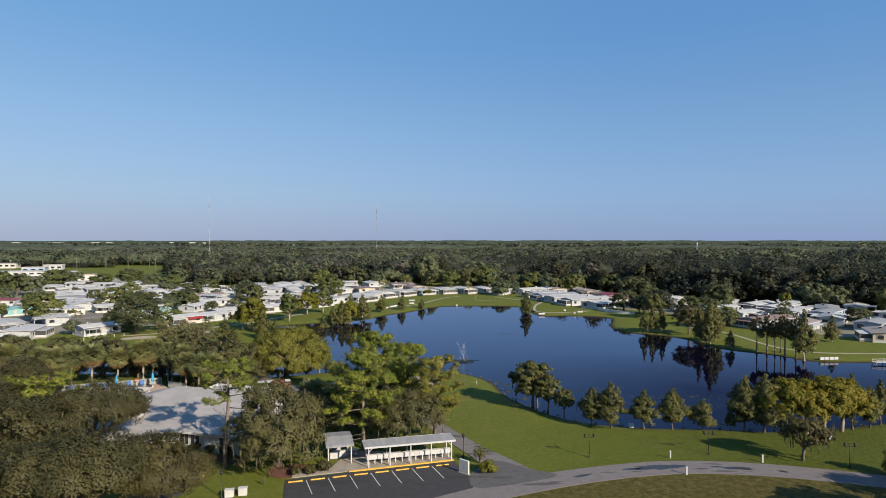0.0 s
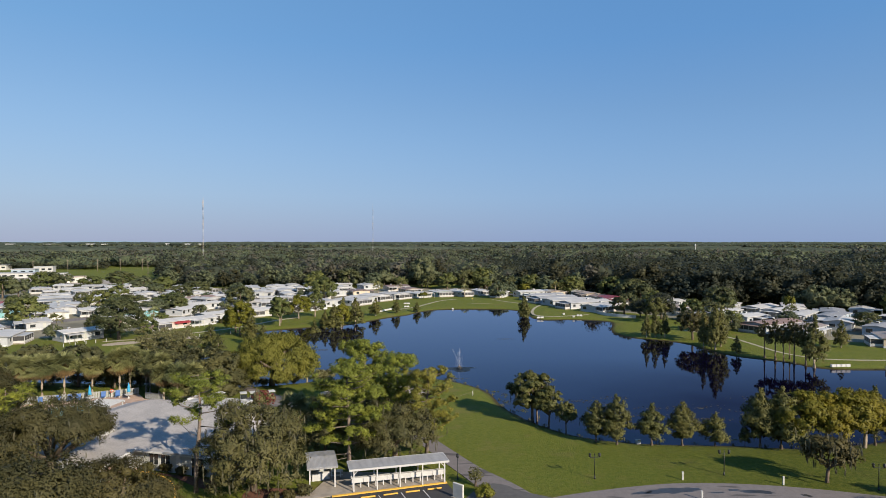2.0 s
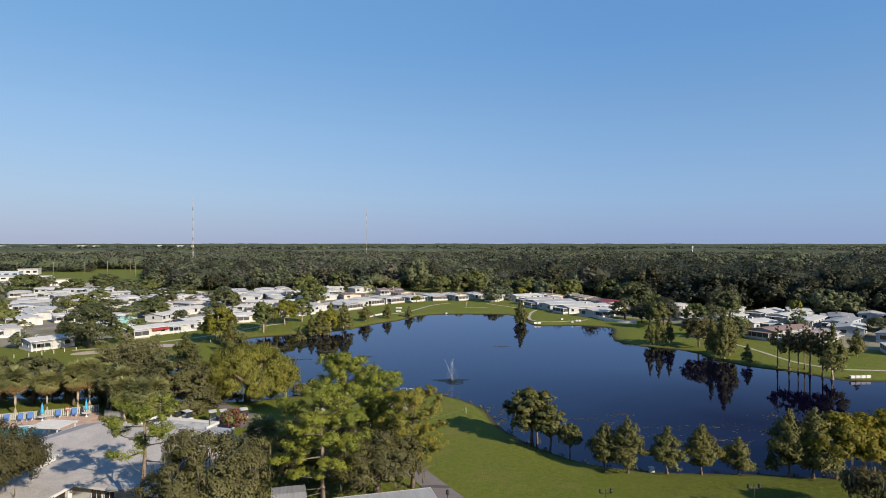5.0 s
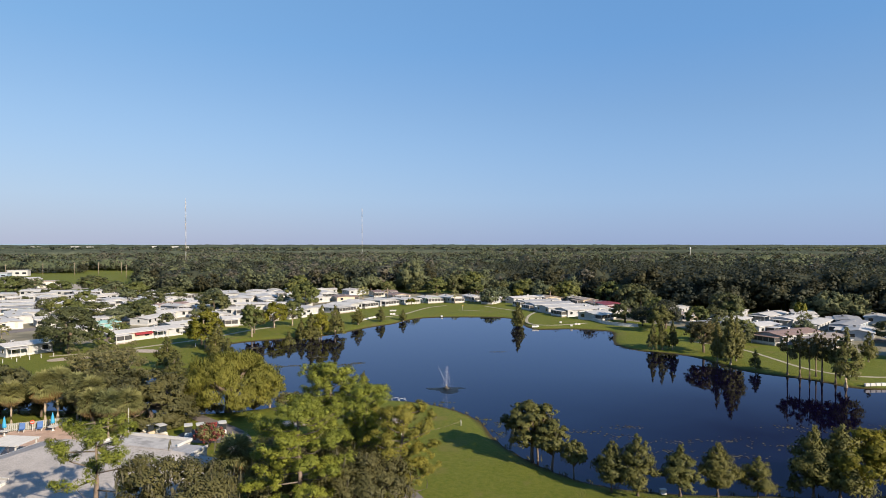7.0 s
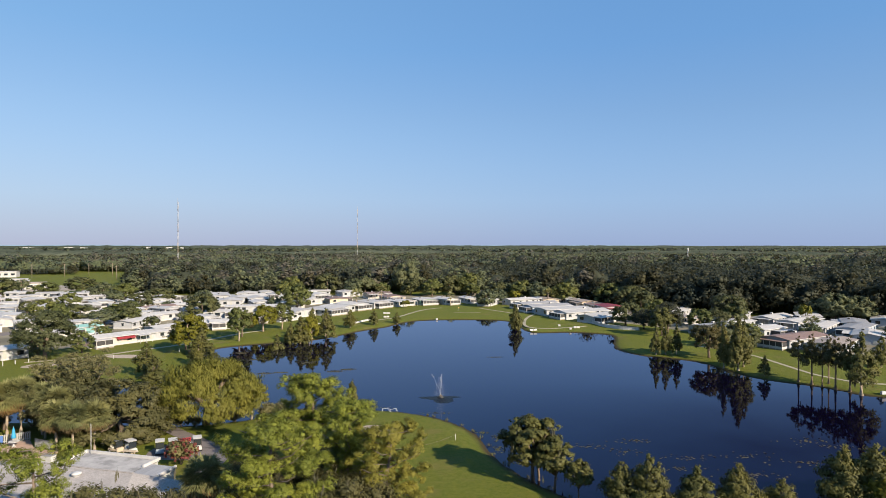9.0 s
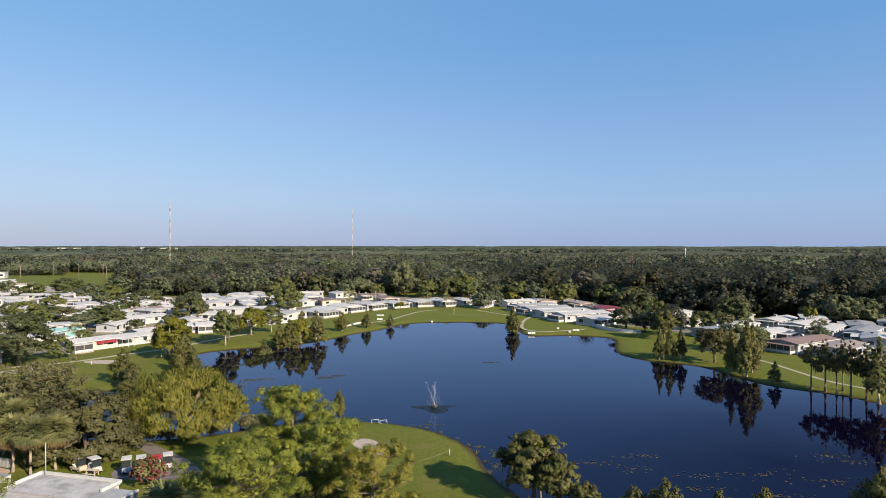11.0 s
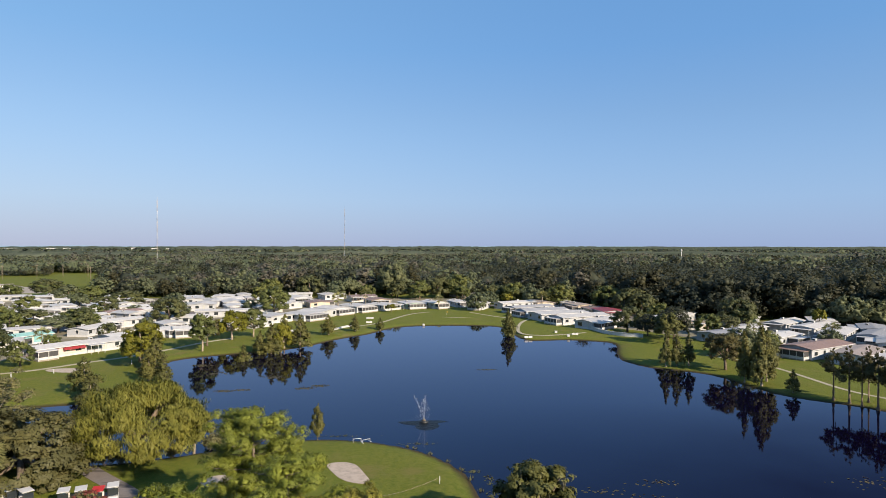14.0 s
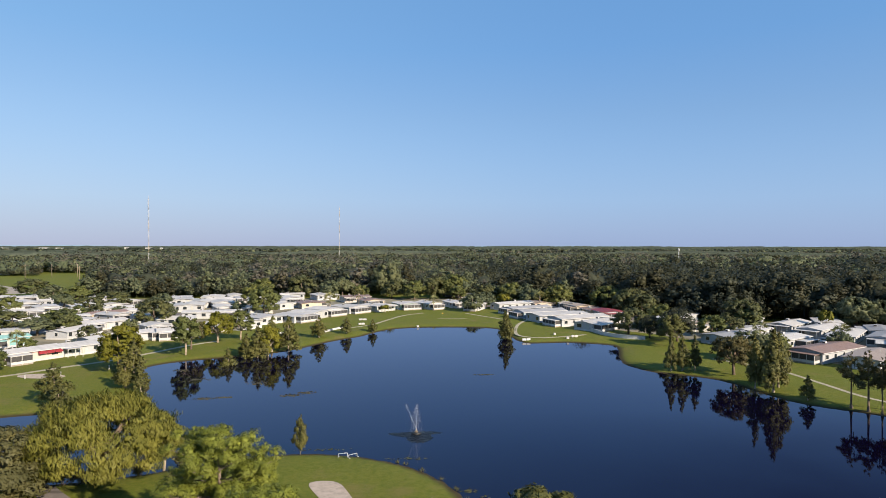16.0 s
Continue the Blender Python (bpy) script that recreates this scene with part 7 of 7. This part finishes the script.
# ---------------------------------------------------------------- golf carts
def golf_cart(x, y, turn, body, label):
    t = thing("golf_cart", x, y, 0.04, turn, label, "golf cart", "parked golf carts")
    bm = boxed(0, 0, 0.42, 1.15, 2.3, 0.34, 0.06)
    box(bm, 0, -0.85, 0.66, 1.1, 0.55, 0.3, 0.08)
    part("body", bm, body, t)
    part("seat", boxed(0, 0.3, 0.72, 1.05, 0.5, 0.22, 0.05), "cream", t)
    b = part("backrest", boxed(0, 0, 0, 1.05, 0.12, 0.5, 0.04), "cream", t)
    b.matrix_basis = pose(0, 0.6, 1.02, -10, 0, 0)
    part("roof", boxed(0, 0, 1.86, 1.25, 1.75, 0.1, 0.04), "white" if body != "red" else "red", t)
    for sx in (-0.52, 0.52):
        for sy in (-0.75, 0.72):
            part("roof_post", tubed([(sx, sy, 0.6), (sx, sy * 0.95, 1.83)], [0.03, 0.03], 6), "dark", t)
            w = part("wheel", tubed([(sx * 0.9, sy, 0.24), (sx * 1.15, sy, 0.24)], [0.24, 0.24], 12), "dark", t)
            part("hub", tubed([(sx * 1.15, sy, 0.24), (sx * 1.18, sy, 0.24)], [0.1, 0.08], 8), "white", w)
    part("windscreen", boxed(0, -0.78, 1.3, 1.0, 0.03, 0.8), "glass", t)


for x, y, a, c in ((-35.9, 120.6, 22, "blue"), (-34.2, 121.0, 25, "cream"), (-32.2, 120.8, 18, "red"), (-31.1, 122.0, 24, "white"), (-40.2, 120.8, 48, "cream"), (-42.4, 121.2, 60, "tan")):
    golf_cart(x, y, a, c, {"blue": "blue golf cart with a white roof", "cream": "cream golf cart with a pale roof parked by trees", "red": "red golf cart with a red roof",
                           "white": "white golf cart with a white roof", "tan": "tan golf cart parked under the trees"}[c])


# ---------------------------------------------------------------- tees, barriers and flags
def hurdle(x, y, turn, l):
    t = thing("white_hurdle", x, y, 0, turn, "low white pipe hurdle on the grass", "hurdle", "pipe hurdles")
    for s in (-1, 1):
        part("upright", tubed([(s * l / 2, 0, 0), (s * l / 2, 0, 0.42)], [0.04, 0.04], 6), "white", t)
        part("foot", tubed([(s * l / 2, -0.4, 0.05), (s * l / 2, 0.4, 0.05)], [0.05, 0.05], 6), "white", t)
    part("bar", tubed([(-l / 2, 0, 0.42), (l / 2, 0, 0.42)], [0.035, 0.035], 6), "white", t)


hurdle(-5.0, 142.6, 12, 1.2)
hurdle(-3.6, 142.2, 35, 1.3)


def barrier(x, y, turn, l, label):
    t = thing("white_barrier", x, y, ground_at(x, y), turn, label, "barrier", "white barriers")
    n = max(1, round(l / 1.3))
    for k in range(n):
        b = part("block", boxed(-l / 2 + l * (k + 0.5) / n, 0, 0.32, l / n - 0.12, 0.55, 0.64, 0.06), "white", t)


for x, y, a, l in ((96.6, 153.4, 5, 5.0), (-21.8, 272, 63, 6.5), (-24.6, 266, 63, 5), (-15.2, 297.5, 0, 3), (-14.5, 284.2, 10, 2.4), (39.6, 246, 10, 2.8), (56, 250.6, 0, 2.2), (-38.5, 261.5, 20, 2)):
    barrier(x, y, a, l, "row of low white blocks near the water")
for x, y in ((6.2, 279.8), (50.8, 255.8), (53, 247.4), (-9.4, 268.8)):
    t = thing("tee_marker", x, y, ground_at(x, y), 0, "small white marker box on the grass", "marker", "tee markers")
    part("box", boxed(0, 0, 0.3, 0.8, 0.5, 0.6, 0.05), "white", t)
    part("top", boxed(0, 0, 0.62, 0.9, 0.6, 0.06, 0.02), "white", t)
for i, (x, y) in enumerate(((-2.6, 119.5), (6.9, 125.6))):
    t = thing("rope_post", x, y, 0, 0, "short pale post holding a rope", "post", "rope posts")
    part("post", tubed([(0, 0, 0), (0, 0, 0.9)], [0.06, 0.06], 7), "cream", t)
    part("cap", tubed([(0, 0, 0.9), (0, 0, 0.98)], [0.08, 0.05], 7), "cream", t)
k = np.linspace(0, 1, 12)
tagged(part("rope", tubed([(-2.6 + 9.5 * q, 119.5 + 6.1 * q, 0.8 - 0.5 * math.sin(math.pi * q)) for q in k], [0.012] * 12, 5), "bark_pale"), "pale rope strung between two posts", "rope")
for x, y in ((-86.5, 190), (-80, 194.8), (-74.2, 198), (-110.8, 176.4), (-108.4, 178.6), (-106.0, 180.8), (-103.9, 182.9), (-102.2, 185.3), (-100.8, 187.8), (-98.9, 190.0), (-67, 205)):
    t = thing("fence_post", x, y, 0, 0, "short white post along the path", "post", "path posts")
    part("post", boxed(0, 0, 0.45, 0.16, 0.16, 0.9, 0.02), "white", t)
    part("cap", boxed(0, 0, 0.92, 0.2, 0.2, 0.05), "white", t)
for x, y in ((16, 303),):
    t = thing("golf_flag", x, y, ground_at(x, y), 0, "thin golf pin with a small flag", "flag", "golf pins")
    part("pin", tubed([(0, 0, 0), (0, 0, 2.2)], [0.03, 0.02], 6), "white", t)
    part("flag", boxed(0.22, 0, 2.0, 0.44, 0.03, 0.3), "yellow", t)
# white sea wall by the homes
t = thing("sea_wall", 0, 0, -0.5, 0, "low white curved retaining wall along the bank", "wall")
bend = smooth_line([(64.6, 266.5), (65.3, 260.5), (66.6, 252.5), (70.8, 246.6), (76.5, 244.2)], 2)
for (x, y), (x2, y2) in zip(bend, bend[1:]):
    n = math.hypot(x2 - x, y2 - y)
    a = math.degrees(math.atan2(y2 - y, x2 - x))
    part("panel", boxed((x + x2) / 2, (y + y2) / 2, 0.8, n - 0.03, 0.18, 1.6, 0.02, a), "white", t)
    part("coping", boxed((x + x2) / 2, (y + y2) / 2, 1.65, n, 0.32, 0.1, 0, a), "white", t)
t = thing("boat_dock", 108, 149.6, -0.45, 4, "small white dock over the water", "dock")
for q in range(6):
    part("plank", boxed(-2.5 + q, 0, 0.4, 0.95, 1.6, 0.08), "white", t)
for sx in (-2.8, 0, 2.8):
    for sy in (-0.7, 0.7):
        part("dock_post", tubed([(sx, sy, -1.5), (sx, sy, 1.1)], [0.1, 0.1], 7), "bark_pale", t)
for sy in (-0.75, 0.75):
    part("rail", boxed(0, sy, 1.0, 5.8, 0.07, 0.08), "white", t)
# red awnings on the pink home
u = Vector((math.cos(radians(55)), math.sin(radians(55))))
for q in range(3):
    t = thing("window_awning", 0, 0, 0, 0, "small red metal window awning on a pink home", "awning", "red awnings")
    t.matrix_basis = pose(-94.3 + 0.05 + u.x * (8.3 + q * 1.9), 210.2 - 0.03 + u.y * (8.3 + q * 1.9), 2.15, 0, 0, 55)
    part("hood", quad_sheet(bmesh.new(), [(-0.9, 0, 0.3), (0.9, 0, 0.3), (0.9, -0.9, -0.2), (-0.9, -0.9, -0.2)], 0.05), "awning", t)
    part("valance", boxed(0, -0.9, -0.3, 1.8, 0.04, 0.18), "awning", t)


# ---------------------------------------------------------------- cars
def car(x, y, turn, paint, label):
    t = thing("parked_car", x, y, 0.05, turn, label, "car", "parked cars")
    part("body", boxed(0, 0, 0.62, 1.8, 4.4, 0.62, 0.14), paint, t)
    bm = boxed(0, 0.2, 1.15, 1.5, 2.2, 0.56, 0.2)
    part("cabin", bm, paint, t)
    for s in (-1, 1):
        part("side_window", boxed(s * 0.74, 0.2, 1.17, 0.05, 1.7, 0.34), "glass", t)
        part("end_window", boxed(0, 0.2 + s * 1.08, 1.16, 1.2, 0.06, 0.34), "glass", t)
        part("headlight", boxed(s * 0.65, -2.19, 0.68, 0.32, 0.05, 0.16), "white", t)
        for q in (-1.35, 1.35):
            w = part("wheel", tubed([(s * 0.72, q, 0.32), (s * 0.93, q, 0.32)], [0.33, 0.33], 12), "dark", t)
            part("rim", tubed([(s * 0.93, q, 0.32), (s * 0.95, q, 0.32)], [0.19, 0.17], 8), "white", w)


for x, y, a, c, l in ((-79.6, 245.5, 60, "red", "dark red car parked beside a home"), (-84.8, 246.5, 60, "white", "white car parked beside a home"), (-89, 268, 55, "white", "white car under a carport"),
                      (-118, 244, 30, "dark", "dark car on the street"), (-148, 222, 35, "white", "white car on the street"), (110, 262, 20, "blue", "blue-grey car between homes"), (128, 236, -40, "white", "white car by a carport"),
                      (46, 352, 80, "white", "white car parked on the street"), (-132, 252, 35, "grey", "grey car on the street")):
    car(x, y, a, c, l)

# ---------------------------------------------------------------- fountain and water plants
def spray_material():
    n = Nodes("water_spray")
    n.p.inputs["Base Color"].default_value = (0.9, 0.92, 0.95, 1)
    n.p.inputs["Roughness"].default_value = 0.3
    tr = n.add("BsdfTransparent")
    mx = n.add("MixShader")
    mx.inputs[0].default_value = 0.34
    n.link(tr.outputs[0], mx.inputs[1])
    n.link(n.p.outputs[0], mx.inputs[2])
    n.link(mx.outputs[0], n.t.nodes["Material Output"].inputs[0])
    return n.m


def ripple_material():
    n = Nodes("rippled_water")
    n.p.inputs["Base Color"].default_value = (0.004, 0.006, 0.010, 1)
    n.p.inputs["Roughness"].default_value = 0.3
    n.p.inputs["IOR"].default_value = 1.2
    n.bump(n.noise(n.world_place(), 2.2, 4), 1.0, 0.35)
    return n.m


M["spray"], M["ripple"] = spray_material(), ripple_material()
f = thing("lake_fountain", 5.2, 154.4, WATER, 0, "floating fountain throwing two thin white jets", "fountain")
part("float", tubed([(0, 0, -0.1), (0, 0, 0.18), (0, 0, 0.26)], [0.75, 0.75, 0.55], 14), "dark", f)
part("nozzle_ring", tubed([(0, 0, 0.26), (0, 0, 0.5)], [0.34, 0.26], 12), "bark", f)
part("nozzle", tubed([(0, 0, 0.5), (0, 0, 0.85)], [0.1, 0.05], 8), "concrete", f)
for n_, (vx, vy, top) in (("jet", (-0.95, 0.1, 4.6)), ("jet", (0.12, 0.0, 4.7))):
    q = rng.random(420) ** 0.8
    wob = 0.012 + 0.1 * q
    c = np.stack([vx * q * 1.7 + rng.normal(size=420) * wob, vy * q + rng.normal(size=420) * wob, 0.8 + (top - 0.8) * q], 1)
    raw(n_, *leaf_cloud(c, np.full((420, 3), 0.02), np.ones(420, int), 0.05, 0.5, 0.9, 0.2), "spray", f)
q = rng.random(2600)
c = np.stack([rng.normal(size=2600) * 0.55 * (1.3 - q), rng.normal(size=2600) * 0.55 * (1.3 - q), 0.2 + 3.9 * q], 1)
raw("mist", *leaf_cloud(c, np.full((2600, 3), 0.05), np.ones(2600, int), 0.022, 0.5, 0.7, 0.4), "spray", f)["kind"] = "stuff"
for (x, y, a, b, turn) in ((0, 0, 3.9, 1.0, 4), (0.5, -2.2, 2.0, 2.4, -10), (-1.9, -0.8, 2.6, 0.9, -24)):
    bm = bmesh.new()
    cut = [(math.cos(k * math.tau / 40) * a * (1 + 0.12 * math.sin(k * 1.7)), math.sin(k * math.tau / 40) * b * (1 + 0.14 * math.sin(k * 2.3 + 1))) for k in range(40)]
    bm.faces.new([bm.verts.new((px, py, 0)) for px, py in cut])
    ob = part("rippled_patch", bm, "ripple", f, "dark rippled water")
    ob.matrix_basis = pose(x, y, 0.006 + 0.005 * abs(x), 0, 0, turn)


def weeds(name, spots_, n, size, label, material="pads", z=0.02):
    """Floating weed: small flat leaves in loose drifts."""
    c = np.array([(x, y, WATER + z) for x, y, *_ in spots_])
    r = np.array([(a, b, 0.015) for _, _, a, b in spots_])
    v, fc = leaf_cloud(c, r, np.full(len(c), n), size, 0.9, 0, 0.7, 9.0, 0.2)
    return tagged(raw(name, v, fc, material), label, "water plants", kind="stuff")


weeds("water_weed", [(27, 124, 3.5, 1.6), (35, 126.5, 5, 1.8), (32, 121.5, 3.5, 2), (40, 119, 5, 2), (48.5, 119, 6, 3), (62, 126, 6, 1.6), (64, 123.3, 7, 2), (55, 116.5, 6, 2.4), (37, 114.5, 6, 1.6), (70, 118, 8, 3), (46, 112, 6, 2), (80, 126, 8, 3)],
      30, 0.2, "brownish floating weed drifting on the lake")
weeds("water_weed", [(-36.0, 178.4, 2.6, 1.3), (-32.4, 179.2, 2.0, 0.9), (-19.6, 180.2, 2.6, 1.6), (-16.8, 182.4, 2.4, 1.2), (21, 198, 3, 0.6), (-29, 191.5, 3.2, 2.2), (-44, 196, 4, 3), (-50, 206, 3, 2)], 90, 0.26, "brown weed mats on calm water")
weeds("lily_pads", [(11.6, 131.4, 1.2, 1), (13.4, 128.5, 1.0, 2), (13.2, 123, 0.8, 2.5), (15.6, 117.5, 1.5, 2), (4, 143, 4, 0.7), (-8, 147.2, 7, 0.6), (74, 106, 5, 1.5), (46, 101, 5, 1)], 40, 0.16, "green lily pads along the shore", "reed", 0.03)
tufts = [(x + rng.normal() * 0.25, y + rng.normal() * 0.25) for x, y in smooth_line(SHORE_NEAR[8:24], 3)[::5] for _ in range(2)]
c = np.array([(x, y, ground_at(x, y) + 0.18) for x, y in tufts])
tagged(raw("shore_reeds", *leaf_cloud(c, np.full((len(c), 3), (0.5, 0.5, 0.15)), np.full(len(c), 14), 0.22, 0.6, 0.75, 0.16), "reed"), "ragged reeds along the near shore", "reeds", kind="stuff")

# ---------------------------------------------------------------- distance
def mast(x, y, h, w):
    t = thing("radio_mast", x, y, 0, 20, "thin red and white lattice radio mast", "mast", "radio masts")
    n = 7
    for k in range(n):
        z0, z1 = h * k / n, h * (k + 1) / n
        bm = bmesh.new()
        legs = [(math.cos(a) * w / 2, math.sin(a) * w / 2) for a in (0.5, 2.6, 4.7)]
        for lx, ly in legs:
            tube(bm, [(lx, ly, z0), (lx, ly, z1)], [0.08, 0.08], 4)
        m = max(3, int((z1 - z0) / 1.6))
        for q in range(m):
            a, b = legs[q % 3], legs[(q + 1) % 3]
            tube(bm, [(*a, z0 + (z1 - z0) * q / m), (*b, z0 + (z1 - z0) * (q + 1) / m)], [0.045, 0.045], 4)
        part("section", bm, "white" if k % 2 else "tan", t)
    part("tip", tubed([(0, 0, h), (0, 0, h * 1.05)], [0.12, 0.05], 5), "tan", t)


mast(-254.5, 669.6, 74, 1.1)
mast(-94.9, 881, 78, 0.7)
t = thing("water_tower", 335, 810, 0, 0, "small white water tower over the woods", "tower")
part("column", tubed([(0, 0, 0), (0, 0, 22)], [0.45, 0.4], 12), "white", t)
part("tank", tubed([(0, 0, 21), (0, 0, 22.2), (0, 0, 24.6), (0, 0, 25.4)], [0.4, 0.95, 0.95, 0.3], 14), "white", t)


def block(x, y, turn, w, d, h, wall, roof, label, z=0.0):
    t = thing("low_building", x, y, z, turn, label, "building", "distant buildings")
    part("wall", boxed(0, 0, h / 2, w, d, h), wall, t)
    part("roof", boxed(0, 0, h + 0.2, w + 1, d + 1, 0.4, 0.05), roof, t)
    n = max(2, int(w / 5))
    for k in range(n):
        part("window", boxed(-w / 2 + w * (k + 0.5) / n, -d / 2 - 0.05, h * 0.55, w / n * 0.55, 0.1, h * 0.35), "glass", t)


for a in ((-352, 505, 20, 44, 18, 3.6, "white", "roof_white", "long white commercial building with a flat roof"), (-284, 466, 30, 15, 12, 4.4, "pink", "roof_white", "pale pink flat-roofed building"),
          (-300, 490, 30, 14, 12, 4.2, "white", "roof_white", "white flat-roofed building behind trees"), (-262, 452, 30, 12, 10, 4, "cream", "roof_tan", "cream building with a tan roof"),
          (-372, 560, 20, 18, 14, 4.5, "blue", "roof_white", "pale blue building beside a field"), (-380, 600, 20, 16, 12, 5, "white", "roof_white", "white shed behind the street"),
          (-402, 672, 15, 30, 16, 6, "white", "roof_white", "white low store with a flat roof"), (-455, 640, 15, 22, 14, 5, "cream", "roof_grey", "cream low store beside the street"),
          (-318, 438, 25, 16, 10, 3.6, "white", "roof_white", "white flat-roofed workshop on a concrete lot"), (-175, 905, 5, 16, 10, 8, "cream", "roof_red", "cream house with a red roof in a clearing"), (-158, 912, 5, 9, 9, 7, "white", "roof_red", "white house with a red roof"),
          (-112, 930, 0, 14, 9, 7, "white", "roof_grey", "white house with a grey roof in the woods")):
    block(*a)
for x, y, w, h in ((-1235, 1960, 34, 19.5), (-1120, 1980, 24, 20), (-1080, 1990, 16, 19.5), (-860, 1950, 12, 21), (-800, 1960, 20, 20), (-1340, 1930, 20, 20), (-760, 1955, 8, 20)):
    block(x, y, 20, w, 30, h, "white", "roof_white", "white building far off above the trees")
for x, y in ((-335, 610), (-318, 620), (-300, 628), (-278, 634), (-352, 590), (-262, 560), (-292, 660), (-365, 560), (-384, 545)):
    t = thing("utility_pole", x, y, 0, 15, "tall pale wooden utility pole by the field", "pole", "utility poles")
    part("pole", tubed([(0, 0, 0), (0, 0, 12)], [0.22, 0.16], 7), "bark_pale", t)
    part("cross_arm", boxed(0, 0, 11.2, 2.4, 0.12, 0.14), "bark_pale", t)

slab("service_lot", [(-262, 432), (-225, 436), (-248, 470), (-300, 520), (-345, 548), (-400, 560), (-420, 520), (-350, 480)], 0.04, 0.1, "concrete", "pale concrete lots between the commercial buildings", "pavement")
